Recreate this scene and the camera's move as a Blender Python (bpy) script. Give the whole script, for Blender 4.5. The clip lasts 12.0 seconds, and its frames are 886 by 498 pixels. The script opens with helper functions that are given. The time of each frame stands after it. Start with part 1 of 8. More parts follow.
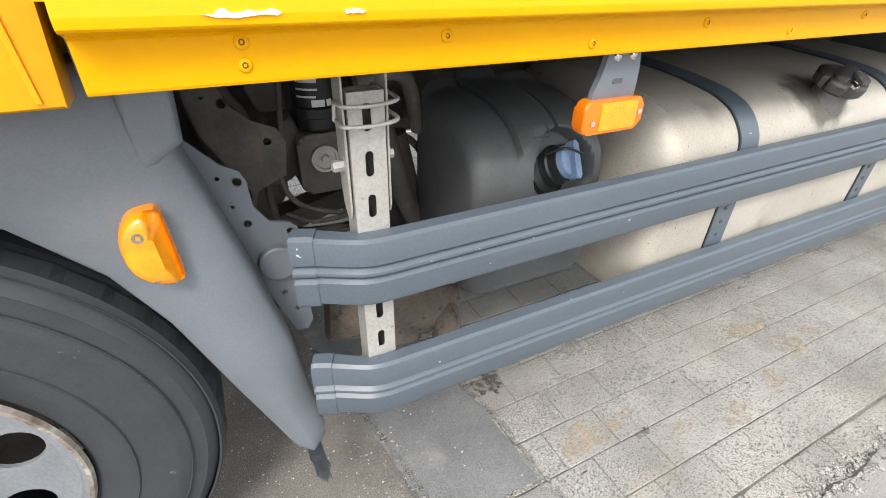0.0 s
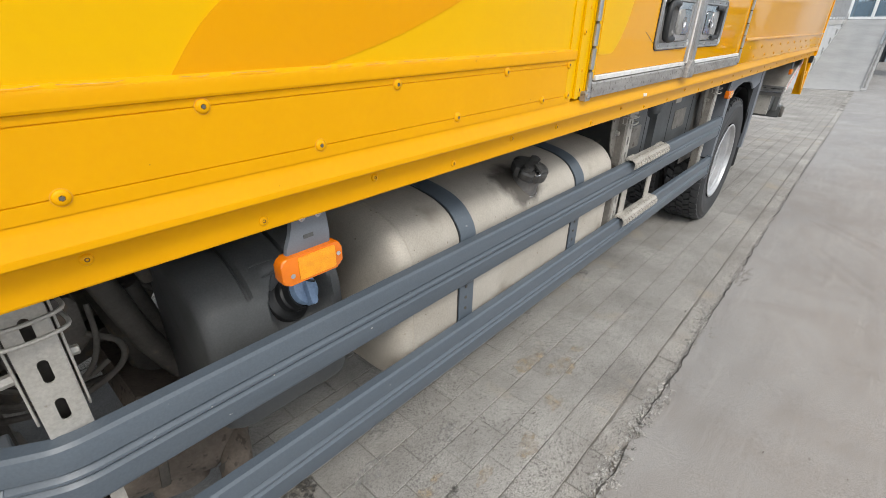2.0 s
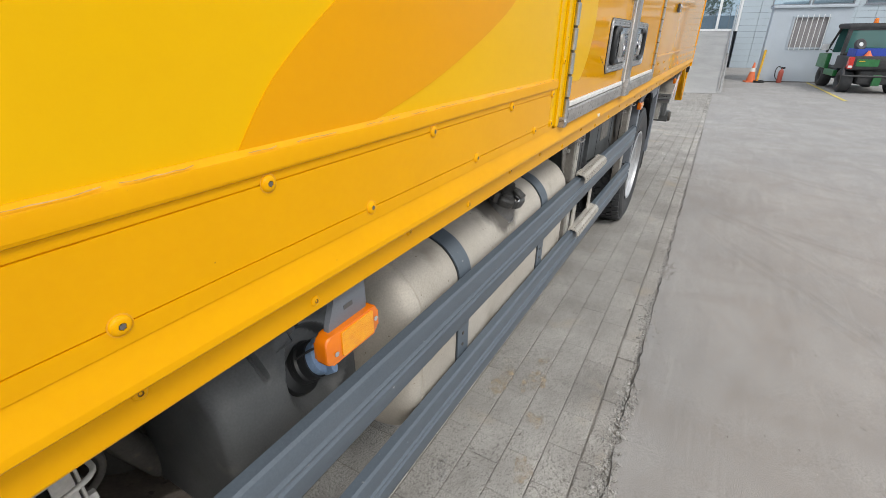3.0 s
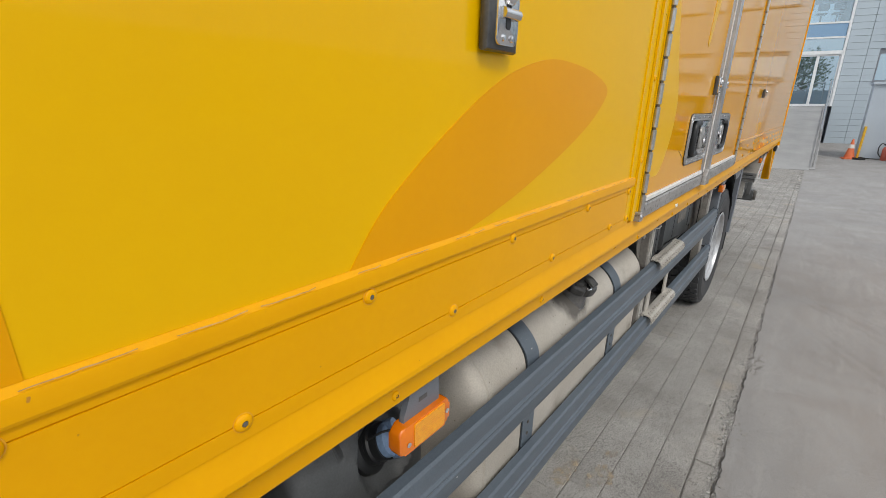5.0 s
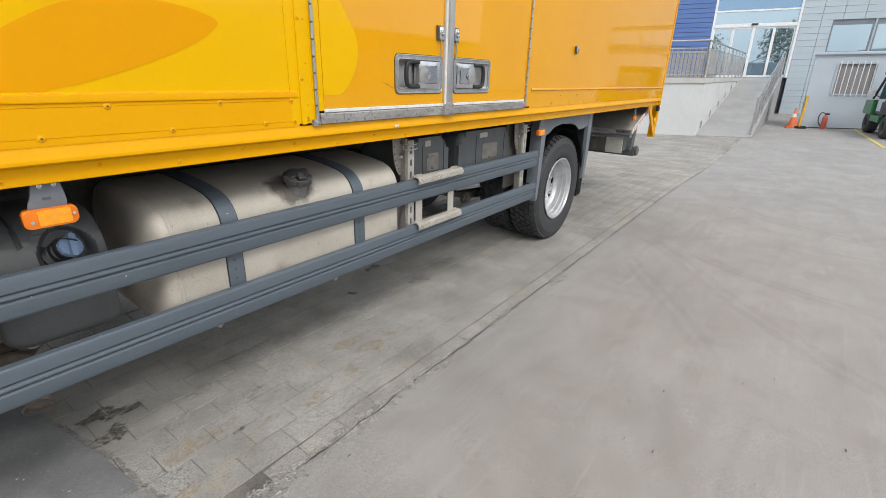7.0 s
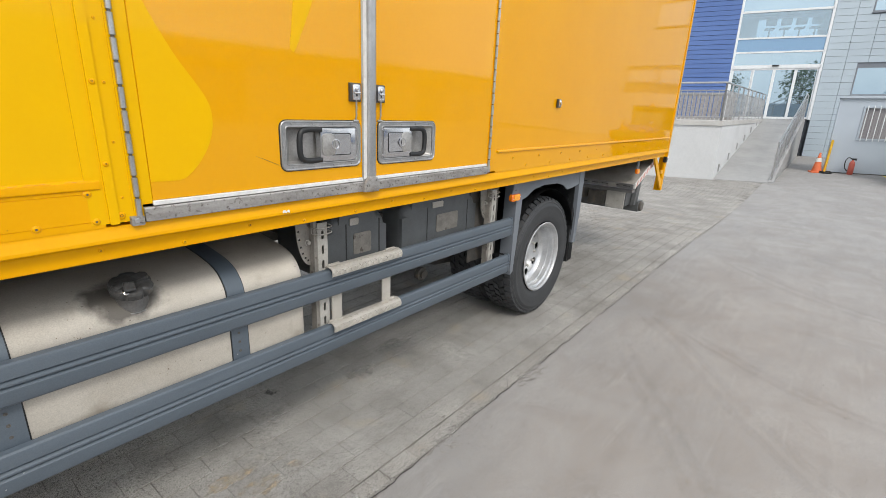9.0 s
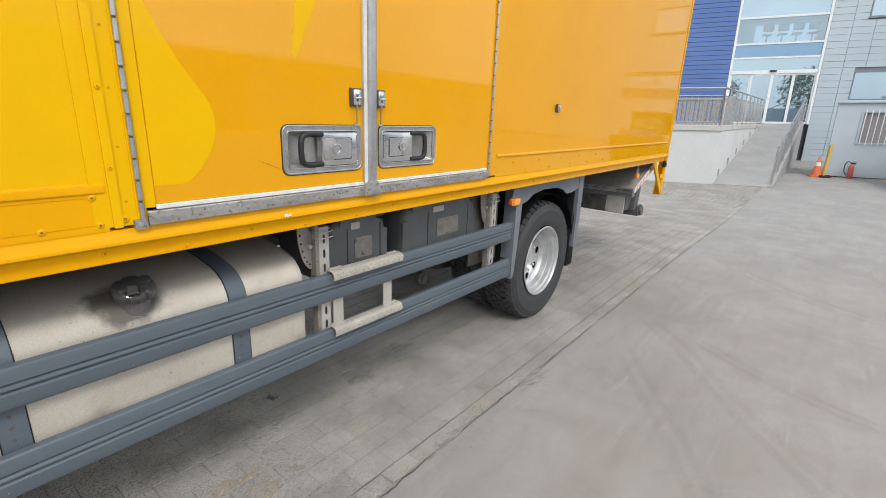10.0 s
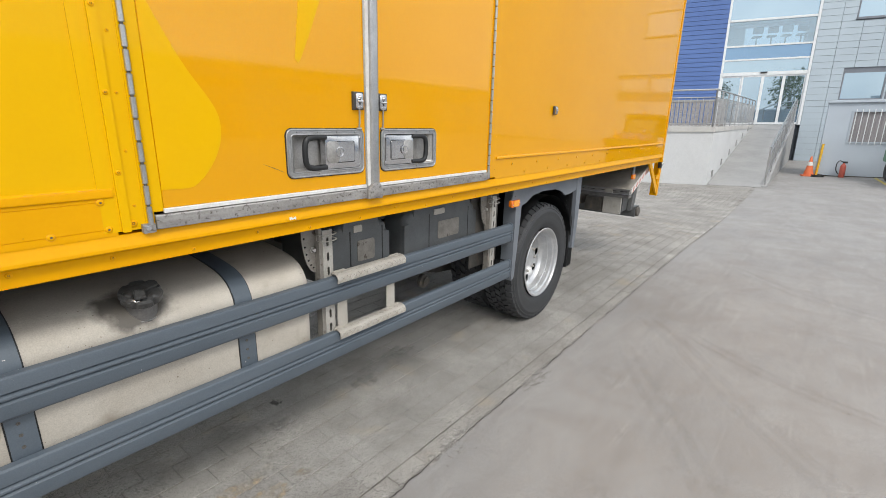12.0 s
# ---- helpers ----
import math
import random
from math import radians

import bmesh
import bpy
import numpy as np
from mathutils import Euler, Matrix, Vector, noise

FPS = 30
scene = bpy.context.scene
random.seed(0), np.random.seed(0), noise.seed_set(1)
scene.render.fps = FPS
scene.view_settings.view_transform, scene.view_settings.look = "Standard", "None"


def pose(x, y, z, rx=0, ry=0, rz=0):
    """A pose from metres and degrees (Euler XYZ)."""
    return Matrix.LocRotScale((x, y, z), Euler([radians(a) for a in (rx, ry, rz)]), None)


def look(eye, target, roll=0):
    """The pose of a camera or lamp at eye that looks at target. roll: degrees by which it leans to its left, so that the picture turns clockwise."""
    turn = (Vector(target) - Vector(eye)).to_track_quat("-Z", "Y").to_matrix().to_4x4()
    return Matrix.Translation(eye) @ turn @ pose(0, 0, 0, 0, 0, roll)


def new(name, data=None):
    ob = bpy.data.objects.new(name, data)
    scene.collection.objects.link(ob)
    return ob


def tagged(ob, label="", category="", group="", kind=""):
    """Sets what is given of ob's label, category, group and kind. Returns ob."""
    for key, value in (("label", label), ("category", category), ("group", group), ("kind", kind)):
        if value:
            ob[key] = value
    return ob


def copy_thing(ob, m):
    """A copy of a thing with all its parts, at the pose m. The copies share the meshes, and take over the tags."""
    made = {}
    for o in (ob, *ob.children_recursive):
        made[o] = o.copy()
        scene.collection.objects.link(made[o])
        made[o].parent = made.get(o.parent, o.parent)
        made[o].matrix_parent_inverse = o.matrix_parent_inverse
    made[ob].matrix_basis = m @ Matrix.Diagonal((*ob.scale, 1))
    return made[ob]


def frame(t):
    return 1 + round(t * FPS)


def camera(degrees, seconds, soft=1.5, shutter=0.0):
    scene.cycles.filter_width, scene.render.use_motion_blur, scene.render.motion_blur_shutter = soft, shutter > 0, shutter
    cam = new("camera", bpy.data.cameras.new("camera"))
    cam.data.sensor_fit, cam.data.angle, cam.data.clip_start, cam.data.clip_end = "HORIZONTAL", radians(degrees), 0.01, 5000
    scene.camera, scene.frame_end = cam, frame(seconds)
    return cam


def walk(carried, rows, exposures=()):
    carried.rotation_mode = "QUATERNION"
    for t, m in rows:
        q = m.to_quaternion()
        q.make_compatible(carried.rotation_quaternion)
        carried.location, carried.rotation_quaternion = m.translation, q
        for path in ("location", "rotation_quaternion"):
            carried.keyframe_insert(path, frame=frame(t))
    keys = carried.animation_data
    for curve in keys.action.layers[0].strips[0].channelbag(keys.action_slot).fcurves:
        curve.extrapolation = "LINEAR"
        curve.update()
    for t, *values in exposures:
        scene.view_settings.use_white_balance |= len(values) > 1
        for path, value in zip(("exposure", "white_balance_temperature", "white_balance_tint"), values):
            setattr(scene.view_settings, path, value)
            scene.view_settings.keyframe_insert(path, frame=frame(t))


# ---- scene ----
cam = camera(87.6, 12.0, soft=0.65)
PATH = [
    (0, (-0.007, -0.516, 1.293), (0.771, 0.979, 0.217), 1.5),
    (0.2, (0.021, -0.601, 1.344), (0.867, 0.872, 0.289), 1.5),
    (0.3, (0.029, -0.622, 1.36), (0.93, 0.842, 0.338), 1.2),
    (0.5, (0.076, -0.662, 1.403), (1.064, 0.755, 0.395), 1.4),
    (1, (0.21, -0.761, 1.42), (1.338, 0.593, 0.474), 1.3),
    (1.5, (0.171, -0.727, 1.526), (1.421, 0.548, 0.625), 1.3),
    (2, (0.183, -0.64, 1.487), (1.529, 0.537, 0.591), 1.3),
    (2.5, (0.206, -0.463, 1.45), (1.659, 0.58, 0.555), 1.1),
    (3, (0.115, -0.394, 1.528), (1.695, 0.488, 0.676), 1.2),
    (3.2, (0.075, -0.431, 1.572), (1.694, 0.411, 0.754), 1.3),
    (4.8, (0.039, -0.348, 1.665), (1.586, 0.763, 1.055), 1.5),
    (5, (0.083, -0.387, 1.609), (1.582, 0.785, 0.994), 1.7),
    (5.5, (0.013, -0.528, 1.512), (1.425, 0.725, 0.851), 1.6),
    (6, (-0.111, -0.98, 1.479), (1.294, 0.257, 0.776), 1.7),
    (6.5, (-0.021, -1.523, 1.475), (1.423, -0.341, 0.757), 1.5),
    (7, (0.237, -1.642, 1.49), (1.744, -0.533, 0.786), 1.6),
    (7.5, (0.559, -1.593, 1.614), (2.079, -0.475, 0.951), 1.7),
    (7.7, (0.689, -1.608, 1.621), (2.208, -0.479, 0.973), 1.8),
    (9.3, (1.062, -1.566, 1.657), (2.556, -0.366, 1.078), 2.6),
    (9.5, (1.053, -1.572, 1.657), (2.548, -0.373, 1.085), 2.6),
    (10, (1.044, -1.579, 1.642), (2.542, -0.378, 1.083), 2.2),
    (10.5, (1.036, -1.584, 1.632), (2.537, -0.383, 1.082), 1.8),
    (11, (1.025, -1.579, 1.631), (2.53, -0.38, 1.086), 1.7),
    (11.5, (1.019, -1.578, 1.622), (2.528, -0.381, 1.083), 1.5),
    (12, (1.01, -1.566, 1.627), (2.523, -0.373, 1.09), 1.4),
]
EXPOSURES = [(0.0, 1.38), (0.5, 1.12), (1.0, 0.86), (1.5, 0.72), (2.5, 0.60), (3.0, 0.54), (5.0, 0.25), (5.5, 0.33), (6.0, 0.42), (6.5, 0.52), (7.0, 0.6), (9.5, 0.6), (12.0, 0.6)]
walk(cam, [(t, look(eye, target, roll)) for t, eye, target, roll in PATH], EXPOSURES)

# ---- daylight: bright overcast sky ----
world = bpy.data.worlds.new("overcast_sky")
scene.world = world
world.use_nodes = True
wt = world.node_tree
sky = wt.nodes.new("ShaderNodeTexSky")
sky.sky_type = "NISHITA"
sky.sun_disc = False
SUN_EL, SUN_AZ = 48.0, 215.0
sky.sun_elevation, sky.sun_rotation = radians(SUN_EL), radians(SUN_AZ)
sky.dust_density, sky.air_density, sky.ozone_density = 4.0, 1.0, 1.0
cloud = wt.nodes.new("ShaderNodeTexNoise")
cloud.inputs["Scale"].default_value, cloud.inputs["Detail"].default_value = 2.6, 5.0
cloud_ramp = wt.nodes.new("ShaderNodeValToRGB")
cloud_ramp.color_ramp.elements[0].position, cloud_ramp.color_ramp.elements[0].color = 0.35, (5.0, 5.5, 6.2, 1)
cloud_ramp.color_ramp.elements[1].position, cloud_ramp.color_ramp.elements[1].color = 0.68, (9.8, 9.8, 9.6, 1)
cloud_mix = wt.nodes.new("ShaderNodeMix")
cloud_mix.data_type = "RGBA"
cloud_mix.inputs["Factor"].default_value = 0.82
wt.links.new(cloud.outputs["Fac"], cloud_ramp.inputs["Fac"])
wt.links.new(sky.outputs["Color"], cloud_mix.inputs["A"])
wt.links.new(cloud_ramp.outputs["Color"], cloud_mix.inputs["B"])
wt.links.new(cloud_mix.outputs["Result"], wt.nodes["Background"].inputs["Color"])
wt.nodes["Background"].inputs["Strength"].default_value = 0.125
sun = new("sun", bpy.data.lights.new("sun", "SUN"))
sun.data.energy, sun.data.angle, sun.data.color = 1.1, radians(14), (1.0, 0.96, 0.9)
sun.matrix_world = look((0, 0, 20), Vector((0, 0, 20)) - Vector((math.sin(radians(SUN_AZ)) * math.cos(radians(SUN_EL)), math.cos(radians(SUN_AZ)) * math.cos(radians(SUN_EL)), math.sin(radians(SUN_EL)))))


# ---- materials ----
def mat(name, col, col2=None, rough=0.5, metal=0.0, scale=8.0, fine=120.0, amount=1.0, bump=0.15, depth=0.002, coat=0.0, spots=None, spot_at=0.68,
        spot_scale=14.0, rand=0.0, ior=1.5, streak=None, rough2=None, spec=0.5, spot_soft=0.06, dots=None, dot_scale=60.0, dot_at=0.66, crisp=0.0, ragged=0.0, veil=1.0, laid=False):
    """A worn surface: two colours in broad patches, fine grain with relief, and optional specks of a third colour."""
    m = bpy.data.materials.new(name)
    m.use_nodes = True
    nt = m.node_tree
    n, ln = nt.nodes, nt.links
    p = n["Principled BSDF"]
    col2 = col2 or tuple(c * 0.86 for c in col)
    tc = n.new("ShaderNodeNewGeometry" if laid else "ShaderNodeTexCoord")
    spot = tc.outputs["Position" if laid else "Object"]
    vec = spot
    if streak:
        mp = n.new("ShaderNodeMapping")
        mp.inputs["Scale"].default_value = streak
        ln.new(vec, mp.inputs["Vector"])
        vec = mp.outputs["Vector"]
    broad = n.new("ShaderNodeTexNoise")
    broad.inputs["Scale"].default_value, broad.inputs["Detail"].default_value, broad.inputs["Roughness"].default_value = scale, 6.0, 0.62
    grain = n.new("ShaderNodeTexNoise")
    grain.inputs["Scale"].default_value, grain.inputs["Detail"].default_value = fine, 4.0
    ln.new(vec, broad.inputs["Vector"])
    ln.new(spot, grain.inputs["Vector"])
    ramp = n.new("ShaderNodeValToRGB")
    ramp.color_ramp.elements[0].position, ramp.color_ramp.elements[0].color = 0.36, (*col2, 1)
    ramp.color_ramp.elements[1].position, ramp.color_ramp.elements[1].color = 0.62, (*col, 1)
    ln.new(broad.outputs["Fac"], ramp.inputs["Fac"])
    mix = n.new("ShaderNodeMix")
    mix.data_type, mix.blend_type = "RGBA", "OVERLAY"
    mix.inputs["Factor"].default_value = min(1.0, 0.28 * amount)
    ln.new(ramp.outputs["Color"], mix.inputs["A"])
    gr = n.new("ShaderNodeMapRange")
    gr.inputs["From Min"].default_value, gr.inputs["From Max"].default_value = 0.5 - 0.5 / (1 + crisp), 0.5 + 0.5 / (1 + crisp)
    ln.new(grain.outputs["Fac"], gr.inputs["Value"])
    ln.new(gr.outputs["Result"], mix.inputs["B"])
    out = mix.outputs["Result"]
    if spots:
        sp = n.new("ShaderNodeTexNoise")
        sp.inputs["Scale"].default_value, sp.inputs["Detail"].default_value = spot_scale, 8.0
        ln.new(spot, sp.inputs["Vector"])
        sr = n.new("ShaderNodeValToRGB")
        sr.color_ramp.elements[0].position, sr.color_ramp.elements[1].position = spot_at, spot_at + spot_soft
        ln.new(sp.outputs["Fac"], sr.inputs["Fac"])
        sm = n.new("ShaderNodeMix")
        sm.data_type = "RGBA"
        sm.inputs["B"].default_value = (*spots, 1)
        ln.new(sr.outputs["Color"], sm.inputs["Factor"])
        ln.new(out, sm.inputs["A"])
        out = sm.outputs["Result"]
    if dots:
        dn = n.new("ShaderNodeTexNoise")
        dn.inputs["Scale"].default_value, dn.inputs["Detail"].default_value = dot_scale, 2.0
        ln.new(spot, dn.inputs["Vector"])
        dr = n.new("ShaderNodeValToRGB")
        dr.color_ramp.elements[0].position, dr.color_ramp.elements[1].position = dot_at, dot_at + 0.04
        ln.new(dn.outputs["Fac"], dr.inputs["Fac"])
        dm = n.new("ShaderNodeMix")
        dm.data_type = "RGBA"
        dm.inputs["B"].default_value = (*dots, 1)
        ln.new(dr.outputs["Color"], dm.inputs["Factor"])
        ln.new(out, dm.inputs["A"])
        out = dm.outputs["Result"]
    if rand:
        oi = n.new("ShaderNodeObjectInfo")
        hv = n.new("ShaderNodeHueSaturation")
        mr = n.new("ShaderNodeMapRange")
        mr.inputs["To Min"].default_value, mr.inputs["To Max"].default_value = 1 - rand, 1 + rand
        ln.new(oi.outputs["Random"], mr.inputs["Value"])
        ln.new(mr.outputs["Result"], hv.inputs["Value"])
        ln.new(out, hv.inputs["Color"])
        out = hv.outputs["Color"]
    ln.new(out, p.inputs["Base Color"])
    rr = n.new("ShaderNodeMapRange")
    rr.inputs["To Min"].default_value, rr.inputs["To Max"].default_value = (rough2 if rough2 is not None else min(1, rough * 1.18)), rough * 0.85
    ln.new(broad.outputs["Fac"], rr.inputs["Value"])
    ln.new(rr.outputs["Result"], p.inputs["Roughness"])
    if ragged:
        an = n.new("ShaderNodeTexNoise")
        an.inputs["Scale"].default_value, an.inputs["Detail"].default_value = ragged, 8.0
        ar = n.new("ShaderNodeValToRGB")
        ar.color_ramp.elements[0].position, ar.color_ramp.elements[1].position = 0.36, 0.66
        ar.color_ramp.elements[1].color = (veil, veil, veil, 1)
        ln.new(spot, an.inputs["Vector"])
        ln.new(an.outputs["Fac"], ar.inputs["Fac"])
        ln.new(ar.outputs["Color"], p.inputs["Alpha"])
    p.inputs["Metallic"].default_value, p.inputs["IOR"].default_value, p.inputs["Specular IOR Level"].default_value = metal, ior, spec
    if coat:
        p.inputs["Coat Weight"].default_value, p.inputs["Coat Roughness"].default_value = coat, 0.04
    if bump:
        b = n.new("ShaderNodeBump")
        b.inputs["Strength"].default_value, b.inputs["Distance"].default_value = bump, depth
        ln.new(grain.outputs["Fac"], b.inputs["Height"])
        ln.new(b.outputs["Normal"], p.inputs["Normal"])
    return m


def glass(name, tint, rough=0.02, metal=0.0):
    """Dark tinted glazing that mirrors the sky."""
    m = bpy.data.materials.new(name)
    m.use_nodes = True
    p = m.node_tree.nodes["Principled BSDF"]
    p.inputs["Base Color"].default_value = (*tint, 1)
    p.inputs["Roughness"].default_value, p.inputs["IOR"].default_value = rough, 2.0
    p.inputs["Metallic"].default_value = metal
    return m


YELLOW = mat("yellow_vehicle_paint", (0.80, 0.455, 0.0), (0.77, 0.43, 0.0), 0.3, scale=1.2, fine=60, amount=0.1, bump=0.006, depth=0.001, coat=0.16, spec=0.08)
ORANGE = mat("orange_yellow_vehicle_film", (0.76, 0.354, 0.0), (0.73, 0.333, 0.0), 0.26, scale=1.2, fine=60, amount=0.1, bump=0.004, depth=0.001, coat=0.85, spec=0.0)
SKIRT = mat("skirt_yellow_paint", (0.785, 0.374, 0.0), (0.745, 0.350, 0.0), 0.3, scale=3, fine=80, amount=0.15, bump=0.02, depth=0.001, coat=0.12, spec=0.10, dots=(0.45, 0.20, 0.03), dot_scale=90, dot_at=0.77)
TRIMY = mat("trim_yellow_worn", (0.78, 0.37, 0.006), (0.70, 0.32, 0.01), 0.36, scale=9, fine=90, bump=0.06, spots=(0.16, 0.06, 0.01), spot_at=0.72, spot_scale=40, coat=0.3)
CABY = mat("cab_yellow_paint", (0.80, 0.37, 0.0), (0.75, 0.335, 0.0), 0.32, scale=4, fine=60, amount=0.2, bump=0.03, coat=0.25, spec=0.3)
WHITEP = mat("white_filler", (0.82, 0.82, 0.80), rough=0.6, scale=60, fine=200, bump=0.3)
GREYP = mat("grey_moulded_plastic", (0.163, 0.181, 0.206), (0.141, 0.158, 0.182), 0.5, scale=5, fine=300, amount=0.6, bump=0.06, depth=0.001, spots=(0.28, 0.29, 0.30), spot_at=0.76, spot_scale=46)
RAILM = mat("grey_coated_aluminium", (0.096, 0.119, 0.144), (0.083, 0.104, 0.127), 0.38, scale=4, fine=220, amount=0.7, bump=0.05, depth=0.001, spots=(0.30, 0.31, 0.32), spot_at=0.735, spot_scale=52, streak=(0.5, 1, 3), dots=(0.50, 0.50, 0.49), dot_scale=75, dot_at=0.755)
DARKP = mat("dark_grey_plastic", (0.094, 0.098, 0.099), (0.072, 0.076, 0.077), 0.50, scale=6, fine=260, bump=0.08, depth=0.001, spots=(0.135, 0.130, 0.122), spot_at=0.66, spot_soft=0.14, spot_scale=9)
BLACKP = mat("black_plastic", (0.016, 0.017, 0.018), rough=0.45, scale=12, fine=200, bump=0.05)
CHASSIS = mat("dusty_dark_chassis", (0.118, 0.107, 0.094), (0.074, 0.069, 0.061), 0.7, scale=9, fine=160, bump=0.25, spots=(0.15, 0.118, 0.088), spot_at=0.60, spot_scale=18)
RUBBER = mat("tyre_rubber", (0.030, 0.032, 0.035), (0.042, 0.044, 0.047), 0.58, scale=10, fine=220, bump=0.15, spots=(0.09, 0.09, 0.09), spot_at=0.68, spot_scale=60)
SILVER = mat("silver_painted_steel", (0.58, 0.59, 0.60), (0.48, 0.49, 0.50), 0.32, 0.65, scale=12, fine=150, bump=0.04, spots=(0.22, 0.17, 0.13), spot_at=0.75, spot_scale=36)
GALV = mat("galvanised_steel", (0.46, 0.447, 0.415), (0.38, 0.366, 0.332), 0.5, 0.25, scale=8, fine=200, bump=0.1, spots=(0.17, 0.13, 0.09), spot_at=0.70, spot_scale=30)
ALU = mat("dusty_aluminium_tank", (0.50, 0.466, 0.408), (0.40, 0.364, 0.308), 0.60, 0.20, scale=2.6, fine=240, amount=0.9, bump=0.08, spots=(0.33, 0.293, 0.24), spot_at=0.60, spot_soft=0.16, spot_scale=7, rough2=0.72, dots=(0.20, 0.165, 0.125), dot_scale=70, dot_at=0.72)


def soot_round(m, centre, reach):
    """Greasy soot spread unevenly round a filler neck."""
    n, ln = m.node_tree.nodes, m.node_tree.links
    p = n["Principled BSDF"]
    base = p.inputs["Base Color"].links[0].from_socket
    tc, mp, ln_ = n.new("ShaderNodeTexCoord"), n.new("ShaderNodeMapping"), n.new("ShaderNodeVectorMath")
    mp.vector_type = "TEXTURE"
    mp.inputs["Location"].default_value, mp.inputs["Scale"].default_value = centre, reach
    ln_.operation = "LENGTH"
    tex = n.new("ShaderNodeTexNoise")
    tex.inputs["Scale"].default_value, tex.inputs["Detail"].default_value = 16.0, 6.0
    add = n.new("ShaderNodeMath")
    add.operation, add.use_clamp = "MULTIPLY_ADD", False
    add.inputs[1].default_value = 1.1
    ramp = n.new("ShaderNodeValToRGB")
    ramp.color_ramp.elements[0].position, ramp.color_ramp.elements[0].color = 0.75, (0.9, 0.9, 0.9, 1)
    ramp.color_ramp.elements[1].position, ramp.color_ramp.elements[1].color = 1.0, (0, 0, 0, 1)
    half = n.new("ShaderNodeMath")
    half.operation = "MULTIPLY"
    half.inputs[1].default_value = 0.6
    mx = n.new("ShaderNodeMix")
    mx.data_type = "RGBA"
    mx.inputs["B"].default_value = (0.085, 0.076, 0.066, 1)
    ln.new(tc.outputs["Object"], mp.inputs["Vector"])
    ln.new(mp.outputs["Vector"], ln_.inputs[0])
    ln.new(tc.outputs["Object"], tex.inputs["Vector"])
    ln.new(tex.outputs["Fac"], add.inputs[0])
    ln.new(ln_.outputs["Value"], add.inputs[2])
    ln.new(add.outputs[0], half.inputs[0])
    ln.new(half.outputs[0], ramp.inputs["Fac"])
    ln.new(ramp.outputs["Color"], mx.inputs["Factor"])
    ln.new(base, mx.inputs["A"])
    ln.new(mx.outputs["Result"], p.inputs["Base Color"])


soot_round(ALU, (1.505, 0.16, 0.99), (0.115, 0.12, 0.085))
CHROME = mat("chromed_metal", (0.72, 0.72, 0.73), (0.60, 0.60, 0.61), 0.16, 1.0, scale=9, fine=160, bump=0.03)
STAINL = mat("stainless_steel", (0.50, 0.50, 0.50), (0.40, 0.40, 0.40), 0.3, 0.85, scale=14, fine=200, bump=0.04)
STRIPM = mat("worn_steel_strip", (0.42, 0.405, 0.39), (0.28, 0.265, 0.25), 0.42, 0.5, scale=26, fine=140, bump=0.15, spots=(0.15, 0.135, 0.12), spot_at=0.56, spot_scale=70, spot_soft=0.1, streak=(0.35, 1, 1.2))
WHITEM = mat("white_sealing_lip", (0.74, 0.74, 0.72), (0.64, 0.63, 0.61), 0.45, scale=30, fine=160, bump=0.04)
AMBER = mat("amber_lens", (0.82, 0.20, 0.004), (0.76, 0.17, 0.004), 0.16, scale=18, fine=60, amount=0.3, bump=0.05, coat=0.6)
AMBERY = mat("amber_reflector", (0.95, 0.40, 0.006), (0.90, 0.33, 0.006), 0.14, scale=60, fine=420, bump=0.7, depth=0.002, coat=0.6)
BLUECAP = mat("pale_blue_plastic", (0.20, 0.29, 0.43), (0.17, 0.25, 0.38), 0.5, scale=20, fine=160, bump=0.05)
RUST = mat("rusty_exhaust", (0.170, 0.142, 0.118), (0.118, 0.098, 0.082), 0.85, 0.05, scale=16, fine=120, bump=0.35, spots=(0.075, 0.062, 0.052), spot_at=0.60, spot_scale=42)
STEP = mat("bare_aluminium_tread", (0.50, 0.475, 0.43), (0.42, 0.395, 0.35), 0.5, 0.3, scale=9, fine=180, bump=0.12)
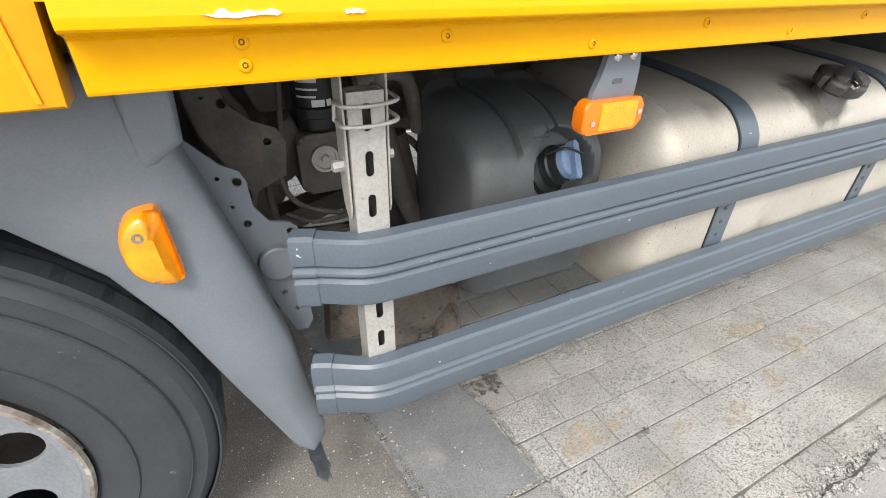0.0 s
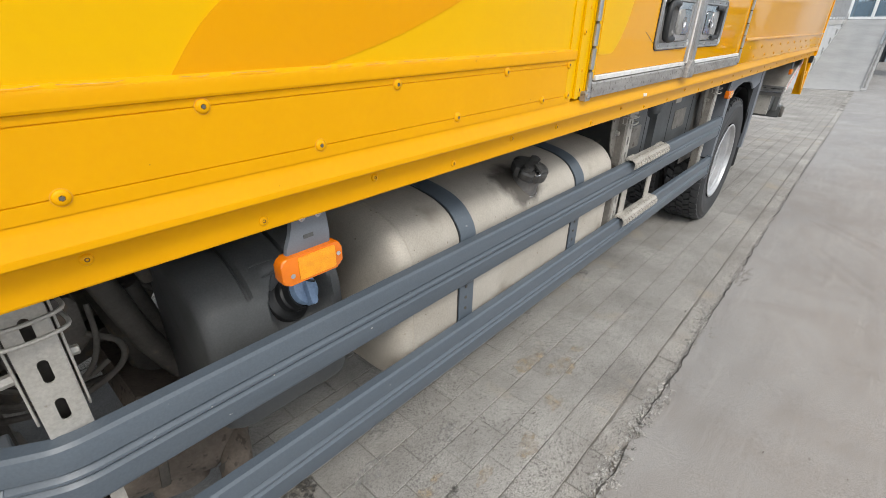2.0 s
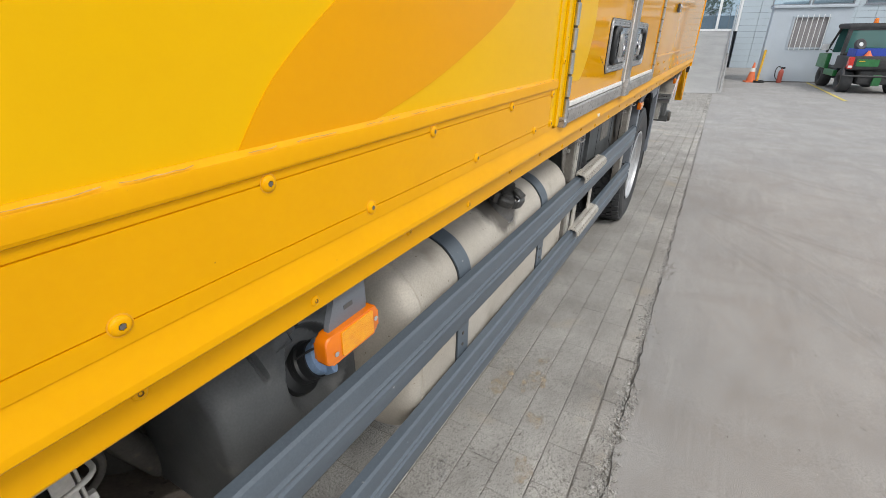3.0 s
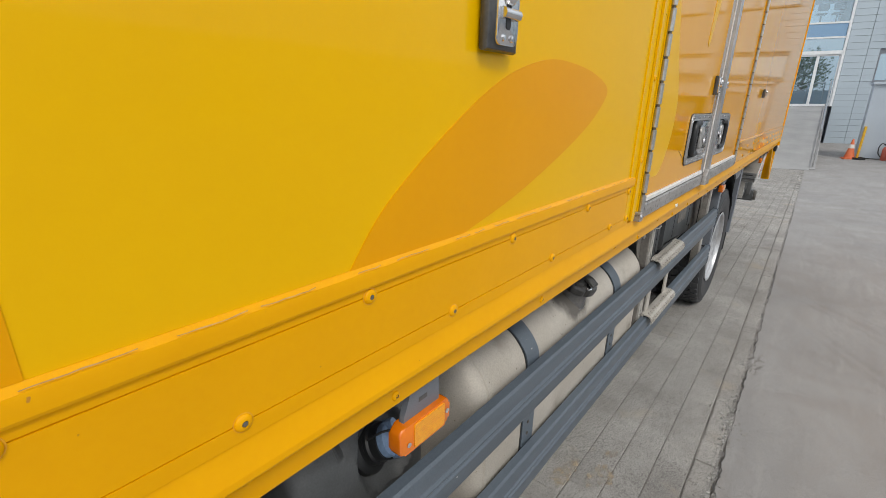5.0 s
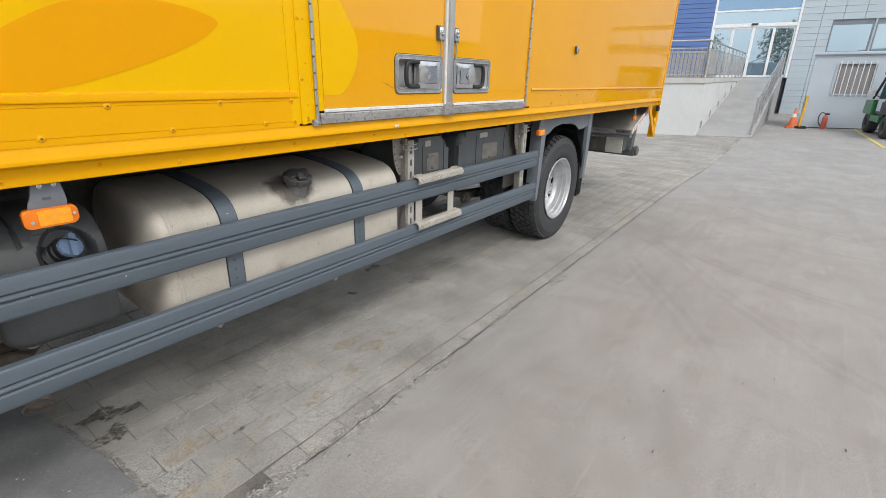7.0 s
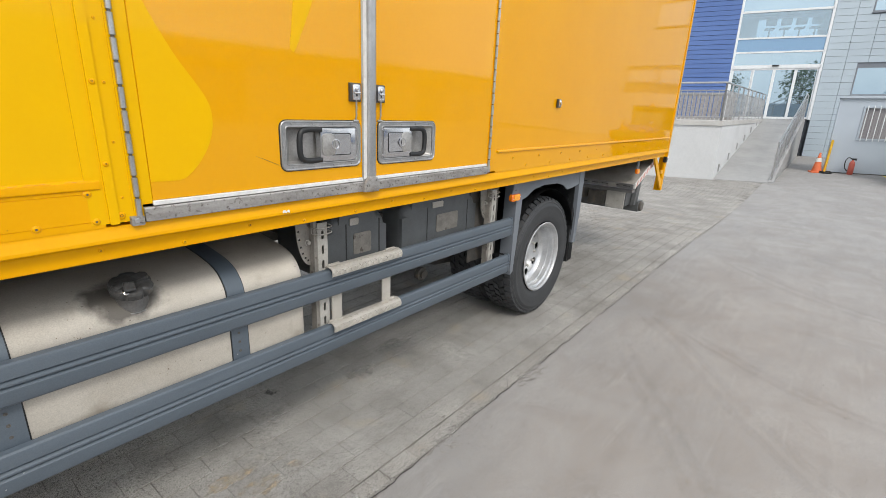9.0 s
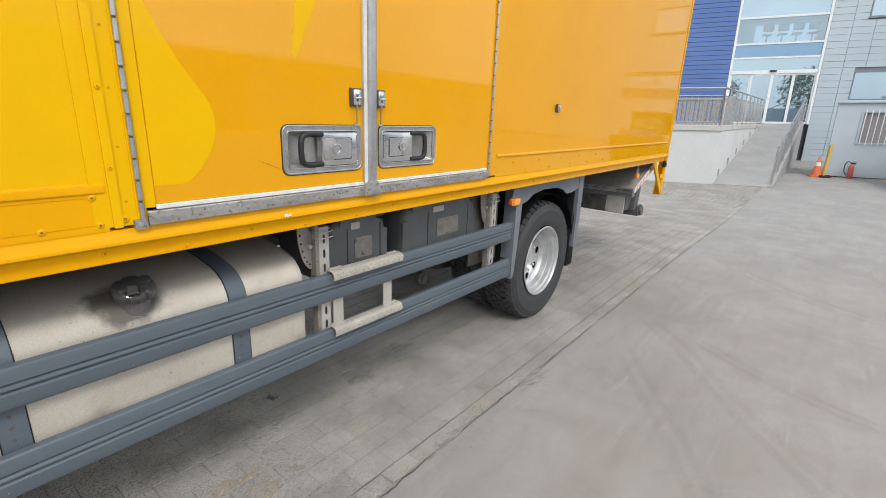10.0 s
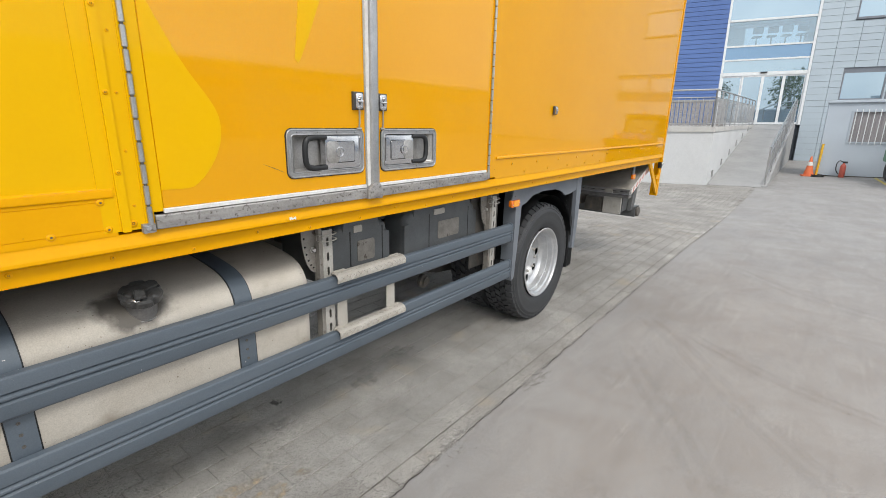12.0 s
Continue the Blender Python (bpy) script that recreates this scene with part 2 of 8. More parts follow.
def yard_concrete(name):
    """Trowelled concrete with brown swirls, faint scrubbed streaks and sparse specks."""
    m = mat(name, (0.296, 0.288, 0.279), (0.258, 0.252, 0.246), 0.82, scale=0.9, fine=230, amount=1.2, crisp=1.8, bump=0.04, depth=0.001)
    n, ln = m.node_tree.nodes, m.node_tree.links
    p = n["Principled BSDF"]
    out = p.inputs["Base Color"].links[0].from_socket
    pos = n.new("ShaderNodeNewGeometry").outputs["Position"]
    for scale, stretch, turn, warp, lo, hi, col, k in ((1.1, (1, 1, 1), 0, 2.2, 0.44, 0.68, (0.226, 0.205, 0.187), 0.46), (2.2, (0.35, 2.0, 1), 38, 1.2, 0.50, 0.72, (0.195, 0.186, 0.178), 0.36), (7.0, (0.22, 3.4, 1), 52, 0.5, 0.60, 0.72, (0.355, 0.345, 0.332), 0.35),
                                                       (9.0, (1, 1, 1), 0, 1.4, 0.60, 0.74, (0.215, 0.203, 0.190), 0.45), (38.0, (1, 1, 1), 0, 0.0, 0.705, 0.735, (0.14, 0.132, 0.122), 0.7), (62.0, (1, 1, 1), 0, 0.0, 0.75, 0.77, (0.47, 0.455, 0.43), 0.7)):
        mp = n.new("ShaderNodeMapping")
        mp.inputs["Scale"].default_value, mp.inputs["Rotation"].default_value = stretch, (0, 0, radians(turn))
        tex = n.new("ShaderNodeTexNoise")
        tex.inputs["Scale"].default_value, tex.inputs["Detail"].default_value, tex.inputs["Distortion"].default_value = scale, 5.0, warp
        ramp = n.new("ShaderNodeValToRGB")
        ramp.color_ramp.elements[0].position, ramp.color_ramp.elements[1].position = lo, hi
        ramp.color_ramp.elements[1].color = (k, k, k, 1)
        mx = n.new("ShaderNodeMix")
        mx.data_type = "RGBA"
        mx.inputs["B"].default_value = (*col, 1)
        ln.new(pos, mp.inputs["Vector"])
        ln.new(mp.outputs["Vector"], tex.inputs["Vector"])
        ln.new(tex.outputs["Fac"], ramp.inputs["Fac"])
        ln.new(ramp.outputs["Color"], mx.inputs["Factor"])
        ln.new(out, mx.inputs["A"])
        out = mx.outputs["Result"]
    ln.new(out, p.inputs["Base Color"])
    return m


CONCRETE = yard_concrete("yard_concrete")
PAVER = mat("concrete_paver", (0.346, 0.333, 0.309), (0.236, 0.225, 0.208), 0.92, laid=True, scale=2.4, fine=330, amount=1.8, crisp=2.4, bump=0.3, depth=0.0015, spots=(0.372, 0.322, 0.248), spot_at=0.60, spot_soft=0.20, spot_scale=3.4, dots=(0.128, 0.120, 0.110), dot_scale=135, dot_at=0.580, rand=0.06)
JOINT = mat("joint_sand", (0.195, 0.182, 0.163), (0.095, 0.089, 0.080), 0.95, laid=True, scale=3.5, fine=220, amount=2.0, crisp=1.5, bump=0.4, depth=0.002)
ASPHALT = mat("stony_asphalt", (0.205, 0.188, 0.167), (0.150, 0.138, 0.124), 0.9, scale=5, fine=260, amount=1.7, crisp=1.5, bump=0.4, depth=0.003, spots=(0.27, 0.18, 0.105), spot_at=0.67, spot_scale=70, dots=(0.36, 0.34, 0.31), dot_scale=85, dot_at=0.69)
PATCH = mat("smooth_repair_concrete", (0.205, 0.207, 0.208), (0.140, 0.142, 0.144), 0.85, scale=3.2, fine=300, amount=1.3, crisp=1.5, bump=0.15, depth=0.002, spots=(0.30, 0.285, 0.26), spot_at=0.60, spot_soft=0.16, spot_scale=6, dots=(0.34, 0.33, 0.31), dot_scale=48, dot_at=0.73)
RUBBLE = mat("crumbled_concrete", (0.36, 0.350, 0.330), (0.20, 0.194, 0.182), 0.92, laid=True, scale=26, fine=240, amount=2.6, crisp=2.5, bump=0.6, depth=0.003, rand=0.2)
EDGEC = mat("broken_slab_edge", (0.285, 0.274, 0.256), (0.185, 0.178, 0.166), 0.92, laid=True, scale=9, fine=260, amount=2.6, crisp=2.5, bump=0.6, depth=0.003, spots=(0.37, 0.36, 0.34), spot_at=0.57, spot_scale=38, spot_soft=0.08, dots=(0.10, 0.095, 0.088), dot_scale=110, dot_at=0.60)
MORTAR = mat("crumbling_mortar", (0.325, 0.310, 0.285), (0.19, 0.18, 0.165), 0.95, laid=True, ragged=46.0, veil=0.85, scale=22, fine=240, amount=2.4, crisp=2.5, bump=0.5, depth=0.003, spots=(0.27, 0.19, 0.115), spot_at=0.66, spot_scale=60, dots=(0.09, 0.085, 0.078), dot_scale=90, dot_at=0.62)
LINEY = mat("yellow_road_paint", (0.62, 0.50, 0.10), (0.46, 0.38, 0.12), 0.8, scale=6, fine=80, bump=0.3, spots=(0.33, 0.31, 0.28), spot_at=0.60, spot_scale=9)
WALLW = mat("pale_rendered_wall", (0.575, 0.585, 0.59), (0.52, 0.53, 0.535), 0.85, scale=0.7, fine=50, bump=0.05, spots=(0.46, 0.465, 0.465), spot_at=0.64, spot_scale=1.6, spot_soft=0.2)
RAMPC = mat("ramp_concrete", (0.325, 0.325, 0.32), (0.28, 0.28, 0.276), 0.85, scale=1.4, fine=60, bump=0.1)
CLADG = mat("grey_metal_cladding", (0.415, 0.485, 0.535), (0.385, 0.45, 0.50), 0.45, 0.1, scale=0.6, fine=40, amount=0.4, bump=0.02)
CLADB = mat("blue_metal_cladding", (0.092, 0.165, 0.39), (0.080, 0.147, 0.36), 0.38, 0.1, scale=0.6, fine=40, amount=0.4, bump=0.02)
CLADJ = mat("cladding_joint", (0.19, 0.21, 0.24), rough=0.7, scale=4, fine=40)
SHED = mat("grey_cabin_panel", (0.425, 0.48, 0.535), (0.395, 0.445, 0.50), 0.5, scale=1.2, fine=50, amount=0.5, bump=0.03)
FRAMEW = mat("white_window_frame", (0.72, 0.74, 0.75), (0.66, 0.68, 0.69), 0.4, scale=6, fine=80, bump=0.02)
GLAZE = glass("tinted_glazing", (0.40, 0.51, 0.58), 0.02, 0.85)
GLAZEB = glass("blue_spandrel_glass", (0.20, 0.32, 0.46), 0.06, 0.7)
CABGLASS = glass("vehicle_glass", (0.06, 0.16, 0.15))
CURTAIN = mat("grey_curtain", (0.30, 0.285, 0.29), (0.2, 0.19, 0.2), 0.9, scale=8, fine=90, streak=(8, 8, 0.2))
CONEO = mat("faded_orange_plastic", (0.72, 0.17, 0.06), (0.62, 0.14, 0.05), 0.55, scale=9, fine=90, bump=0.1)
CONEW = mat("reflective_white_band", (0.72, 0.70, 0.66), rough=0.4, scale=14, fine=90)
YPOST = mat("yellow_enamel", (0.72, 0.42, 0.02), (0.62, 0.35, 0.02), 0.45, scale=10, fine=60)
UTVG = mat("dark_green_plastic", (0.02, 0.16, 0.045), (0.016, 0.13, 0.036), 0.4, scale=6, fine=60, coat=0.3)
UTVB = mat("utility_black_plastic", (0.028, 0.029, 0.031), (0.045, 0.046, 0.048), 0.55, scale=9, fine=120, bump=0.1)
CRATE = mat("blue_crate_plastic", (0.03, 0.07, 0.42), rough=0.45, scale=10, fine=60)
LAMPR = mat("red_tail_lens", (0.55, 0.03, 0.02), rough=0.2, scale=10, fine=60, coat=0.4)
LAMPW = mat("clear_lens", (0.7, 0.7, 0.7), rough=0.2, scale=10, fine=60, coat=0.4)
STICKW = mat("sticker_white_blue", (0.66, 0.72, 0.78), (0.62, 0.68, 0.75), 0.4, scale=5, fine=60)
INKB = mat("blue_ink", (0.02, 0.07, 0.42), rough=0.4, scale=5, fine=60)
INKT = mat("teal_ink", (0.03, 0.36, 0.46), rough=0.4, scale=5, fine=60)
BRUSHM = mat("black_bristle", (0.04, 0.045, 0.05), (0.09, 0.1, 0.11), 0.6, scale=60, fine=300, bump=0.4)
LEAFM = mat("tree_leaves", (0.06, 0.11, 0.03), (0.035, 0.07, 0.02), 0.7, scale=3, fine=20, rand=0.25)
BARK = mat("tree_bark", (0.11, 0.085, 0.065), rough=0.9, scale=6, fine=60, bump=0.4)
LOCKPAN = mat("brushed_lock_pan", (0.46, 0.45, 0.435), (0.35, 0.34, 0.325), 0.36, 0.6, scale=14, fine=160, bump=0.04)
DAMP = mat("dark_oil_stain", (0.065, 0.06, 0.054), (0.10, 0.094, 0.085), 0.6, ragged=42.0, scale=20, fine=260, amount=2, crisp=2, bump=0.6, depth=0.002)
SAND = mat("pale_sandy_patch", (0.50, 0.405, 0.285), (0.44, 0.36, 0.26), 0.95, ragged=30.0, veil=0.62, scale=20, fine=260, amount=2.0, crisp=2, bump=0.12, depth=0.003)
LINTEL = mat("pale_concrete_coping", (0.50, 0.49, 0.47), (0.42, 0.41, 0.395), 0.85, scale=1.5, fine=60, bump=0.25)
def clear(name):
    """See-through glazing with a bright reflection."""
    m = bpy.data.materials.new(name)
    m.use_nodes = True
    n, ln = m.node_tree.nodes, m.node_tree.links
    t, g, mx = n.new("ShaderNodeBsdfTransparent"), n.new("ShaderNodeBsdfGlossy"), n.new("ShaderNodeMixShader")
    t.inputs["Color"].default_value, g.inputs["Color"].default_value, g.inputs["Roughness"].default_value = (0.82, 0.92, 0.98, 1), (0.62, 0.72, 0.78, 1), 0.02
    mx.inputs["Fac"].default_value = 0.34
    ln.new(t.outputs[0], mx.inputs[1])
    ln.new(g.outputs[0], mx.inputs[2])
    ln.new(mx.outputs[0], n["Material Output"].inputs["Surface"])
    return m


CLEARG = clear("clear_office_glazing")
PANM = mat("dull_steel_pan", (0.24, 0.235, 0.23), (0.16, 0.155, 0.15), 0.4, 0.5, scale=14, fine=120, bump=0.05)

AMBERL = mat("milky_amber_lens", (0.93, 0.375, 0.006), (0.80, 0.255, 0.004), 0.24, scale=13, fine=60, amount=0.3, bump=0.05, coat=0.5)
WEBP = mat("glossy_dark_steel", (0.10, 0.10, 0.10), (0.07, 0.07, 0.07), 0.35, 0.6, scale=20, fine=120, bump=0.05)

PATCHB = mat("grey_repair_concrete", (0.275, 0.268, 0.255), (0.205, 0.200, 0.190), 0.85, scale=4, fine=260, amount=1.6, crisp=2.0, bump=0.3, depth=0.002, dots=(0.11, 0.105, 0.10), dot_scale=50, dot_at=0.70)
DEBRIS = mat("dark_leaf_litter", (0.06, 0.05, 0.04), (0.10, 0.085, 0.07), 0.9, scale=40, fine=200, bump=0.3, rand=0.3)
SKYB = bpy.data.materials.new("bright_sky_behind")
SKYB.use_nodes = True
SKYB.node_tree.nodes["Principled BSDF"].inputs["Emission Color"].default_value = (0.62, 0.76, 0.86, 1)
SKYB.node_tree.nodes["Principled BSDF"].inputs["Emission Strength"].default_value = 0.42

DUSTG = mat("dusty_grey_steel", (0.27, 0.252, 0.226), (0.20, 0.186, 0.166), 0.6, 0.2, scale=14, fine=160, bump=0.2, spots=(0.10, 0.085, 0.07), spot_at=0.62, spot_scale=24)

CAPG = mat("grimy_grey_cap", (0.098, 0.098, 0.097), (0.050, 0.049, 0.047), 0.36, 0.25, scale=22, fine=160, bump=0.1)

CRACKM = mat("cracked_paint_edge", (0.36, 0.19, 0.05), (0.55, 0.33, 0.12), 0.7, scale=60, fine=200, bump=0.2)

LIME = mat("pale_lime_patch", (0.44, 0.43, 0.41), (0.38, 0.37, 0.35), 0.95, ragged=26.0, veil=0.6, scale=20, fine=230, amount=2.5, crisp=2, bump=0.12, depth=0.002)
TYREMARK = mat("faint_tyre_mark", (0.215, 0.205, 0.195), (0.235, 0.225, 0.215), 0.85, ragged=70.0, veil=0.09, scale=9, fine=200, bump=0.05)

REDF = mat("faded_red_enamel", (0.50, 0.11, 0.075), (0.42, 0.085, 0.06), 0.4, scale=14, fine=60, bump=0.03, spots=(0.6, 0.52, 0.48), spot_at=0.68, spot_scale=18)

FILM = mat("orange_printed_film", (0.76, 0.338, 0.0), (0.73, 0.320, 0.0), 0.3, scale=1.2, fine=60, amount=0.1, bump=0.006, depth=0.001, coat=0.16, spec=0.08)

RUBBERF = mat("dusty_tyre_rubber", (0.042, 0.045, 0.049), (0.031, 0.034, 0.038), 0.55, scale=7, fine=220, bump=0.15, spots=(0.14, 0.135, 0.125), spot_at=0.70, spot_scale=40)
GREYRIM = mat("dull_grey_rim_paint", (0.27, 0.285, 0.305), (0.22, 0.235, 0.25), 0.42, 0.2, scale=9, fine=150, bump=0.04, spots=(0.20, 0.15, 0.11), spot_at=0.72, spot_scale=34)
RIMLIP = mat("worn_rusty_rim_lip", (0.34, 0.30, 0.26), (0.16, 0.115, 0.085), 0.6, 0.2, scale=24, fine=150, bump=0.2, spots=(0.44, 0.42, 0.39), spot_at=0.60, spot_scale=30)
RIVETD = mat("dark_rivet_ring", (0.20, 0.095, 0.02), (0.13, 0.065, 0.02), 0.7, scale=40, fine=200, bump=0.1)
BOXG = mat("blue_grey_box_plastic", (0.110, 0.118, 0.122), (0.086, 0.092, 0.096), 0.5, scale=6, fine=260, bump=0.08, depth=0.001, spots=(0.19, 0.18, 0.165), spot_at=0.70, spot_scale=20)
FADEDR = mat("faded_red_stripe", (0.50, 0.17, 0.13), (0.60, 0.36, 0.32), 0.5, scale=30, fine=90)
CRACKD = mat("dirt_in_crack", (0.070, 0.066, 0.060), (0.045, 0.042, 0.038), 0.95, scale=20, fine=200, bump=0.3)


# ---- mesh tools ----
def thing(name, label, category, at=(0, 0, 0), group="", m=None):
    ob = new(name)
    ob.matrix_world = m if m is not None else Matrix.Translation(at)
    return tagged(ob, label, category, group)


def part(name, bm, material, parent=None, label="", smooth=None):
    """Links a bmesh as one mesh object under its thing; coordinates are those of the thing."""
    me = bpy.data.meshes.new(name)
    bmesh.ops.recalc_face_normals(bm, faces=bm.faces)
    bm.to_mesh(me)
    bm.free()
    if smooth is not None:
        me.shade_smooth()
        me.set_sharp_from_angle(angle=radians(smooth))
    me.materials.append(material)
    ob = new(name, me)
    if parent is not None:
        ob.parent = parent
    if label:
        ob["label"] = label
    return ob


def like(ob, name, parent, m):
    """Another piece on the same mesh."""
    o = new(name, ob.data)
    o.parent = parent
    o.matrix_basis = m
    return o


def block(x0, x1, y0, y1, z0, z1, bevel=0.0, seg=2, bm=None):
    bm = bm or bmesh.new()
    vs = bmesh.ops.create_cube(bm, size=1)["verts"]
    for v in vs:
        v.co = Vector((x0 + (v.co.x + 0.5) * (x1 - x0), y0 + (v.co.y + 0.5) * (y1 - y0), z0 + (v.co.z + 0.5) * (z1 - z0)))
    if bevel:
        es = list({e for v in vs for e in v.link_edges})
        bmesh.ops.bevel(bm, geom=es, offset=bevel, segments=seg, profile=0.5, affect="EDGES")
    return bm


def prism(pts, axis, a, b, bevel=0.0, seg=2, bm=None):
    """A flat outline, drawn out from a to b. axis x: outline is (y, z); y: (x, z); z: (x, y)."""
    bm = bm or bmesh.new()
    put = {"x": lambda p, t: (t, p[0], p[1]), "y": lambda p, t: (p[0], t, p[1]), "z": lambda p, t: (p[0], p[1], t)}[axis]
    va = [bm.verts.new(put(p, a)) for p in pts]
    vb = [bm.verts.new(put(p, b)) for p in pts]
    n = len(pts)
    fs = [bm.faces.new(va), bm.faces.new(vb[::-1])]
    for i in range(n):
        fs.append(bm.faces.new((va[i], vb[i], vb[(i + 1) % n], va[(i + 1) % n])))
    if bevel:
        es = [e for f in fs[:2] for e in f.edges]
        bmesh.ops.bevel(bm, geom=es, offset=bevel, segments=seg, profile=0.5, affect="EDGES")
    return bm


def rounded(x0, x1, y0, y1, r, seg=5):
    """A rectangle with round corners, as an outline. r: one radius or four (from the low-low corner on)."""
    rs = r if isinstance(r, (tuple, list)) else (r,) * 4
    out = []
    for (cx, cy, a0), rr in zip(((x0, y0, 180), (x1, y0, 270), (x1, y1, 0), (x0, y1, 90)), rs):
        sx, sy = (1 if cx == x0 else -1), (1 if cy == y0 else -1)
        for i in range(seg + 1):
            a = radians(a0 + 90 * i / seg)
            out.append((cx + sx * rr + rr * math.cos(a), cy + sy * rr + rr * math.sin(a)))
    return out


def lathe(profile, centre, axis, seg=48, bm=None):
    """Turns (radius, height) pairs about an axis through centre."""
    bm = bm or bmesh.new()
    q = Vector(axis).normalized().to_track_quat("Z", "Y")
    rings = []
    for r, h in profile:
        if r < 1e-6:
            rings.append([bm.verts.new(Vector(centre) + q @ Vector((0, 0, h)))])
        else:
            rings.append([bm.verts.new(Vector(centre) + q @ Vector((r * math.cos(2 * math.pi * i / seg), r * math.sin(2 * math.pi * i / seg), h))) for i in range(seg)])
    for a, b in zip(rings, rings[1:]):
        for i in range(seg):
            j = (i + 1) % seg
            vs = [a[i % len(a)], a[j % len(a)], b[j % len(b)], b[i % len(b)]]
            vs = list(dict.fromkeys(vs))
            if len(vs) > 2:
                try:
                    bm.faces.new(vs)
                except ValueError:
                    pass
    return bm


def pipe(pts, r, seg=8, bm=None, closed=False):
    """A round bar along points."""
    bm = bm or bmesh.new()
    pts = [Vector(p) for p in pts]
    n = len(pts)
    rings = []
    side = None
    for i, p in enumerate(pts):
        d = (pts[(i + 1) % n] - pts[i - 1]) if closed else (pts[min(i + 1, n - 1)] - pts[max(i - 1, 0)])
        d.normalize()
        if side is None:
            side = d.orthogonal().normalized()
        side = (side - d * side.dot(d)).normalized()
        up = d.cross(side)
        rr = r[i] if isinstance(r, (list, tuple)) else r
        rings.append([bm.verts.new(p + rr * (math.cos(2 * math.pi * k / seg) * side + math.sin(2 * math.pi * k / seg) * up)) for k in range(seg)])
    for i in range(n if closed else n - 1):
        a, b = rings[i], rings[(i + 1) % n]
        for k in range(seg):
            bm.faces.new((a[k], a[(k + 1) % seg], b[(k + 1) % seg], b[k]))
    if not closed:
        bm.faces.new(rings[0][::-1])
        bm.faces.new(rings[-1])
    return bm


def curve(pts, n=8):
    """A smooth line through points (Catmull-Rom)."""
    pts = [Vector(p) for p in pts]
    out = []
    for i in range(len(pts) - 1):
        a, b, c, d = pts[max(i - 1, 0)], pts[i], pts[i + 1], pts[min(i + 2, len(pts) - 1)]
        for k in range(n):
            t = k / n
            out.append(0.5 * (2 * b + (c - a) * t + (2 * a - 5 * b + 4 * c - d) * t * t + (3 * b - a - 3 * c + d) * t ** 3))
    return out + [pts[-1]]


def sweep(profiles, bm=None, caps=True):
    """Joins outlines of equal length one after the other."""
    bm = bm or bmesh.new()
    rings = [[bm.verts.new(p) for p in ring] for ring in profiles]
    n = len(rings[0])
    for a, b in zip(rings, rings[1:]):
        for i in range(n):
            bm.faces.new((a[i], a[(i + 1) % n], b[(i + 1) % n], b[i]))
    if caps:
        bm.faces.new(rings[0][::-1])
        bm.faces.new(rings[-1])
    return bm


def plate(outline, holes, axis, a, b):
    """A plate with real holes: outline and holes as rings of 2D points; holes are bridged into the faces."""
    bm = bmesh.new()
    put = {"x": lambda p, t: (t, p[0], p[1]), "y": lambda p, t: (p[0], t, p[1]), "z": lambda p, t: (p[0], p[1], t)}[axis]
    es = []
    for ring in [outline, *holes]:
        vs = [bm.verts.new(put(p, a)) for p in ring]
        es += [bm.edges.new((vs[i], vs[(i + 1) % len(vs)])) for i in range(len(vs))]
    bmesh.ops.triangle_fill(bm, use_beauty=True, use_dissolve=False, edges=es)
    ext = bmesh.ops.extrude_face_region(bm, geom=bm.faces[:])
    off = Vector(put((0, 0), b)) - Vector(put((0, 0), a))
    bmesh.ops.translate(bm, vec=off, verts=[v for v in ext["geom"] if isinstance(v, bmesh.types.BMVert)])
    return bm


def ring2(cx, cy, r, n=12):
    return [(cx + r * math.cos(2 * math.pi * i / n), cy + r * math.sin(2 * math.pi * i / n)) for i in range(n)]


def slot2(cx, cy, w, h, n=6):
    """An upright slot with round ends."""
    r = w / 2
    top = [(cx + r * math.cos(math.pi * i / n), cy + h / 2 - r + r * math.sin(math.pi * i / n)) for i in range(n + 1)]
    low = [(cx - r * math.cos(math.pi * i / n), cy - h / 2 + r - r * math.sin(math.pi * i / n)) for i in range(n + 1)]
    return top + low


# ---- ground ----
ROW, LEN = 0.138, 0.21            # paver width and length
PX0, PX1, PY0, PY1 = 0.62, 18.6, -0.172, 3.1
EDGE0, EDGE1 = -0.264, -0.176     # narrow border row along the pavers

# frame of the building: right, back and up, with its yard tilted a little against the truck
BU = Vector((0.2360, -0.9714, 0.0254)).normalized()
BV = Vector((-0.0135, 0.0229, 0.9996))
BV = (BV - BU * BV.dot(BU)).normalized()
BD = BV.cross(BU)
BO = Vector((16.80, -0.763, -0.19))
BM = Matrix(((BU.x, BD.x, BV.x, BO.x), (BU.y, BD.y, BV.y, BO.y), (BU.z, BD.z, BV.z, BO.z), (0, 0, 0, 1))) @ Matrix.Scale(1.16, 4)


def level(x, y):
    """The yard falls a little along the truck and then tilts with the ground before the building."""
    s = min(1, max(0, (x - 7.0) / 8.0))
    near = -0.0105 * max(0, min(20, x - 1.0))
    far = BO.z - ((min(x, 45) - BO.x) * BV.x + (max(-14, min(14, y)) - BO.y) * BV.y) / BV.z
    return near + (3 * s * s - 2 * s ** 3) * (far - near)


def edge(x):
    """The paving's edge runs a little aslant to the truck."""
    return -0.345 + 0.006 * max(-4, min(20, x))


def slant(x, y):
    return (x - 0.006 * (y - EDGE0), y - EDGE0 + edge(x))


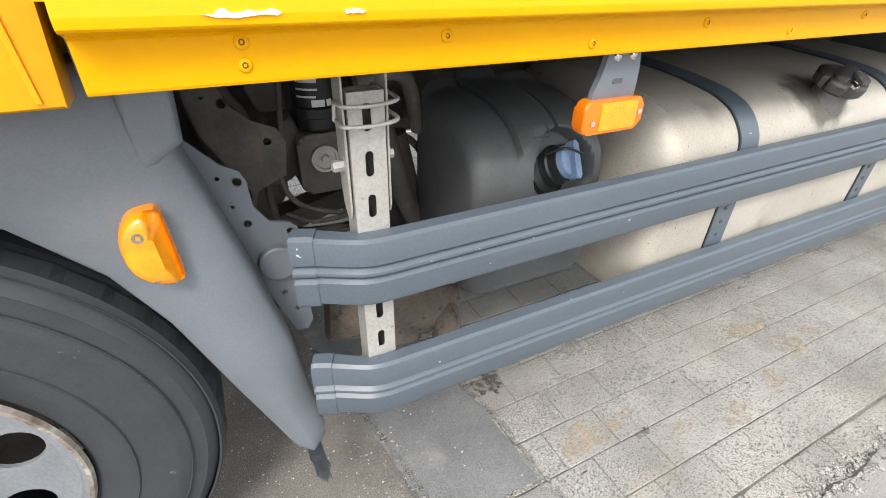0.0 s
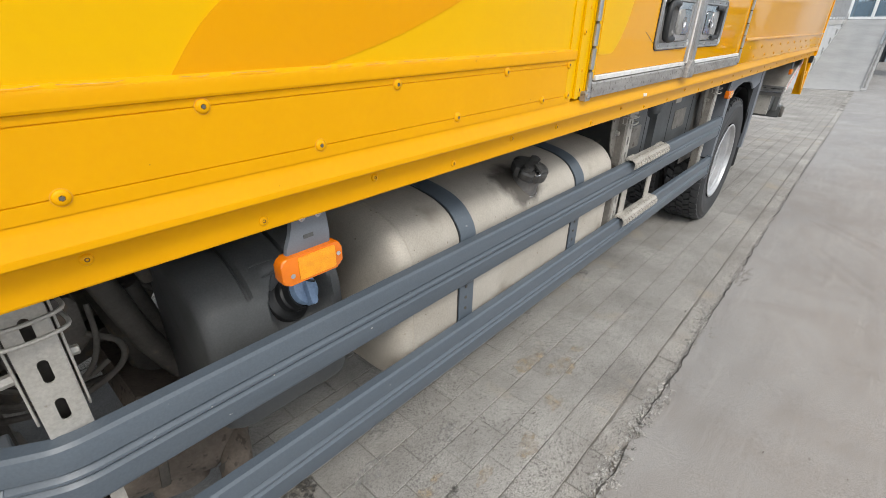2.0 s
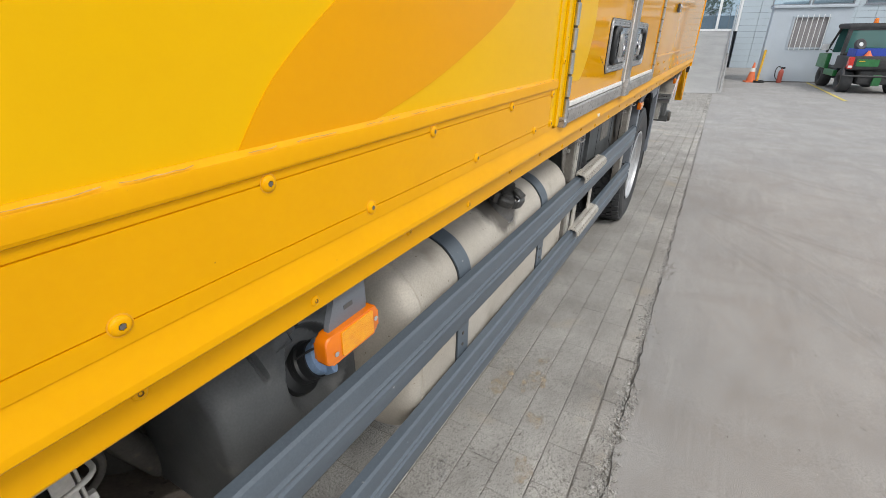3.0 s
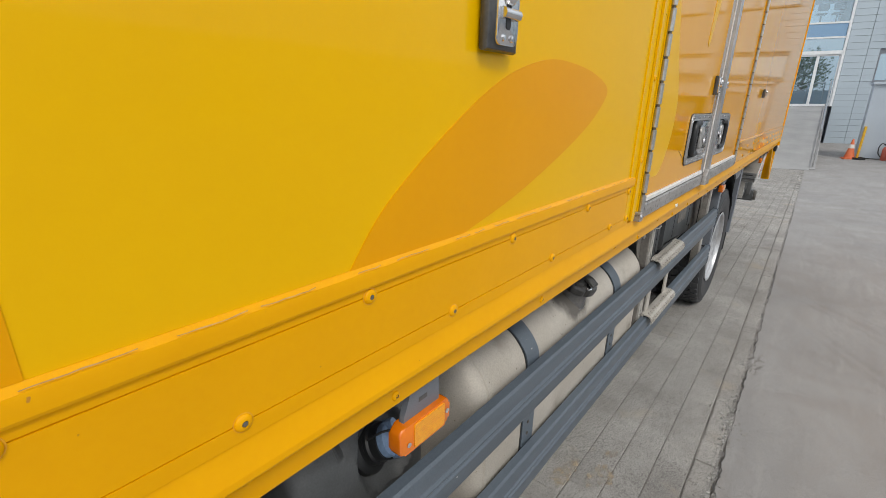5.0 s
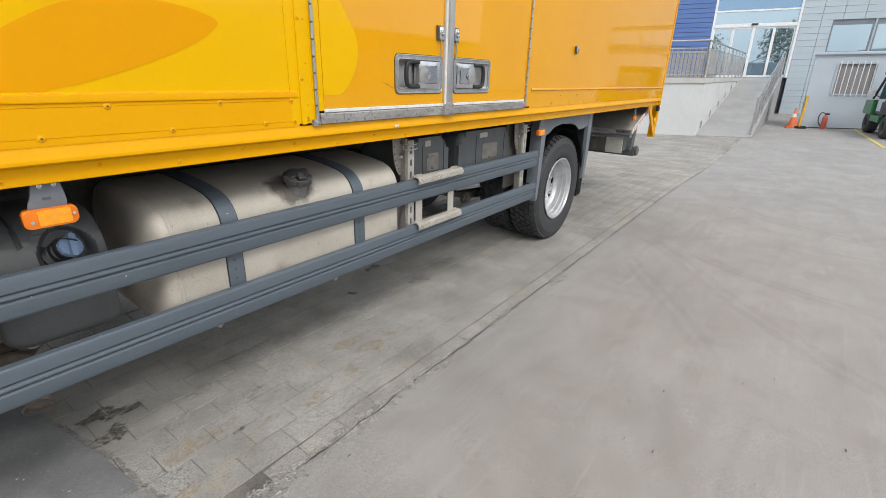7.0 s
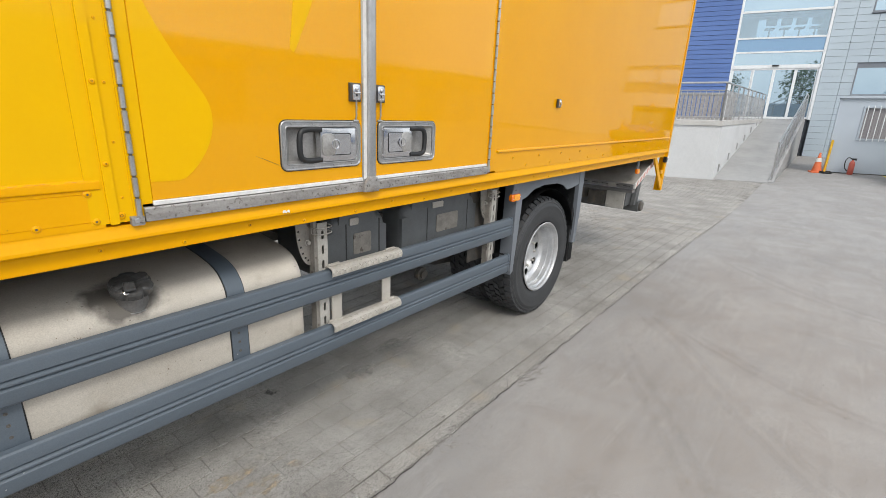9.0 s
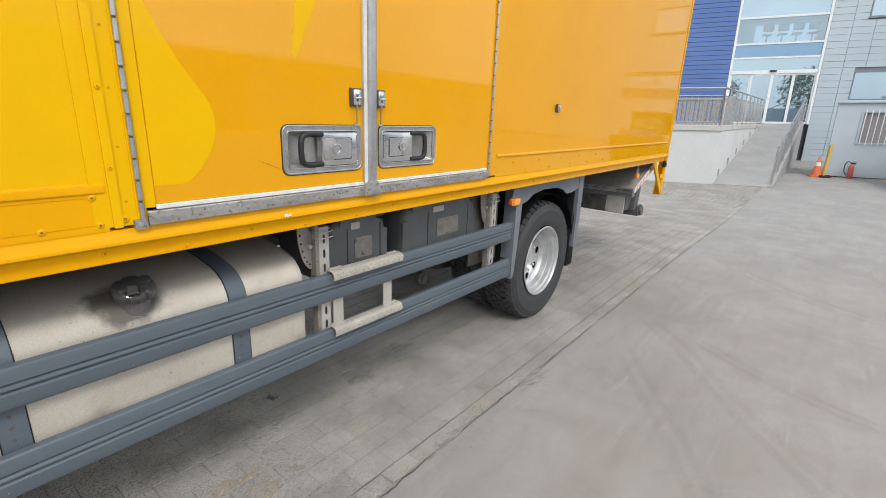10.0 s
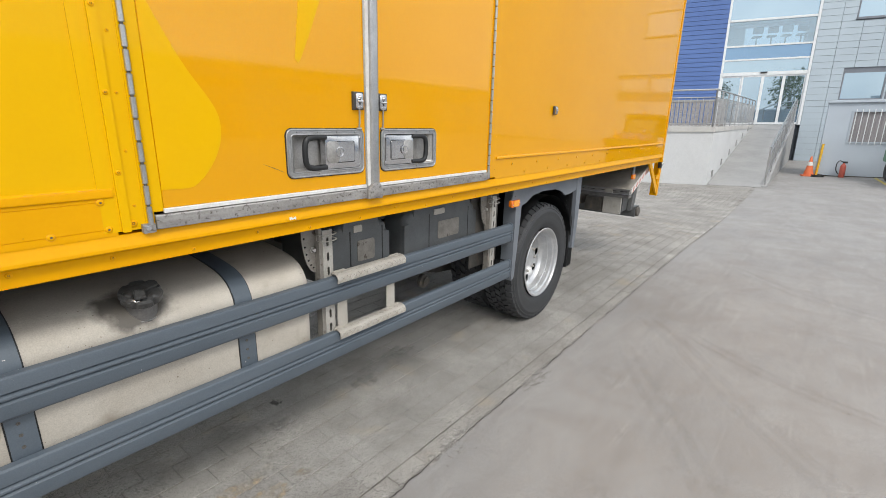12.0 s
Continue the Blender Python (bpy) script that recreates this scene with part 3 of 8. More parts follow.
def rough_edge(x):
    """The concrete has broken away unevenly along the paving, most at its near end."""
    if x < 0.5 or x > 18:
        return edge(x)
    a = 0.011 + 0.042 * max(0, min(1, (4.0 - x) / 2.6))
    return edge(x) - 0.012 - a * abs(noise.noise((x * 5.5, 3.1, 0)) + 0.6 * noise.noise((x * 17, 1.7, 0)) + 0.3 * noise.noise((x * 43, 0.3, 0)))


def sheet(name, xs, ys, material, z=0.0, wobble=0.0):
    bm = bmesh.new()
    g = []
    for x in xs:
        col = []
        for y in ys:
            yy = (rough_edge(x) if name == "ground" else edge(x)) if y == EDGE0 else y
            col.append(bm.verts.new((x, yy, level(x, yy) + z + wobble * noise.noise((x * 1.7, yy * 1.7, 0)))))
        g.append(col)
    for i in range(len(xs) - 1):
        for j in range(len(ys) - 1):
            bm.faces.new((g[i][j], g[i + 1][j], g[i + 1][j + 1], g[i][j + 1]))
    return part(name, bm, material, smooth=40)


XF = sorted({-1500, -300, -60, -20, -8, *[-4 + 0.5 * i for i in range(9)], *[round(0.5 + 0.02 * i, 3) for i in range(320)], *[7 + 0.1 * i for i in range(120)], *[19 + 0.5 * i for i in range(10)], 24, 28, 32, 60, 300, 1500})
XS = [-1500, -300, -60, -20, -8, *[-4 + 0.5 * i for i in range(56)], 28, 32, 60, 300, 1500]
YS = [-1500, -300, -60, -24, -14, -10, -7, -5, -3.5, -2.5, -1.8, -1.2, -0.8, -0.5, EDGE0]
ground = tagged(sheet("ground", XF, YS, CONCRETE, 0.0, 0.004), "grey concrete yard with stains and faint cracks", "ground", kind="structure")
bed = tagged(sheet("joint_bed", [0.2, 0.5, *[1 + 0.5 * i for i in range(37)]], [-0.46, -0.1, 0.0, 0.5, 1.2, 2, PY1], JOINT, -0.0032), "sandy bed showing in the joints of the paving", "paving", kind="structure")
far_yard = tagged(sheet("far_yard", XS, [PY1, 5, 8, 14, 24, 60, 300, 1500], CONCRETE, 0.0, 0.004), "grey concrete yard beyond the parked truck", "ground", kind="structure")
front_yard = tagged(sheet("front_yard", [-1500, -300, -60, -20, -8, -4, -2, -1, 0, 0.264], [EDGE0, 0, 0.5, 1.2, 2, PY1], ASPHALT, 0.0, 0.003), "dark asphalt with exposed brown and grey stones", "ground", kind="structure")
back_yard = tagged(sheet("back_yard", [PX1 - 0.1, 19.5, 20.5, 24, 32, 60, 300, 1500], [EDGE0, 0, 0.5, 1.2, 2, PY1], CONCRETE, 0.0, 0.003), "grey concrete yard in front of the ramp", "ground", kind="structure")

# smooth repair slab between asphalt and pavers, in two pieces with an open joint
slab, slab_b = bmesh.new(), bmesh.new()
rs = random.Random(4)


def ragged(pts, amp, step=0.03):
    out = []
    for a, b in zip(pts, pts[1:] + pts[:1]):
        n = max(1, int(math.dist(a, b) / step))
        for i in range(n):
            t = i / n
            out.append((a[0] + (b[0] - a[0]) * t + (rs.uniform(-amp, amp) if i else 0), a[1] + (b[1] - a[1]) * t + (rs.uniform(-amp, amp) if i else 0)))
    return out


prism(ragged([(0.30, 0.042), (0.618, 0.036), (0.60, 0.30), (0.548, 0.637), (0.50, 1.5), (0.05, 1.5), (0.152, 0.835)], 0.006), "z", -0.03, 0.0055, bm=slab)
prism(ragged([(0.285, -0.33), (0.668, -0.33), (0.675, -0.095), (0.618, 0.024), (0.295, 0.03)], 0.006), "z", -0.03, 0.0045, bm=slab_b)
repair = tagged(part("repair_slab", slab, PATCH), "smooth dark grey concrete repair slab with an open joint", "paving", kind="structure")

tagged(part("repair_patch", slab_b, PATCHB), "grey concrete repair patch beside the paving", "paving", kind="structure")
for line_pts, w in (([(0.312, 0.03), (0.292, 0.168), (0.265, 0.32), (0.236, 0.447), (0.150, 0.84)], 0.012), ([(0.545, 0.66), (0.592, 0.403), (0.622, 0.236), (0.634, 0.04), (0.668, -0.10)], 0.013), ([(0.30, 0.034), (0.45, 0.034), (0.62, 0.030)], 0.008), ([(0.29, -0.33), (0.298, -0.15), (0.306, 0.03)], 0.010)):
    bm = bmesh.new()
    c2 = curve([(a, b, 0) for a, b in line_pts], 12)
    va, vb = [], []
    for i, q in enumerate(c2):
        d = (c2[min(i + 1, len(c2) - 1)] - c2[max(i - 1, 0)]).normalized()
        off = Vector((-d.y, d.x, 0))
        e, f = q + off * w * rs.uniform(0.25, 1.25), q - off * w * rs.uniform(0.25, 1.25)
        va.append(bm.verts.new((e.x, e.y, 0.0072)))
        vb.append(bm.verts.new((f.x, f.y, 0.0072)))
    for i in range(len(c2) - 1):
        bm.faces.new((va[i], va[i + 1], vb[i + 1], vb[i]))
    tagged(part("mortar_joint", bm, MORTAR), "pale crumbling mortar joint with small stones", "paving", kind="structure")
pavement = tagged(new("pavement"), "worn grey concrete block paving with sandy stains", "paving", kind="structure")
rp = random.Random(11)


def paver_mesh(dx, dy, h=0.006, chip=0.0):
    """One block with worn upper edges, centred on its place."""
    bm = bmesh.new()
    e = 0.0014
    lo = [(-dx / 2, -dy / 2), (dx / 2, -dy / 2), (dx / 2, dy / 2), (-dx / 2, dy / 2)]
    a = [bm.verts.new((x, y, -0.02)) for x, y in lo]
    b = [bm.verts.new((x, y, -0.0016)) for x, y in lo]
    c = [bm.verts.new((x - math.copysign(e + chip * rp.random(), x), y - math.copysign(e + chip * rp.random(), y), 0)) for x, y in lo]
    for p, q in ((a, b), (b, c)):
        for i in range(4):
            bm.faces.new((p[i], p[(i + 1) % 4], q[(i + 1) % 4], q[i]))
    bm.faces.new(c)
    return bm


paver_kinds = []
for k in range(5):
    me = bpy.data.meshes.new("paver")
    b = paver_mesh(LEN - 0.0034, ROW - 0.0034, chip=0.0014)
    bmesh.ops.recalc_face_normals(b, faces=b.faces)
    b.to_mesh(me)
    b.free()
    me.materials.append(PAVER)
    paver_kinds.append(me)
far_v, far_f = [], []
count = 0
rows = int((PY1 - PY0) / ROW)
for j in range(rows):
    y = PY0 + (j + 0.5) * ROW
    off = (j % 2) * LEN / 2 + rp.uniform(-0.02, 0.02)
    i = -2 if y > 1.55 else -1 if y > 0.3 else 0
    while True:
        x = PX0 + off - LEN / 2 + (i + 0.5) * LEN
        i += 1
        if x > PX1 - 0.1:
            break
        z = level(x, y) + rp.uniform(-0.0012, 0.0004) + 0.001
        if count < 300 and x < 5.2 and y < 0.75 and x > PX0:
            o = new("paver", rp.choice(paver_kinds))
            o.parent = pavement
            sx, sy = slant(x, y)
            o.matrix_basis = pose(sx, sy, z, rp.uniform(-0.35, 0.35), rp.uniform(-0.25, 0.25), 0.35 + rp.uniform(-0.3, 0.3))
            count += 1
        else:
            me = rp.choice(paver_kinds)
            base = len(far_v)
            k_ = 0.984 if x > 4.5 else 1.0
            m = pose(*slant(x, y), z, rp.uniform(-0.5, 0.5), rp.uniform(-0.3, 0.3), 0.35 + rp.uniform(-0.4, 0.4)) @ Matrix.Diagonal((k_, k_ * 0.99, 1, 1))
            far_v += [tuple(m @ v.co) for v in me.vertices]
            far_f += [tuple(base + k for k in p.vertices) for p in me.polygons]
fm = bpy.data.meshes.new("paver_field")
fm.from_pydata(far_v, [], far_f)
fm.materials.append(PAVER)
field = new("paver_field", fm)
field.parent = pavement
tagged(field, kind="stuff")
# narrow border blocks along the concrete
border = tagged(new("paving_border"), "narrow broken border blocks along the paving", "kerb", kind="structure")
x = 0.95
while x < 18.3:
    ln_b = rp.uniform(0.16, 0.24) if x < 6 else 0.4
    part("border_block", paver_mesh(ln_b - 0.006, EDGE1 - EDGE0 - 0.002 + rp.uniform(-0.010, 0.002), chip=0.01), PAVER, border).matrix_basis = pose(*slant(x + ln_b / 2, (EDGE0 + EDGE1) / 2), level(x, -0.22) + rp.uniform(-0.001, 0.0015), rp.uniform(-1, 1), rp.uniform(-1, 1), 0.35 + rp.uniform(-2, 2))
    x += ln_b
# crumbled edge of the concrete slab, with a rough filled strip under the crumbs
fill = bmesh.new()
cols = []
for i in range(890):
    x = 0.68 + 0.02 * i
    cols.append([fill.verts.new((x, edge(x) + 0.006 - 0.106 * j / 8, level(x, edge(x)) - 0.0036 + 0.0030 * (0.5 + noise.noise((x * 31, j * 0.9, 2.0))))) for j in range(9)])
for a_, b_ in zip(cols, cols[1:]):
    for j in range(8):
        fill.faces.new((a_[j], a_[j + 1], b_[j + 1], b_[j]))
tagged(part("broken_edge", fill, EDGEC), "rough broken concrete between border blocks and yard", "paving", kind="structure")
crumb = bmesh.new()
for k in range(1500):
    cx_, sd_ = rp.choice(((0.90, 0.10), (1.05, 0.16), (1.38, 0.10), (1.50, 0.16), (1.95, 0.14), (2.2, 0.5), (2.75, 0.12)))
    x = max(0.74, rp.gauss(cx_, sd_))
    y = edge(x) + 0.03 * rp.random() - (0.06 if x < 2.3 else 0.025) * abs(rp.gauss(0, 0.55))
    s = rp.uniform(0.0012, 0.0042) * (1.8 if rp.random() < 0.10 else 1)
    vs = bmesh.ops.create_icosphere(crumb, subdivisions=1, radius=s)["verts"]
    for v in vs:
        v.co = Vector((v.co.x * rp.uniform(0.8, 1.5) + x, v.co.y * rp.uniform(0.8, 1.4) + y, max(-0.01, v.co.z * 0.7) + 0.002 + level(x, y)))
for k in range(420):                     # larger flat shards among the crumbs
    cx_, sd_ = rp.choice(((0.95, 0.10), (1.38, 0.10), (1.50, 0.14), (1.95, 0.12), (2.75, 0.10)))
    x = max(0.80, rp.gauss(cx_, sd_))
    y = edge(x) + 0.05 * rp.random() - (0.075 if x < 2.4 else 0.03) * rp.random()
    s = rp.uniform(0.004, 0.011) * (1.5 if rp.random() < 0.12 else 1)
    turn = Euler((rp.uniform(-0.3, 0.3), rp.uniform(-0.3, 0.3), rp.uniform(0, 6.3))).to_matrix()
    flat = Vector((rp.uniform(0.8, 1.7), rp.uniform(0.6, 1.0), rp.uniform(0.25, 0.5)))
    for v in bmesh.ops.create_icosphere(crumb, subdivisions=1, radius=s)["verts"]:
        q = turn @ Vector((v.co.x * flat.x * rp.uniform(0.75, 1.2), v.co.y * flat.y * rp.uniform(0.75, 1.2), v.co.z * flat.z))
        v.co = q + Vector((x, y, level(x, y) + 0.003))
crumbs = tagged(part("crumbled_edge", crumb, RUBBLE), "pale crumbs of broken concrete along the slab edge", "rubble", kind="stuff")
# loose grit and small stones
grit = bmesh.new()
for k in range(1100):
    x, y = rp.uniform(-0.6, 6), rp.uniform(-2.2, 1.0)
    if rp.random() < 0.45:
        x, y = rp.uniform(-0.3, 0.7), rp.uniform(-0.3, 0.9)
    s = rp.uniform(0.001, 0.0028)
    vs = bmesh.ops.create_icosphere(grit, subdivisions=1, radius=s)["verts"]
    for v in vs:
        v.co = Vector((v.co.x * rp.uniform(0.8, 1.6) + x, v.co.y + y, v.co.z * 0.6 + 0.003 + level(x, y)))
for k in range(700):
    x, y = rp.uniform(-0.45, 0.30), rp.uniform(-0.25, 0.95)
    if rp.random() < 0.12:
        x = rp.uniform(0.25, 0.66)
    s = rp.uniform(0.0016, 0.0045)
    for v in bmesh.ops.create_icosphere(grit, subdivisions=1, radius=s)["verts"]:
        v.co = Vector((v.co.x * rp.uniform(0.8, 1.5) + x, v.co.y * rp.uniform(0.7, 1.2) + y, v.co.z * 0.4 + (0.001 if x < 0.26 else 0.006) + level(x, y)))
tagged(part("grit", grit, RUBBLE), "scattered grit and small stones on the ground", "grit", kind="stuff")
# cracks in the concrete
for pts, w in (([(0.72, -0.42), (0.80, -0.52), (0.86, -0.62), (0.95, -0.75)], 0.003), ([(6.02, -0.33), (6.05, -0.6), (6.10, -1.2), (6.13, -1.8), (6.13, -2.4), (6.2, -3.4), (6.3, -4.8)], 0.0032)):
    c2 = [(p.x + rp.uniform(-0.012, 0.012), p.y + rp.uniform(-0.012, 0.012)) for p in curve([(a, b, 0) for a, b in pts], 14)]
    bm = bmesh.new()
    va = [bm.verts.new((a, b + w * rp.uniform(0.2, 1), level(a, b) + 0.006)) for a, b in c2]
    vb = [bm.verts.new((a, b - w * rp.uniform(0.2, 1), level(a, b) + 0.006)) for a, b in c2]
    for i in range(len(c2) - 1):
        bm.faces.new((va[i], va[i + 1], vb[i + 1], vb[i]))
    tagged(part("ground_crack", bm, JOINT), "thin dark crack in the concrete yard", "crack", kind="structure")


# scrubbed tyre marks curving across the concrete
for pts, w, gap in (([(5.15, -0.56), (4.78, -0.92), (4.36, -1.23), (3.92, -1.57), (3.54, -1.92), (3.28, -2.18), (3.0, -2.6)], 0.040, 0.11), ([(4.49, -0.59), (4.04, -0.86), (3.62, -1.14), (3.34, -1.31), (3.0, -1.5)], 0.035, 0.10), ([(5.02, -0.97), (4.70, -1.44), (4.50, -1.89), (4.42, -2.36), (4.4, -2.9)], 0.030, 0.09), ([(7.6, -0.9), (7.0, -1.5), (6.6, -2.2), (6.4, -3.0)], 0.05, 0.14)):
    for side in (0, 1):
        c2 = curve([(a, b, 0) for a, b in pts], 12)
        bm = bmesh.new()
        va, vb = [], []
        for i, q in enumerate(c2):
            d = (c2[min(i + 1, len(c2) - 1)] - c2[max(i - 1, 0)]).normalized()
            off = Vector((-d.y, d.x, 0))
            wi = w * min(1, 0.15 + i / 8, 0.15 + (len(c2) - 1 - i) / 8) * (0.8 + 0.4 * noise.noise((i * 0.4, side * 7.0, w * 90)))
            for lst, o in ((va, gap * side + wi), (vb, gap * side - wi)):
                e = q + off * o
                lst.append(bm.verts.new((e.x, e.y, level(e.x, e.y) + 0.0052 + 0.0004 * side)))
        for i in range(len(c2) - 1):
            bm.faces.new((va[i], va[i + 1], vb[i + 1], vb[i]))
        tagged(part("tyre_mark", bm, TYREMARK), "faint dark tyre mark scrubbed across the concrete", "tyre mark", kind="structure")


# jagged open crack where the slab has broken away from the border blocks
for xa, xb in ((1.0, 1.72), (1.75, 2.65), (2.68, 3.55), (3.60, 4.7), (4.75, 6.4), (6.45, 8.6), (8.7, 11.5)):
    bm = bmesh.new()
    n = int((xb - xa) / 0.018)
    va, vb = [], []
    for i in range(n + 1):
        x = xa + (xb - xa) * i / n
        yc = edge(x) - 0.020 + 0.014 * noise.noise((x * 9, 1.7, 0)) + 0.008 * noise.noise((x * 37, 4.1, 0))
        w = (0.0014 + 0.0052 * max(0.0, 0.30 + noise.noise((x * 17, 8.3, 0)))) * (1.0 if x < 4 else 0.75) * min(1, 6 * i / n, 6 * (n - i) / n + 0.02)
        va.append(bm.verts.new((x, yc + w, level(x, yc) + 0.0068)))
        vb.append(bm.verts.new((x, yc - w, level(x, yc) + 0.0068)))
    for i in range(n):
        bm.faces.new((va[i], va[i + 1], vb[i + 1], vb[i]))
    tagged(part("ground_crack", bm, CRACKD), "jagged dark crack along the slab edge", "crack", kind="structure")


def stain(name, x, y, r1, r2, material, label, seed):
    """A thin ragged patch with broken edges lying on the blocks."""
    rg = random.Random(seed)
    bm = bmesh.new()
    ph = [rg.uniform(0, 6.3) for k in range(4)]
    vs = []
    for i in range(48):
        t = 2 * math.pi * i / 48
        k = 0.72 + 0.16 * math.sin(2 * t + ph[0]) + 0.12 * math.sin(3 * t + ph[1]) + 0.09 * math.sin(7 * t + ph[2]) + 0.06 * math.sin(13 * t + ph[3]) + rg.uniform(-0.05, 0.05)
        vs.append(bm.verts.new((x + r1 * k * math.cos(t), y + r2 * k * math.sin(t), level(x, y) + 0.0030)))
    bm.faces.new(vs)
    return tagged(part(name, bm, material), label, "stain", kind="structure")


for x, y, a, b in ((0.675, 0.60, 0.09, 0.06), (0.675, 0.42, 0.07, 0.08), (0.75, 0.55, 0.10, 0.05), (1.02, 0.02, 0.035, 0.02), (2.29, 0.675, 0.045, 0.04), (2.73, 0.91, 0.10, 0.05)):
    stain("oil_stain", x, y, a, b, DAMP, "small dark oil stain on the paving", int(x * 100))
for x, y, a, b in ((0.883, 0.292, 0.09, 0.06), (1.2, 0.213, 0.07, 0.05), (2.79, 0.46, 0.16, 0.06), (3.21, 0.59, 0.2, 0.07), (2.19, 0.478, 0.10, 0.05), (1.05, 0.42, 0.08, 0.06)):
    stain("lime_patch", x, y, a, b, LIME, "pale lime patch on the paving", int(x * 100) + 3)
for x, y, a, b in ((0.821, 0.090, 0.100, 0.070), (1.882, 0.068, 0.120, 0.060), (1.794, 0.203, 0.120, 0.060), (1.643, -0.022, 0.070, 0.044), (1.369, -0.065, 0.090, 0.044), (0.933, 0.082, 0.060, 0.040), (0.72, -0.13, 0.05, 0.05), (1.15, -0.02, 0.06, 0.03), (1.02, 0.10, 0.035, 0.02), (2.05, 0.08, 0.05, 0.03)):
    stain("sandy_patch", x, y, a, b, SAND, "pale sandy patch on the paving", int(x * 100) + 7)


# leaf litter and specks
litter = bmesh.new()
for k in range(120):
    x, y = rp.uniform(0.7, 9.0), rp.uniform(-3.5, 0.9)
    s = rp.uniform(0.003, 0.008) * (1 if x < 3 else 0.85)
    a = rp.uniform(0, 6.3)
    pts = [(x + s * rp.uniform(0.6, 1.4) * math.cos(t) * 1.9, y + s * rp.uniform(0.25, 0.6) * math.sin(t) + a * 0) for t in (0, 1.1, 2.2, 3.2, 4.2, 5.3)]
    litter.faces.new([litter.verts.new((px, py, level(px, py) + 0.0075 + 0.003 * rp.random())) for px, py in pts])
tagged(part("leaf_litter", litter, DEBRIS), "small dark leaf scraps scattered on the ground", "litter", kind="stuff")


# ---- the truck ----
truck = thing("box_truck", "yellow box truck with grey side guards and alloy-look wheels, parked", "truck")
BX0, BX1, TOP = -0.123, 7.56, 3.75      # box body: front end, rear end, roof
WIDE = 2.5                             # box width

# box walls (the side panel starts above the skirt)
part("side_panel", block(BX0, 1.4195, 0.004, 0.05, 1.402, TOP - 0.05), YELLOW, truck)
part("rear_side_panel", block(3.507, BX1 - 0.045, 0.004, 0.05, 1.2785, TOP - 0.05), ORANGE, truck, "orange-yellow glossy panel")
part("far_side_panel", block(BX0, BX1, WIDE - 0.05, WIDE, 1.15, TOP - 0.05), YELLOW, truck)
part("front_wall", block(BX0, BX0 + 0.04, 0.052, WIDE - 0.052, 1.25, TOP - 0.05), YELLOW, truck)
part("rear_wall", block(BX1 - 0.04, BX1, 0.052, WIDE - 0.052, 1.15, TOP - 0.05), YELLOW, truck)
part("roof", block(BX0, BX1, 0.0, WIDE, TOP - 0.046, TOP, 0.02), YELLOW, truck)
part("box_floor", block(BX0 + 0.045, BX1 - 0.045, 0.075, WIDE - 0.075, 1.18, 1.22), CHASSIS, truck)

# skirt: trim lip, flat band with two scored lines, rounded bead, lower flange
def skirt_profile(band=True):
    low = [(0.0012, 1.2635), (-0.0072, 1.2440), (-0.0078, 1.2415), (-0.0075, 1.2335), (-0.0055, 1.2310), (0.016, 1.2250), (0.0200, 1.2215), (0.0212, 1.2170), (0.0212, 1.1765), (0.0225, 1.1735), (0.031, 1.1725), (0.034, 1.178)]
    if band:
        return [(0.003, 1.418), (-0.0034, 1.4125), (-0.0042, 1.4095), (-0.0040, 1.3935), (-0.0030, 1.3905), (0.0012, 1.3885), (0.0012, 1.3792), (0.0032, 1.3789), (0.0032, 1.3777), (0.0012, 1.3774),
                (0.0012, 1.2984), (0.0032, 1.2981), (0.0032, 1.2969), (0.0012, 1.2966), (0.0012, 1.2772), (0.036, 1.2772), (0.036, 1.418)]
    return [(0.003, 1.277)] + low + [(0.036, 1.277)]


skirt = part("skirt", prism(skirt_profile(), "x", BX0 + 0.02, 1.452), SKIRT, truck, "orange-yellow pressed skirt with a folded bead", smooth=16)
skirt_b = part("lower_skirt", prism(skirt_profile(False), "x", BX0 + 0.02, BX1 - 0.02), SKIRT, truck, "orange-yellow pressed skirt with a folded bead", smooth=16)
rear_trim = part("rear_trim", prism([(0.003, 1.418), (-0.004, 1.417), (-0.008, 1.410), (-0.008, 1.402), (0.001, 1.399), (0.001, 1.278), (0.0035, 1.278)], "x", 3.506, BX1 - 0.05), ORANGE, truck, smooth=30)
rl = random.Random(5)
crack = bmesh.new()                      # cracked paint along the top of the trim
x = -0.09
while x < 1.40:
    n = rl.randint(3, 9)
    xs = [x + 0.009 * i for i in range(n)]
    zs = [1.4158 + rl.uniform(-0.0010, 0.0008) for _ in xs]
    up = [crack.verts.new((a, -0.0044 + 0.0010 * (q - 1.4125) / 0.0055, q + rl.uniform(0.0001, 0.0006))) for a, q in zip(xs, zs)]
    lo = [crack.verts.new((a, -0.0047, q - rl.uniform(0.0001, 0.0005))) for a, q in zip(xs, zs)]
    for i in range(n - 1):
        crack.faces.new((up[i], up[i + 1], lo[i + 1], lo[i]))
    x += 0.009 * n + rl.choice((0.0, 0.004, 0.02, 0.05))
tagged(part("paint_crack", crack, CRACKM, skirt, "fine cracked paint line"), kind="stuff")

# screws and rivets
def screw(r, h, socket=True):
    bm = lathe([(r, 0), (r, 0.0012), (r * 0.92, h * 0.55), (r * 0.7, h * 0.9), (r * 0.42, h), (r * 0.36, h), (r * 0.30, h * 0.55 if socket else h), (0, h * 0.55 if socket else h)], (0, 0, 0), (0, -1, 0), 20)
    return bm


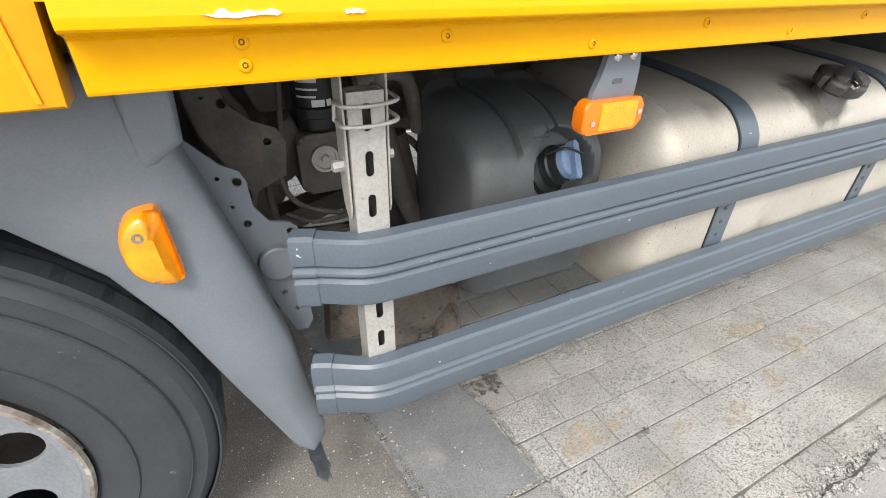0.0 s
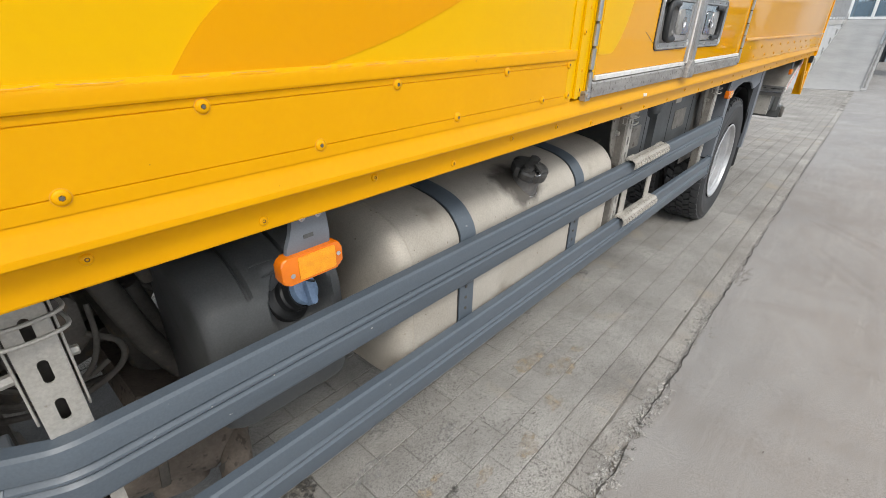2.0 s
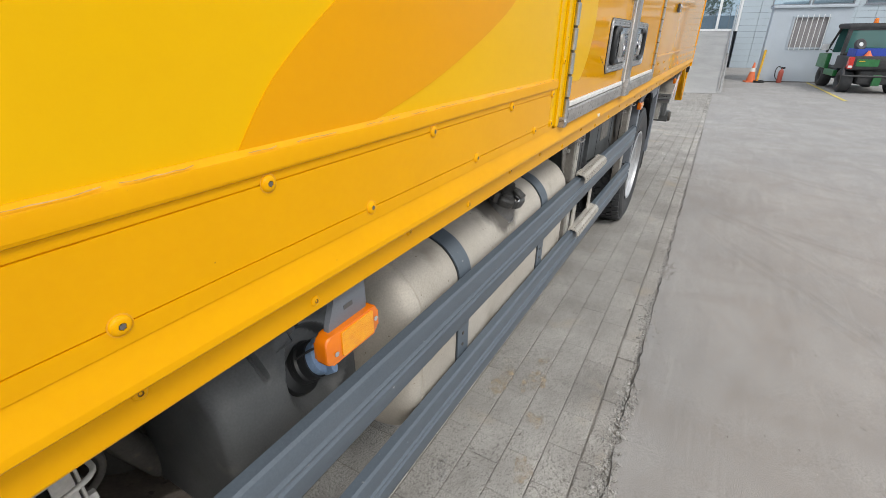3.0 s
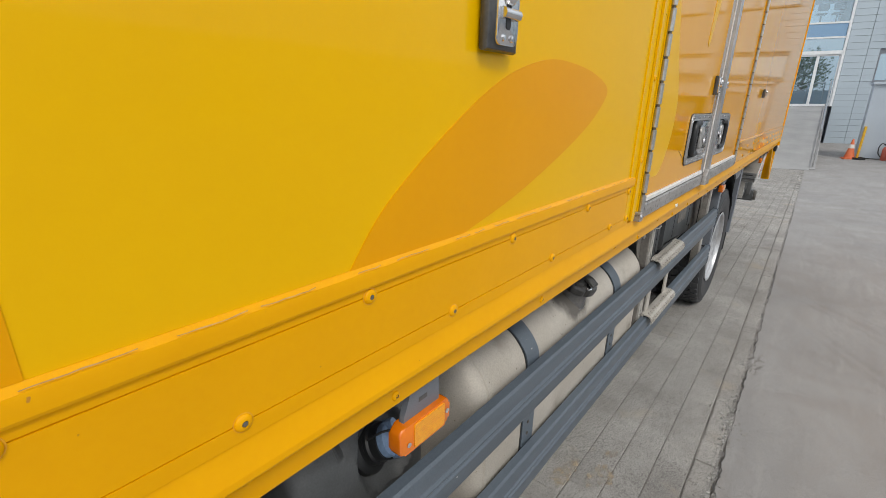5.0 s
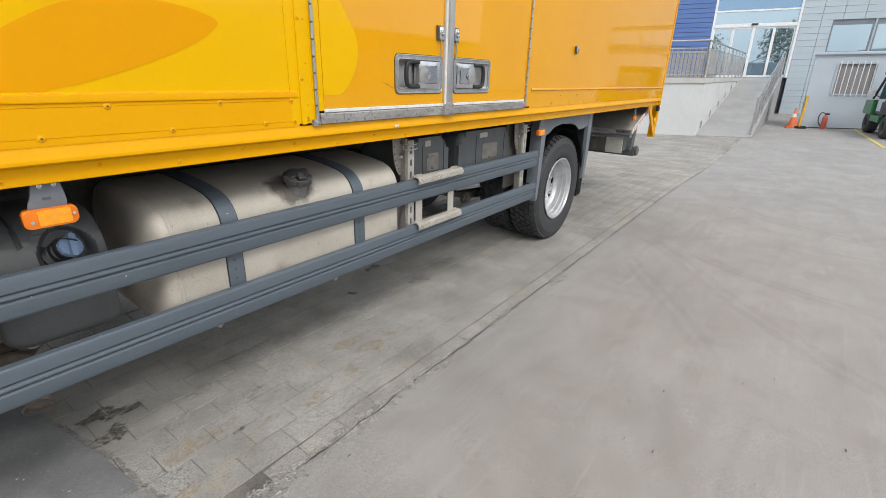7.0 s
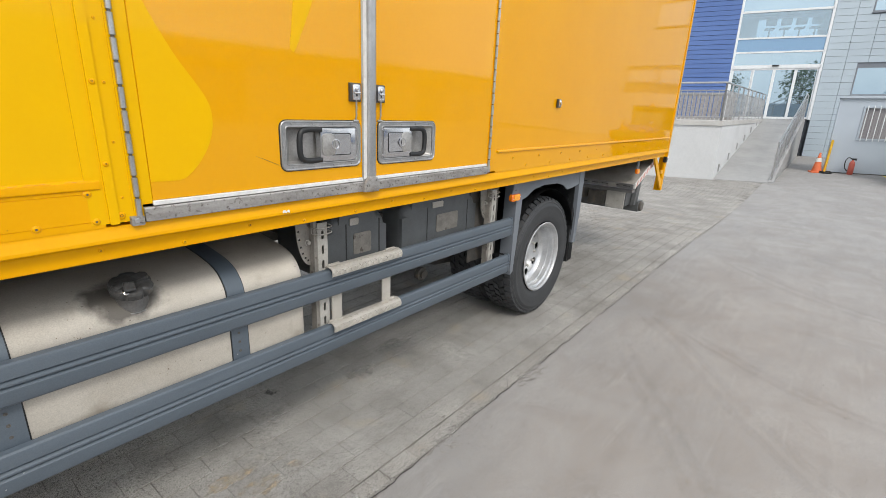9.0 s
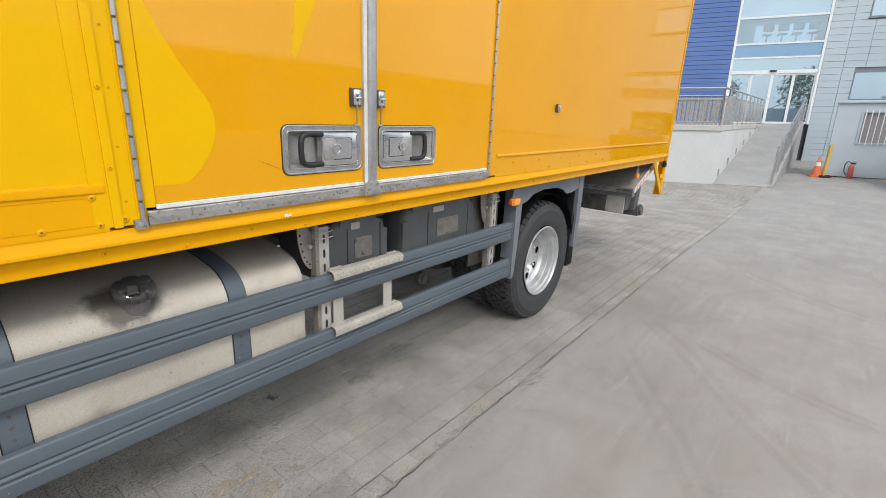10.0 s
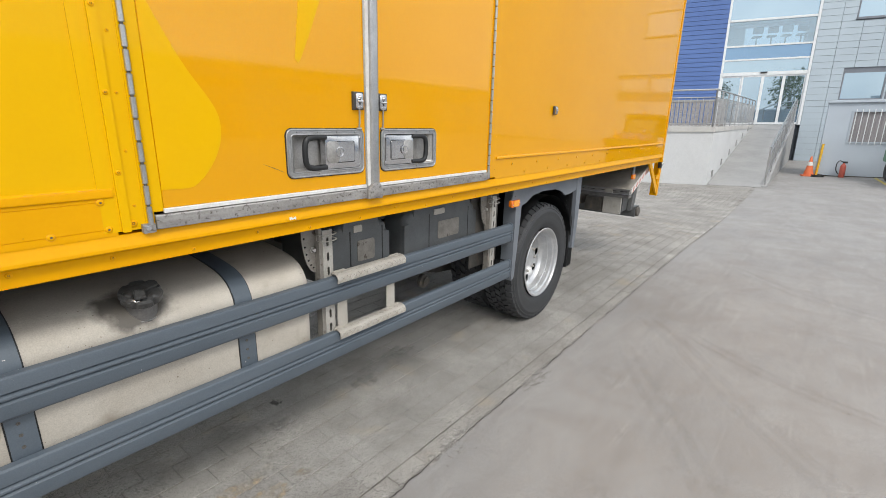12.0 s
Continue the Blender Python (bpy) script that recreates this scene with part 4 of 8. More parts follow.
screw_a = part("screw", screw(0.0098, 0.0046), SKIRT, skirt, smooth=50)
screw_a.matrix_basis = pose(0.437, 0.001, 1.378)
halo = part("screw_ring", lathe([(0.0095, 0), (0.0110, 0.0), (0.0110, 0.0004), (0.0095, 0.0006)], (0, 0, 0), (0, -1, 0), 20), TRIMY, skirt, "worn ring round the screw")
halo.matrix_basis = pose(0.437, 0.001, 1.378)
star = [((0.0036 if i % 2 else 0.0022) * math.cos(math.pi * i / 6), (0.0036 if i % 2 else 0.0022) * math.sin(math.pi * i / 6)) for i in range(12)]
socket = part("screw_socket", prism(star, "y", -0.0047, -0.0030), CHASSIS, skirt, "dark star socket")
socket.matrix_basis = pose(0.437, 0.001, 1.378)
for x, z in [(0.093, 1.378), (0.781, 1.378), (1.125, 1.378), (1.420, 1.378), (-0.079, 1.298), (0.265, 1.298), (0.609, 1.298), (0.953, 1.298), (1.297, 1.298), (1.430, 1.298)]:
    like(screw_a, "screw", skirt, pose(x, 0.001, z, 0, x * 700 % 360, 0))
    like(halo, "screw_ring", skirt, pose(x, 0.001, z))
    like(socket, "screw_socket", skirt, pose(x, 0.001, z, 0, x * 700 % 360, 0))
rivet_a = part("rivet", lathe([(0.0095, -0.001), (0.0095, 0.0012), (0.0075, 0.0030), (0.0038, 0.0040), (0.0036, 0.0022), (0.0022, 0.0022), (0.0020, 0.0030), (0, 0.0030)], (0, 0, 0), (0, -1, 0.08), 18), SKIRT, skirt, smooth=50)
rivet_a.data.materials.append(RIVETD)
for f_ in rivet_a.data.polygons:                    # darker brown in the recess of each head
    if 0.0019 < math.hypot(f_.center.x, f_.center.z) < 0.0040:
        f_.material_index = 1
rivet_a.matrix_basis = pose(0.039, 0.0212, 1.2145) @ Matrix.Scale(0.82, 4)
for x, z in [(0.0385, 1.1925), *[(0.270 + 0.2325 * i, 1.2105 if i % 2 == 0 else 1.191) for i in range(5)]]:
    like(rivet_a, "rivet", skirt, pose(x, 0.0212, z) @ Matrix.Scale(0.82, 4))
for x0, n in ((1.4325, 4), (2.402, 6), (3.822, 4), (4.8, 12)):
    for i in range(n):
        like(rivet_a, "rivet", skirt_b, pose(x0 + 0.2325 * i, 0.0212, 1.207 if (i + (x0 < 2.2)) % 2 else 1.188) @ Matrix.Scale(0.75, 4))
for i in range(11):
    like(rivet_a, "rivet", rear_trim, pose(3.71 + 0.352 * i, 0.0008, 1.3595) @ Matrix.Scale(1.05, 4))
    like(rivet_a, "rivet", rear_trim, pose(3.885 + 0.352 * i, 0.0008, 1.303) @ Matrix.Scale(1.05, 4))

# chipped white filler on the bead, and small white flecks
def fleck(x0, x1, z0, z1, y, seed):
    r = random.Random(seed)
    n = 14
    up = [(x0 + (x1 - x0) * i / n, z1 - (z1 - z0) * (0.1 + 0.5 * r.random() if 0 < i < n else 0.55)) for i in range(n + 1)]
    lo = [(x0 + (x1 - x0) * i / n, z0 + (z1 - z0) * (0.05 + 0.3 * r.random() if 0 < i < n else 0.40)) for i in range(n, -1, -1)]
    return prism(up + lo, "y", y - 0.0012, y + 0.006, 0.0004, 1)


part("white_filler", fleck(0.008, 0.078, 1.2385, 1.2485, -0.0088, 2), WHITEP, skirt, "flaked white filler")
part("white_filler", fleck(0.139, 0.161, 1.2395, 1.2465, -0.0088, 3), WHITEP, skirt, "flaked white filler")
part("white_filler", fleck(2.018, 2.048, 1.236, 1.252, -0.0088, 4), WHITEP, skirt_b, "flaked white filler")

# film graphics on the panel
def film(name, pts, material, y=0.0028, n=10):
    c = [(p.x, p.y) for p in curve([(a, b, 0) for a, b in pts], n)]
    return part(name, prism(c, "y", y, y + 0.003), material, truck, "printed film shape")


film("leaf_graphic", [(0.409, 1.4175), (0.47, 1.487), (0.588, 1.571), (0.70, 1.634), (0.80, 1.668), (0.895, 1.682), (1.02, 1.676), (1.11, 1.660), (1.155, 1.640), (1.14, 1.612), (1.07, 1.566), (0.945, 1.512), (0.78, 1.455), (0.63, 1.4175)], FILM)
part("front_graphic", prism([(BX0 + 0.002, 1.4182), (0.121, 1.4182), (0.119, 1.51), (0.113, 1.62), (0.10, 1.74), (0.06, 1.95), (0.0, 2.15), (BX0 + 0.002, 2.4)], "y", 0.0028, 0.006), FILM, truck, "printed film shape")

# sticker with unreadable bars
stk = part("sticker", block(-0.143, 0.0445, 0.0005, 0.002, 1.4205, 1.4805), STICKW, truck, "pale blue-white printed sticker")
for name, x0, x1, z0, z1, m_ in (("print_bar", -0.11, 0.004, 1.4585, 1.4715, INKB), ("print_bar", 0.008, 0.03, 1.4665, 1.4715, INKB), ("print_bar", 0.014, 0.024, 1.447, 1.4662, INKB), ("print_bar", -0.12, 0.008, 1.4478, 1.4545, INKT),
                             ("print_bar", -0.06, 0.036, 1.4355, 1.4405, INKB), ("print_bar", -0.06, 0.0345, 1.4255, 1.4305, INKB)):
    part(name, block(x0, x1, -0.0003, 0.0008, z0, z1), m_, stk)

# door frame post in front of the doors
part("door_post", block(1.418, 1.5315, 0.0005, 0.05, 1.287, TOP - 0.05), YELLOW, truck)
post_strip = part("post_strip", prism(rounded(1.462, 1.486, 1.284, TOP - 0.08, 0.004), "y", -0.006, 0.0), YELLOW, truck)
for i in range(12):
    like(rivet_a, "rivet", post_strip, pose(1.503, 0.0005, 1.36 + 0.16 * i) @ Matrix.Scale(0.5, 4))
    like(rivet_a, "rivet", post_strip, pose(1.474, -0.006, 1.46 + 0.22 * i) @ Matrix.Scale(0.8, 4))
like(rivet_a, "rivet", post_strip, pose(1.493, 0.0005, 1.307) @ Matrix.Scale(1.2, 4))

# side doors
def hinge(x, z0, z1, parent, facing=-0.009):
    pin = part("hinge", lathe([(0.0048, 0), (0.0048, z1 - z0)], (x, facing, z0), (0, 0, 1), 10), CHASSIS, parent, "stainless piano hinge", smooth=50)
    n = int((z1 - z0) / 0.062)
    for i in range(n):
        z = z0 + (i + 0.5) * (z1 - z0) / n
        if i == 0:
            kn = part("knuckle", lathe([(0.0050, -0.0285), (0.0082, -0.0275), (0.0082, 0.0275), (0.0050, 0.0285)], (0, 0, 0), (0, 0, 1), 10), STAINL, pin, smooth=50)
            kn.matrix_basis = pose(x, facing, z)
        else:
            like(kn, "knuckle", pin, pose(x, facing, z))
    part("hinge_leaf", block(x - 0.012, x + 0.014, facing + 0.006, facing + 0.009, z0, z1), YELLOW if x < 2 else ORANGE, pin)
    return pin


def paddle(x0, x1, z0, z1, flip, parent):
    """Recessed paddle lock: screwed frame, dished pan, black pull bow and a broad polished paddle with a key cup."""
    w, h, zc = x1 - x0, z1 - z0, (z0 + z1) / 2

    def across(*fr):
        xs = sorted(x1 - f * w if flip else x0 + f * w for f in fr)
        return xs if len(xs) > 1 else xs[0]

    f = part("lock_frame", plate(rounded(x0, x1, z0, z1, 0.028), [rounded(x0 + 0.022, x1 - 0.022, z0 + 0.022, z1 - 0.022, 0.014)], "y", -0.0065, 0.001), STAINL, parent, "bright recessed lock frame")
    # black ring standing in for the shadow seam round the lock frame
    part("lock_shadow_rim", plate(rounded(x0 - 0.003, x1 + 0.003, z0 - 0.003, z1 + 0.003, 0.030), [rounded(x0 + 0.006, x1 - 0.006, z0 + 0.006, z1 - 0.006, 0.022)], "y", -0.0045, -0.0015), BLACKP, f, "thin black rim painted as the frame's shadow")
    for inset, rr, rad in ((0.0035, 0.0038, 0.025), (0.0215, 0.0032, 0.014)):
        part("frame_lip", pipe([(x, -0.0065, z) for x, z in rounded(x0 + inset, x1 - inset, z0 + inset, z1 - inset, rad)], rr, 8, closed=True), STAINL, f, "polished rolled lip", smooth=60)
    bm = bmesh.new()
    a, b = across(0.14, 0.97)
    o, i_ = rounded(x0 + 0.022, x1 - 0.022, z0 + 0.022, z1 - 0.022, 0.010), rounded(max(a, x0 + 0.034), min(b, x1 - 0.034), z0 + 0.032, z1 - 0.032, 0.010)
    v0, v1 = [bm.verts.new((x, -0.001, z)) for x, z in o], [bm.verts.new((x, 0.032, z)) for x, z in i_]
    for k in range(len(v0)):
        bm.faces.new((v0[k], v0[(k + 1) % len(v0)], v1[(k + 1) % len(v1)], v1[k]))
    bm.faces.new(v1)
    part("lock_pan", bm, LOCKPAN, f, "dull dished steel pan", smooth=40)
    a, b = across(0.455, 0.925)
    part("paddle_body", prism(rounded(a, b, zc - h * 0.355, zc + h * 0.355, 0.006), "y", -0.010, 0.022, 0.005, 2), CHROME, f, "polished paddle body", smooth=35)
    a, b = across(0.60, 0.845)
    part("paddle_plate", prism(rounded(a, b, zc - h * 0.215, zc + h * 0.215, 0.006), "y", -0.013, -0.008, 0.0015, 1), CHROME, f, "polished paddle plate", smooth=35)
    part("plate_groove", pipe([(x, -0.0102, z) for x, z in rounded(a - 0.002, b + 0.002, zc - h * 0.23, zc + h * 0.23, 0.007)], 0.0016, 6, closed=True), BLACKP, f, "dark groove")
    a, b = across(0.470, 0.635)
    part("thumb_cup", prism(rounded(a, b, zc - h * 0.235, zc + h * 0.235, 0.018), "y", -0.016, -0.004, 0.004, 2), LOCKPAN, f, "dull thumb cup", smooth=40)
    part("cup_ring", lathe([(0.020, 0), (0.0215, 0.003), (0.0185, 0.0035), (0.0170, -0.001), (0, -0.001)], (across(0.635), -0.0155, zc), (0, -1, 0), 20), CHROME, f, smooth=40)
    part("keyhole", prism(rounded(across(0.635) - 0.002, across(0.635) + 0.002, zc - 0.009, zc + 0.009, 0.0015), "y", -0.0158, -0.013), BLACKP, f, "dark key slot")
    a, b = across(0.885, 0.965)
    part("pivot_strip", block(a, b, -0.004, 0.012, zc - h * 0.375, zc + h * 0.375, 0.002, 1), LOCKPAN, f)
    for sg in (-1, 1):
        part("pivot_pin", lathe([(0.006, 0), (0.006, 0.004), (0.004, 0.006), (0, 0.006)], (across(0.935), -0.004, zc + sg * h * 0.30), (0, -1, 0), 10), CHROME, f, smooth=40)
    e, c = across(0.215), across(0.47)
    k = (c - e) * 0.28
    part("pull_bow", pipe(curve([(c, -0.004, zc + h * 0.315), (e + k, -0.007, zc + h * 0.315), (e, -0.008, zc + h * 0.20), (e, -0.008, zc - h * 0.20), (e + k, -0.007, zc - h * 0.315), (c, -0.004, zc - h * 0.315)], 6), 0.0115, 10), BLACKP, f, "black pull bow", smooth=60)
    for k in range(10):
        fx, fz = ((x0 + 0.05 + (w - 0.10) * (k % 4) / 3, z0 + 0.0115 if k < 4 else z1 - 0.0115) if k < 8 else (x0 + 0.011 if k == 8 else x1 - 0.011, zc))
        part("frame_screw", lathe([(0.0050, 0), (0.0044, 0.0026), (0.0015, 0.0034), (0, 0.0030)], (fx, -0.0065, fz), (0, -1, 0), 8), STAINL, f, smooth=40)
    return f


def latch(x, z, parent, rod=True, k=1.0):
    """Small turn latch on a black base, with a rod hanging down."""
    b = part("latch_base", prism([(x - 0.030 * k, z - 0.037 * k), (x + 0.030 * k, z - 0.037 * k), (x + 0.030 * k, z + 0.037 * k), (x - 0.030 * k, z + 0.037 * k)], "y", -0.016, 0.002, 0.008, 2), WEBP, parent, "dark steel latch base", smooth=30)
    part("latch_body", prism(rounded(x - 0.020 * k, x + 0.020 * k, z - 0.031 * k, z + 0.031 * k, 0.008 * k), "y", -0.021, -0.014, 0.002), CHROME, b, smooth=40)
    part("latch_bolt", pipe([(x - 0.015 * k, -0.024, z - 0.002), (x + 0.015 * k, -0.024, z - 0.002)], 0.0055 * k, 8), CHROME, b, smooth=60)
    part("latch_knob", lathe([(0.008 * k, 0), (0.009 * k, 0.004), (0.006 * k, 0.009), (0, 0.010)], (x, -0.020, z + 0.014 * k), (0, -1, 0), 12), CHROME, b, smooth=60)
    part("latch_slot", prism(rounded(x - 0.004 * k, x + 0.004 * k, z - 0.016 * k, z + 0.010 * k, 0.0035 * k), "y", -0.0222, -0.0205), BLACKP, b)
    for sg in (1, -1):
        part("latch_screw", lathe([(0.004 * k, 0), (0.003 * k, 0.003), (0, 0.0035)], (x - 0.008 * k * sg, -0.0205, z - 0.024 * k), (0, -1, 0), 8), CHROME, b)
    if rod:
        part("latch_rod", pipe([(x, -0.018, z - 0.005), (x, -0.017, z - 0.09), (x, -0.012, z - 0.112)], 0.0035, 8), STAINL, b, smooth=60)
        part("rod_end", pipe([(x - 0.013, -0.012, z - 0.113), (x + 0.013, -0.012, z - 0.113)], 0.0045, 8), STAINL, b, smooth=60)
    return b


DZ0 = 1.3425
def door_skin(x0, x1, l0, l1, h1):
    """A door leaf with the opening for its lock."""
    return plate([(x0, DZ0), (x1, DZ0), (x1, TOP - 0.1), (x0, TOP - 0.1)], [rounded(l0 + 0.018, l1 - 0.018, 1.411, h1 - 0.018, 0.01)], "y", -0.002, 0.035)


door_a = part("side_door", door_skin(1.582, 2.422, 2.027, 2.411, 1.583), ORANGE, truck, "closed orange-yellow side door with a yellow printed curve")
door_b = part("side_door", door_skin(2.489, 3.391, 2.514, 2.907, 1.585), ORANGE, truck, "closed orange-yellow side door")
part("hinge_panel", block(1.5455, 1.5815, -0.0021, 0.04, DZ0 - 0.01, TOP - 0.1, 0.002, 1), YELLOW, truck)
dg = [(p.x, p.y) for p in curve([(1.5825, 1.399, 0), (1.668, 1.398, 0), (1.703, 1.417, 0), (1.737, 1.453, 0), (1.770, 1.508, 0), (1.787, 1.575, 0), (1.772, 1.652, 0), (1.686, 1.782, 0), (1.601, 1.95, 0), (1.584, 1.99, 0)], 8)]
part("door_graphic", prism(dg, "y", -0.0032, -0.001), YELLOW, door_a, "yellow printed curve")
part("door_graphic", prism([(2.088, 1.831), (2.103, 1.819), (2.115, 1.835), (2.166, 1.943), (2.209, 2.045), (2.327, 2.443), (2.177, 2.541), (2.117, 2.045)], "y", -0.0032, -0.001), YELLOW, door_a, "yellow printed wedge")
hinge(1.538, 1.294, TOP - 0.12, door_a)
hinge(3.414, 1.303, TOP - 0.12, door_b)
paddle(2.027, 2.411, 1.397, 1.583, False, door_a)
paddle(2.514, 2.907, 1.394, 1.583, True, door_b)
latch(2.381, 1.697, door_a)
latch(2.519, 1.697, door_b)
part("scratch", prism([(1.927, 1.459), (1.970, 1.443), (2.039, 1.412), (1.970, 1.441)], "y", -0.0026, -0.001), BLACKP, door_a, "thin dark scratch")
part("door_sill", prism([(-0.014, 1.281), (-0.015, 1.283), (-0.015, 1.320), (-0.012, 1.3245), (0.004, 1.3245), (0.004, 1.281)], "x", 1.552, 2.420), STRIPM, truck, "scuffed steel sill strip")
part("door_sill", prism([(-0.014, 1.281), (-0.015, 1.283), (-0.015, 1.320), (-0.012, 1.3245), (0.004, 1.3245), (0.004, 1.281)], "x", 2.489, 3.397), STRIPM, truck, "scuffed steel sill strip")
part("sill_lip", block(1.580, 2.421, -0.010, 0.002, 1.3265, 1.3415, 0.002, 1), WHITEM, truck, "white sealing lip")
part("sill_lip", block(2.488, 3.395, -0.010, 0.002, 1.3265, 1.3415, 0.002, 1), WHITEM, truck, "white sealing lip")
part("corner_block", prism(rounded(1.513, 1.548, 1.274, 1.302, 0.003), "y", -0.016, 0.003, 0.002), STRIPM, truck, "worn steel corner block")
part("corner_bolt", lathe([(0.0085, 0), (0.008, 0.003), (0.003, 0.004), (0, 0.003)], (1.527, -0.016, 1.289), (0, -1, 0), 14), CHROME, truck, smooth=40)
part("corner_block", prism(rounded(3.398, 3.424, 1.289, 1.327, 0.003), "y", -0.016, 0.003, 0.002), STRIPM, truck, "worn steel corner block")
mid = part("centre_bar", prism([(2.422, -0.004), (2.427, -0.011), (2.442, -0.012), (2.4425, -0.026), (2.451, -0.031), (2.474, -0.031), (2.484, -0.026), (2.487, 0.003), (2.422, 0.003)], "z", 1.287, TOP - 0.1), STAINL, truck, "bright centre closing bar", smooth=25)
part("closing_lip", block(2.4245, 2.4415, -0.0145, -0.011, 1.336, TOP - 0.1), WHITEM, mid, "white sealing lip")
part("bar_foot", prism([(2.413, 1.280), (2.497, 1.276), (2.504, 1.305), (2.487, 1.341), (2.448, 1.351), (2.419, 1.320)], "y", -0.033, -0.012, 0.003), STRIPM, mid, "worn welded bar foot", smooth=30)
part("hinge_panel", block(3.393, 3.4165, -0.001, 0.04, DZ0 - 0.01, TOP - 0.1), ORANGE, truck)
part("hinge_panel", block(1.532, 1.5452, 0.0015, 0.03, DZ0 - 0.04, TOP - 0.1), YELLOW, truck)
rear_post = part("rear_door_post", block(3.418, 3.506, 0.0005, 0.05, 1.289, TOP - 0.05), ORANGE, truck)
for i in range(10):
    like(rivet_a, "rivet", rear_post, pose(3.496, 0.0005, 1.34 + 0.2 * i) @ Matrix.Scale(0.45, 4))
latch(0.681, 1.724, truck, rod=False, k=1.35)
latch(4.270, 1.715, truck, rod=False, k=0.8)
corner = part("rear_corner", prism(rounded(BX1 - 0.045, BX1 + 0.004, 1.17, TOP, 0.004), "y", -0.003, 0.06), SKIRT, truck)
for i in range(14):
    like(rivet_a, "rivet", corner, pose(BX1 - 0.022, -0.003, 1.3 + 0.16 * i) @ Matrix.Scale(0.5, 4))

# cab behind the front wheel
cab = part("cab_side", prism([(-2.0, 1.126), (-0.62, 1.126), (-0.40, 1.156), (-0.1285, 1.156), (-0.1220, 1.25), (-0.114, 1.40), (-0.118, 2.9), (-1.9, 2.9)], "y", 0.058, 0.11, 0.003), CABY, truck, "orange-yellow cab side panel", smooth=35)
part("cab_crease", prism([(-0.152, 1.163), (-0.146, 1.163), (-0.156, 1.34), (-0.162, 1.34)], "y", 0.0545, 0.060, 0.001), CABY, cab)
part("cab_body", block(-2.0, -0.14, 0.11, WIDE - 0.1, 1.17, 2.9, 0.03), CABY, truck)
part("cab_gap_seal", block(-0.113, -0.100, 0.070, 0.5, 1.18, 2.6), BLACKP, truck, "dark rubber gap")


# ---- below the box: guards, tanks, wheels ----
def rail_ring(x, y, z0, z1, nx=0.0):
    """Section of a guard rail at x: front face with narrow grooves round its middle. nx leans the face inward."""
    h = z1 - z0
    face = [(0.030, 0), (0.008, 0), (0.002, 0.04), (0.0, 0.08), (0.0, 0.375), (0.0030, 0.395), (0.0100, 0.440), (0.0105, 0.466), (0.0, 0.480), (-0.0012, 0.500), (-0.0006, 0.532), (0.0025, 0.552), (0.0100, 0.598), (0.0105, 0.626), (0.0, 0.640), (0.0, 0.86), (0.003, 0.945), (0.009, 0.985), (0.030, 1.0)]
    return [Vector((x + dy * nx, y + dy, z0 + t * h)) for dy, t in face]


def guard_rail(z0, z1, xs, end, label):
    bm = sweep([rail_ring(x, y, z0 + dz, z1 + dz, nx) for x, y, dz, nx in xs])
    r = part("side_guard_rail", bm, RAILM, truck, label, smooth=28)
    a = xs[0]
    cap = sweep([[v + Vector((dx, 0, 0)) for v in rail_ring(a[0] + dx * 0.3, a[1] - 0.003 + (0.012 if dx < -0.02 else 0), z0 + a[2] - 0.004, z1 + a[2] + 0.004, a[3])] for dx in (-0.026, -0.022, 0.0, 0.002)])
    part("rail_end_cap", cap, RAILM, r, "moulded plastic end cap", smooth=30)
    b = xs[-1]
    part("rail_end_cap", sweep([[v + Vector((dx, 0, 0)) for v in rail_ring(b[0], b[1] - 0.003 + (0.010 if dx > 0.012 else 0), z0 - 0.004, z1 + 0.004)] for dx in (-0.004, 0.0, 0.010, 0.016)]), RAILM, r, "moulded plastic end cap", smooth=30)
    return r


RY = 0.078
BEND = [(p.x, p.y, 0.0, max(0.0, 0.5 * (0.21 - p.x) / 0.12)) for p in curve([(0.090, 0.122, 0), (0.115, 0.108, 0), (0.140, 0.0945, 0), (0.162, 0.0845, 0), (0.188, 0.0792, 0), (0.215, RY, 0)], 5)] + [(0.6, RY, 0, 0), (2.0, RY, 0, 0)]
guard_rail(0.779, 0.912, BEND + [(3.905, RY, 0, 0)], 3.905, "long grey side guard rail with ribbed face, bent in at its front end")
guard_rail(0.496, 0.634, BEND + [(3.905, RY, 0, 0)], 3.905, "long grey side guard rail with ribbed face, bent in at its front end")


def slotted_post(x, y, z0, z1, parent, w=0.052, first=0.0):
    """A folded channel with a row of upright slots in its face."""
    slots = []
    z = z1 - 0.036 - first
    while z > z0 + 0.03:
        slots.append(slot2(x, z, 0.0132, 0.041))
        z -= 0.0705
    p = part("guard_post", plate([(x - w / 2, z0), (x + w / 2, z0), (x + w / 2, z1), (x - w / 2, z1)], slots, "y", y, y + 0.003), GALV, parent, "pale slotted steel post")
    for sx in (-1, 1):
        part("post_flange", block(x + sx * w / 2 - (0.0015 if sx > 0 else 0.0015), x + sx * w / 2 + 0.0015, y + 0.001, y + 0.050, z0, z1), GALV, p)
    part("post_liner", block(x - w / 2 + 0.004, x + w / 2 - 0.004, y + 0.030, y + 0.034, z0, z1), CHASSIS, p)
    return p


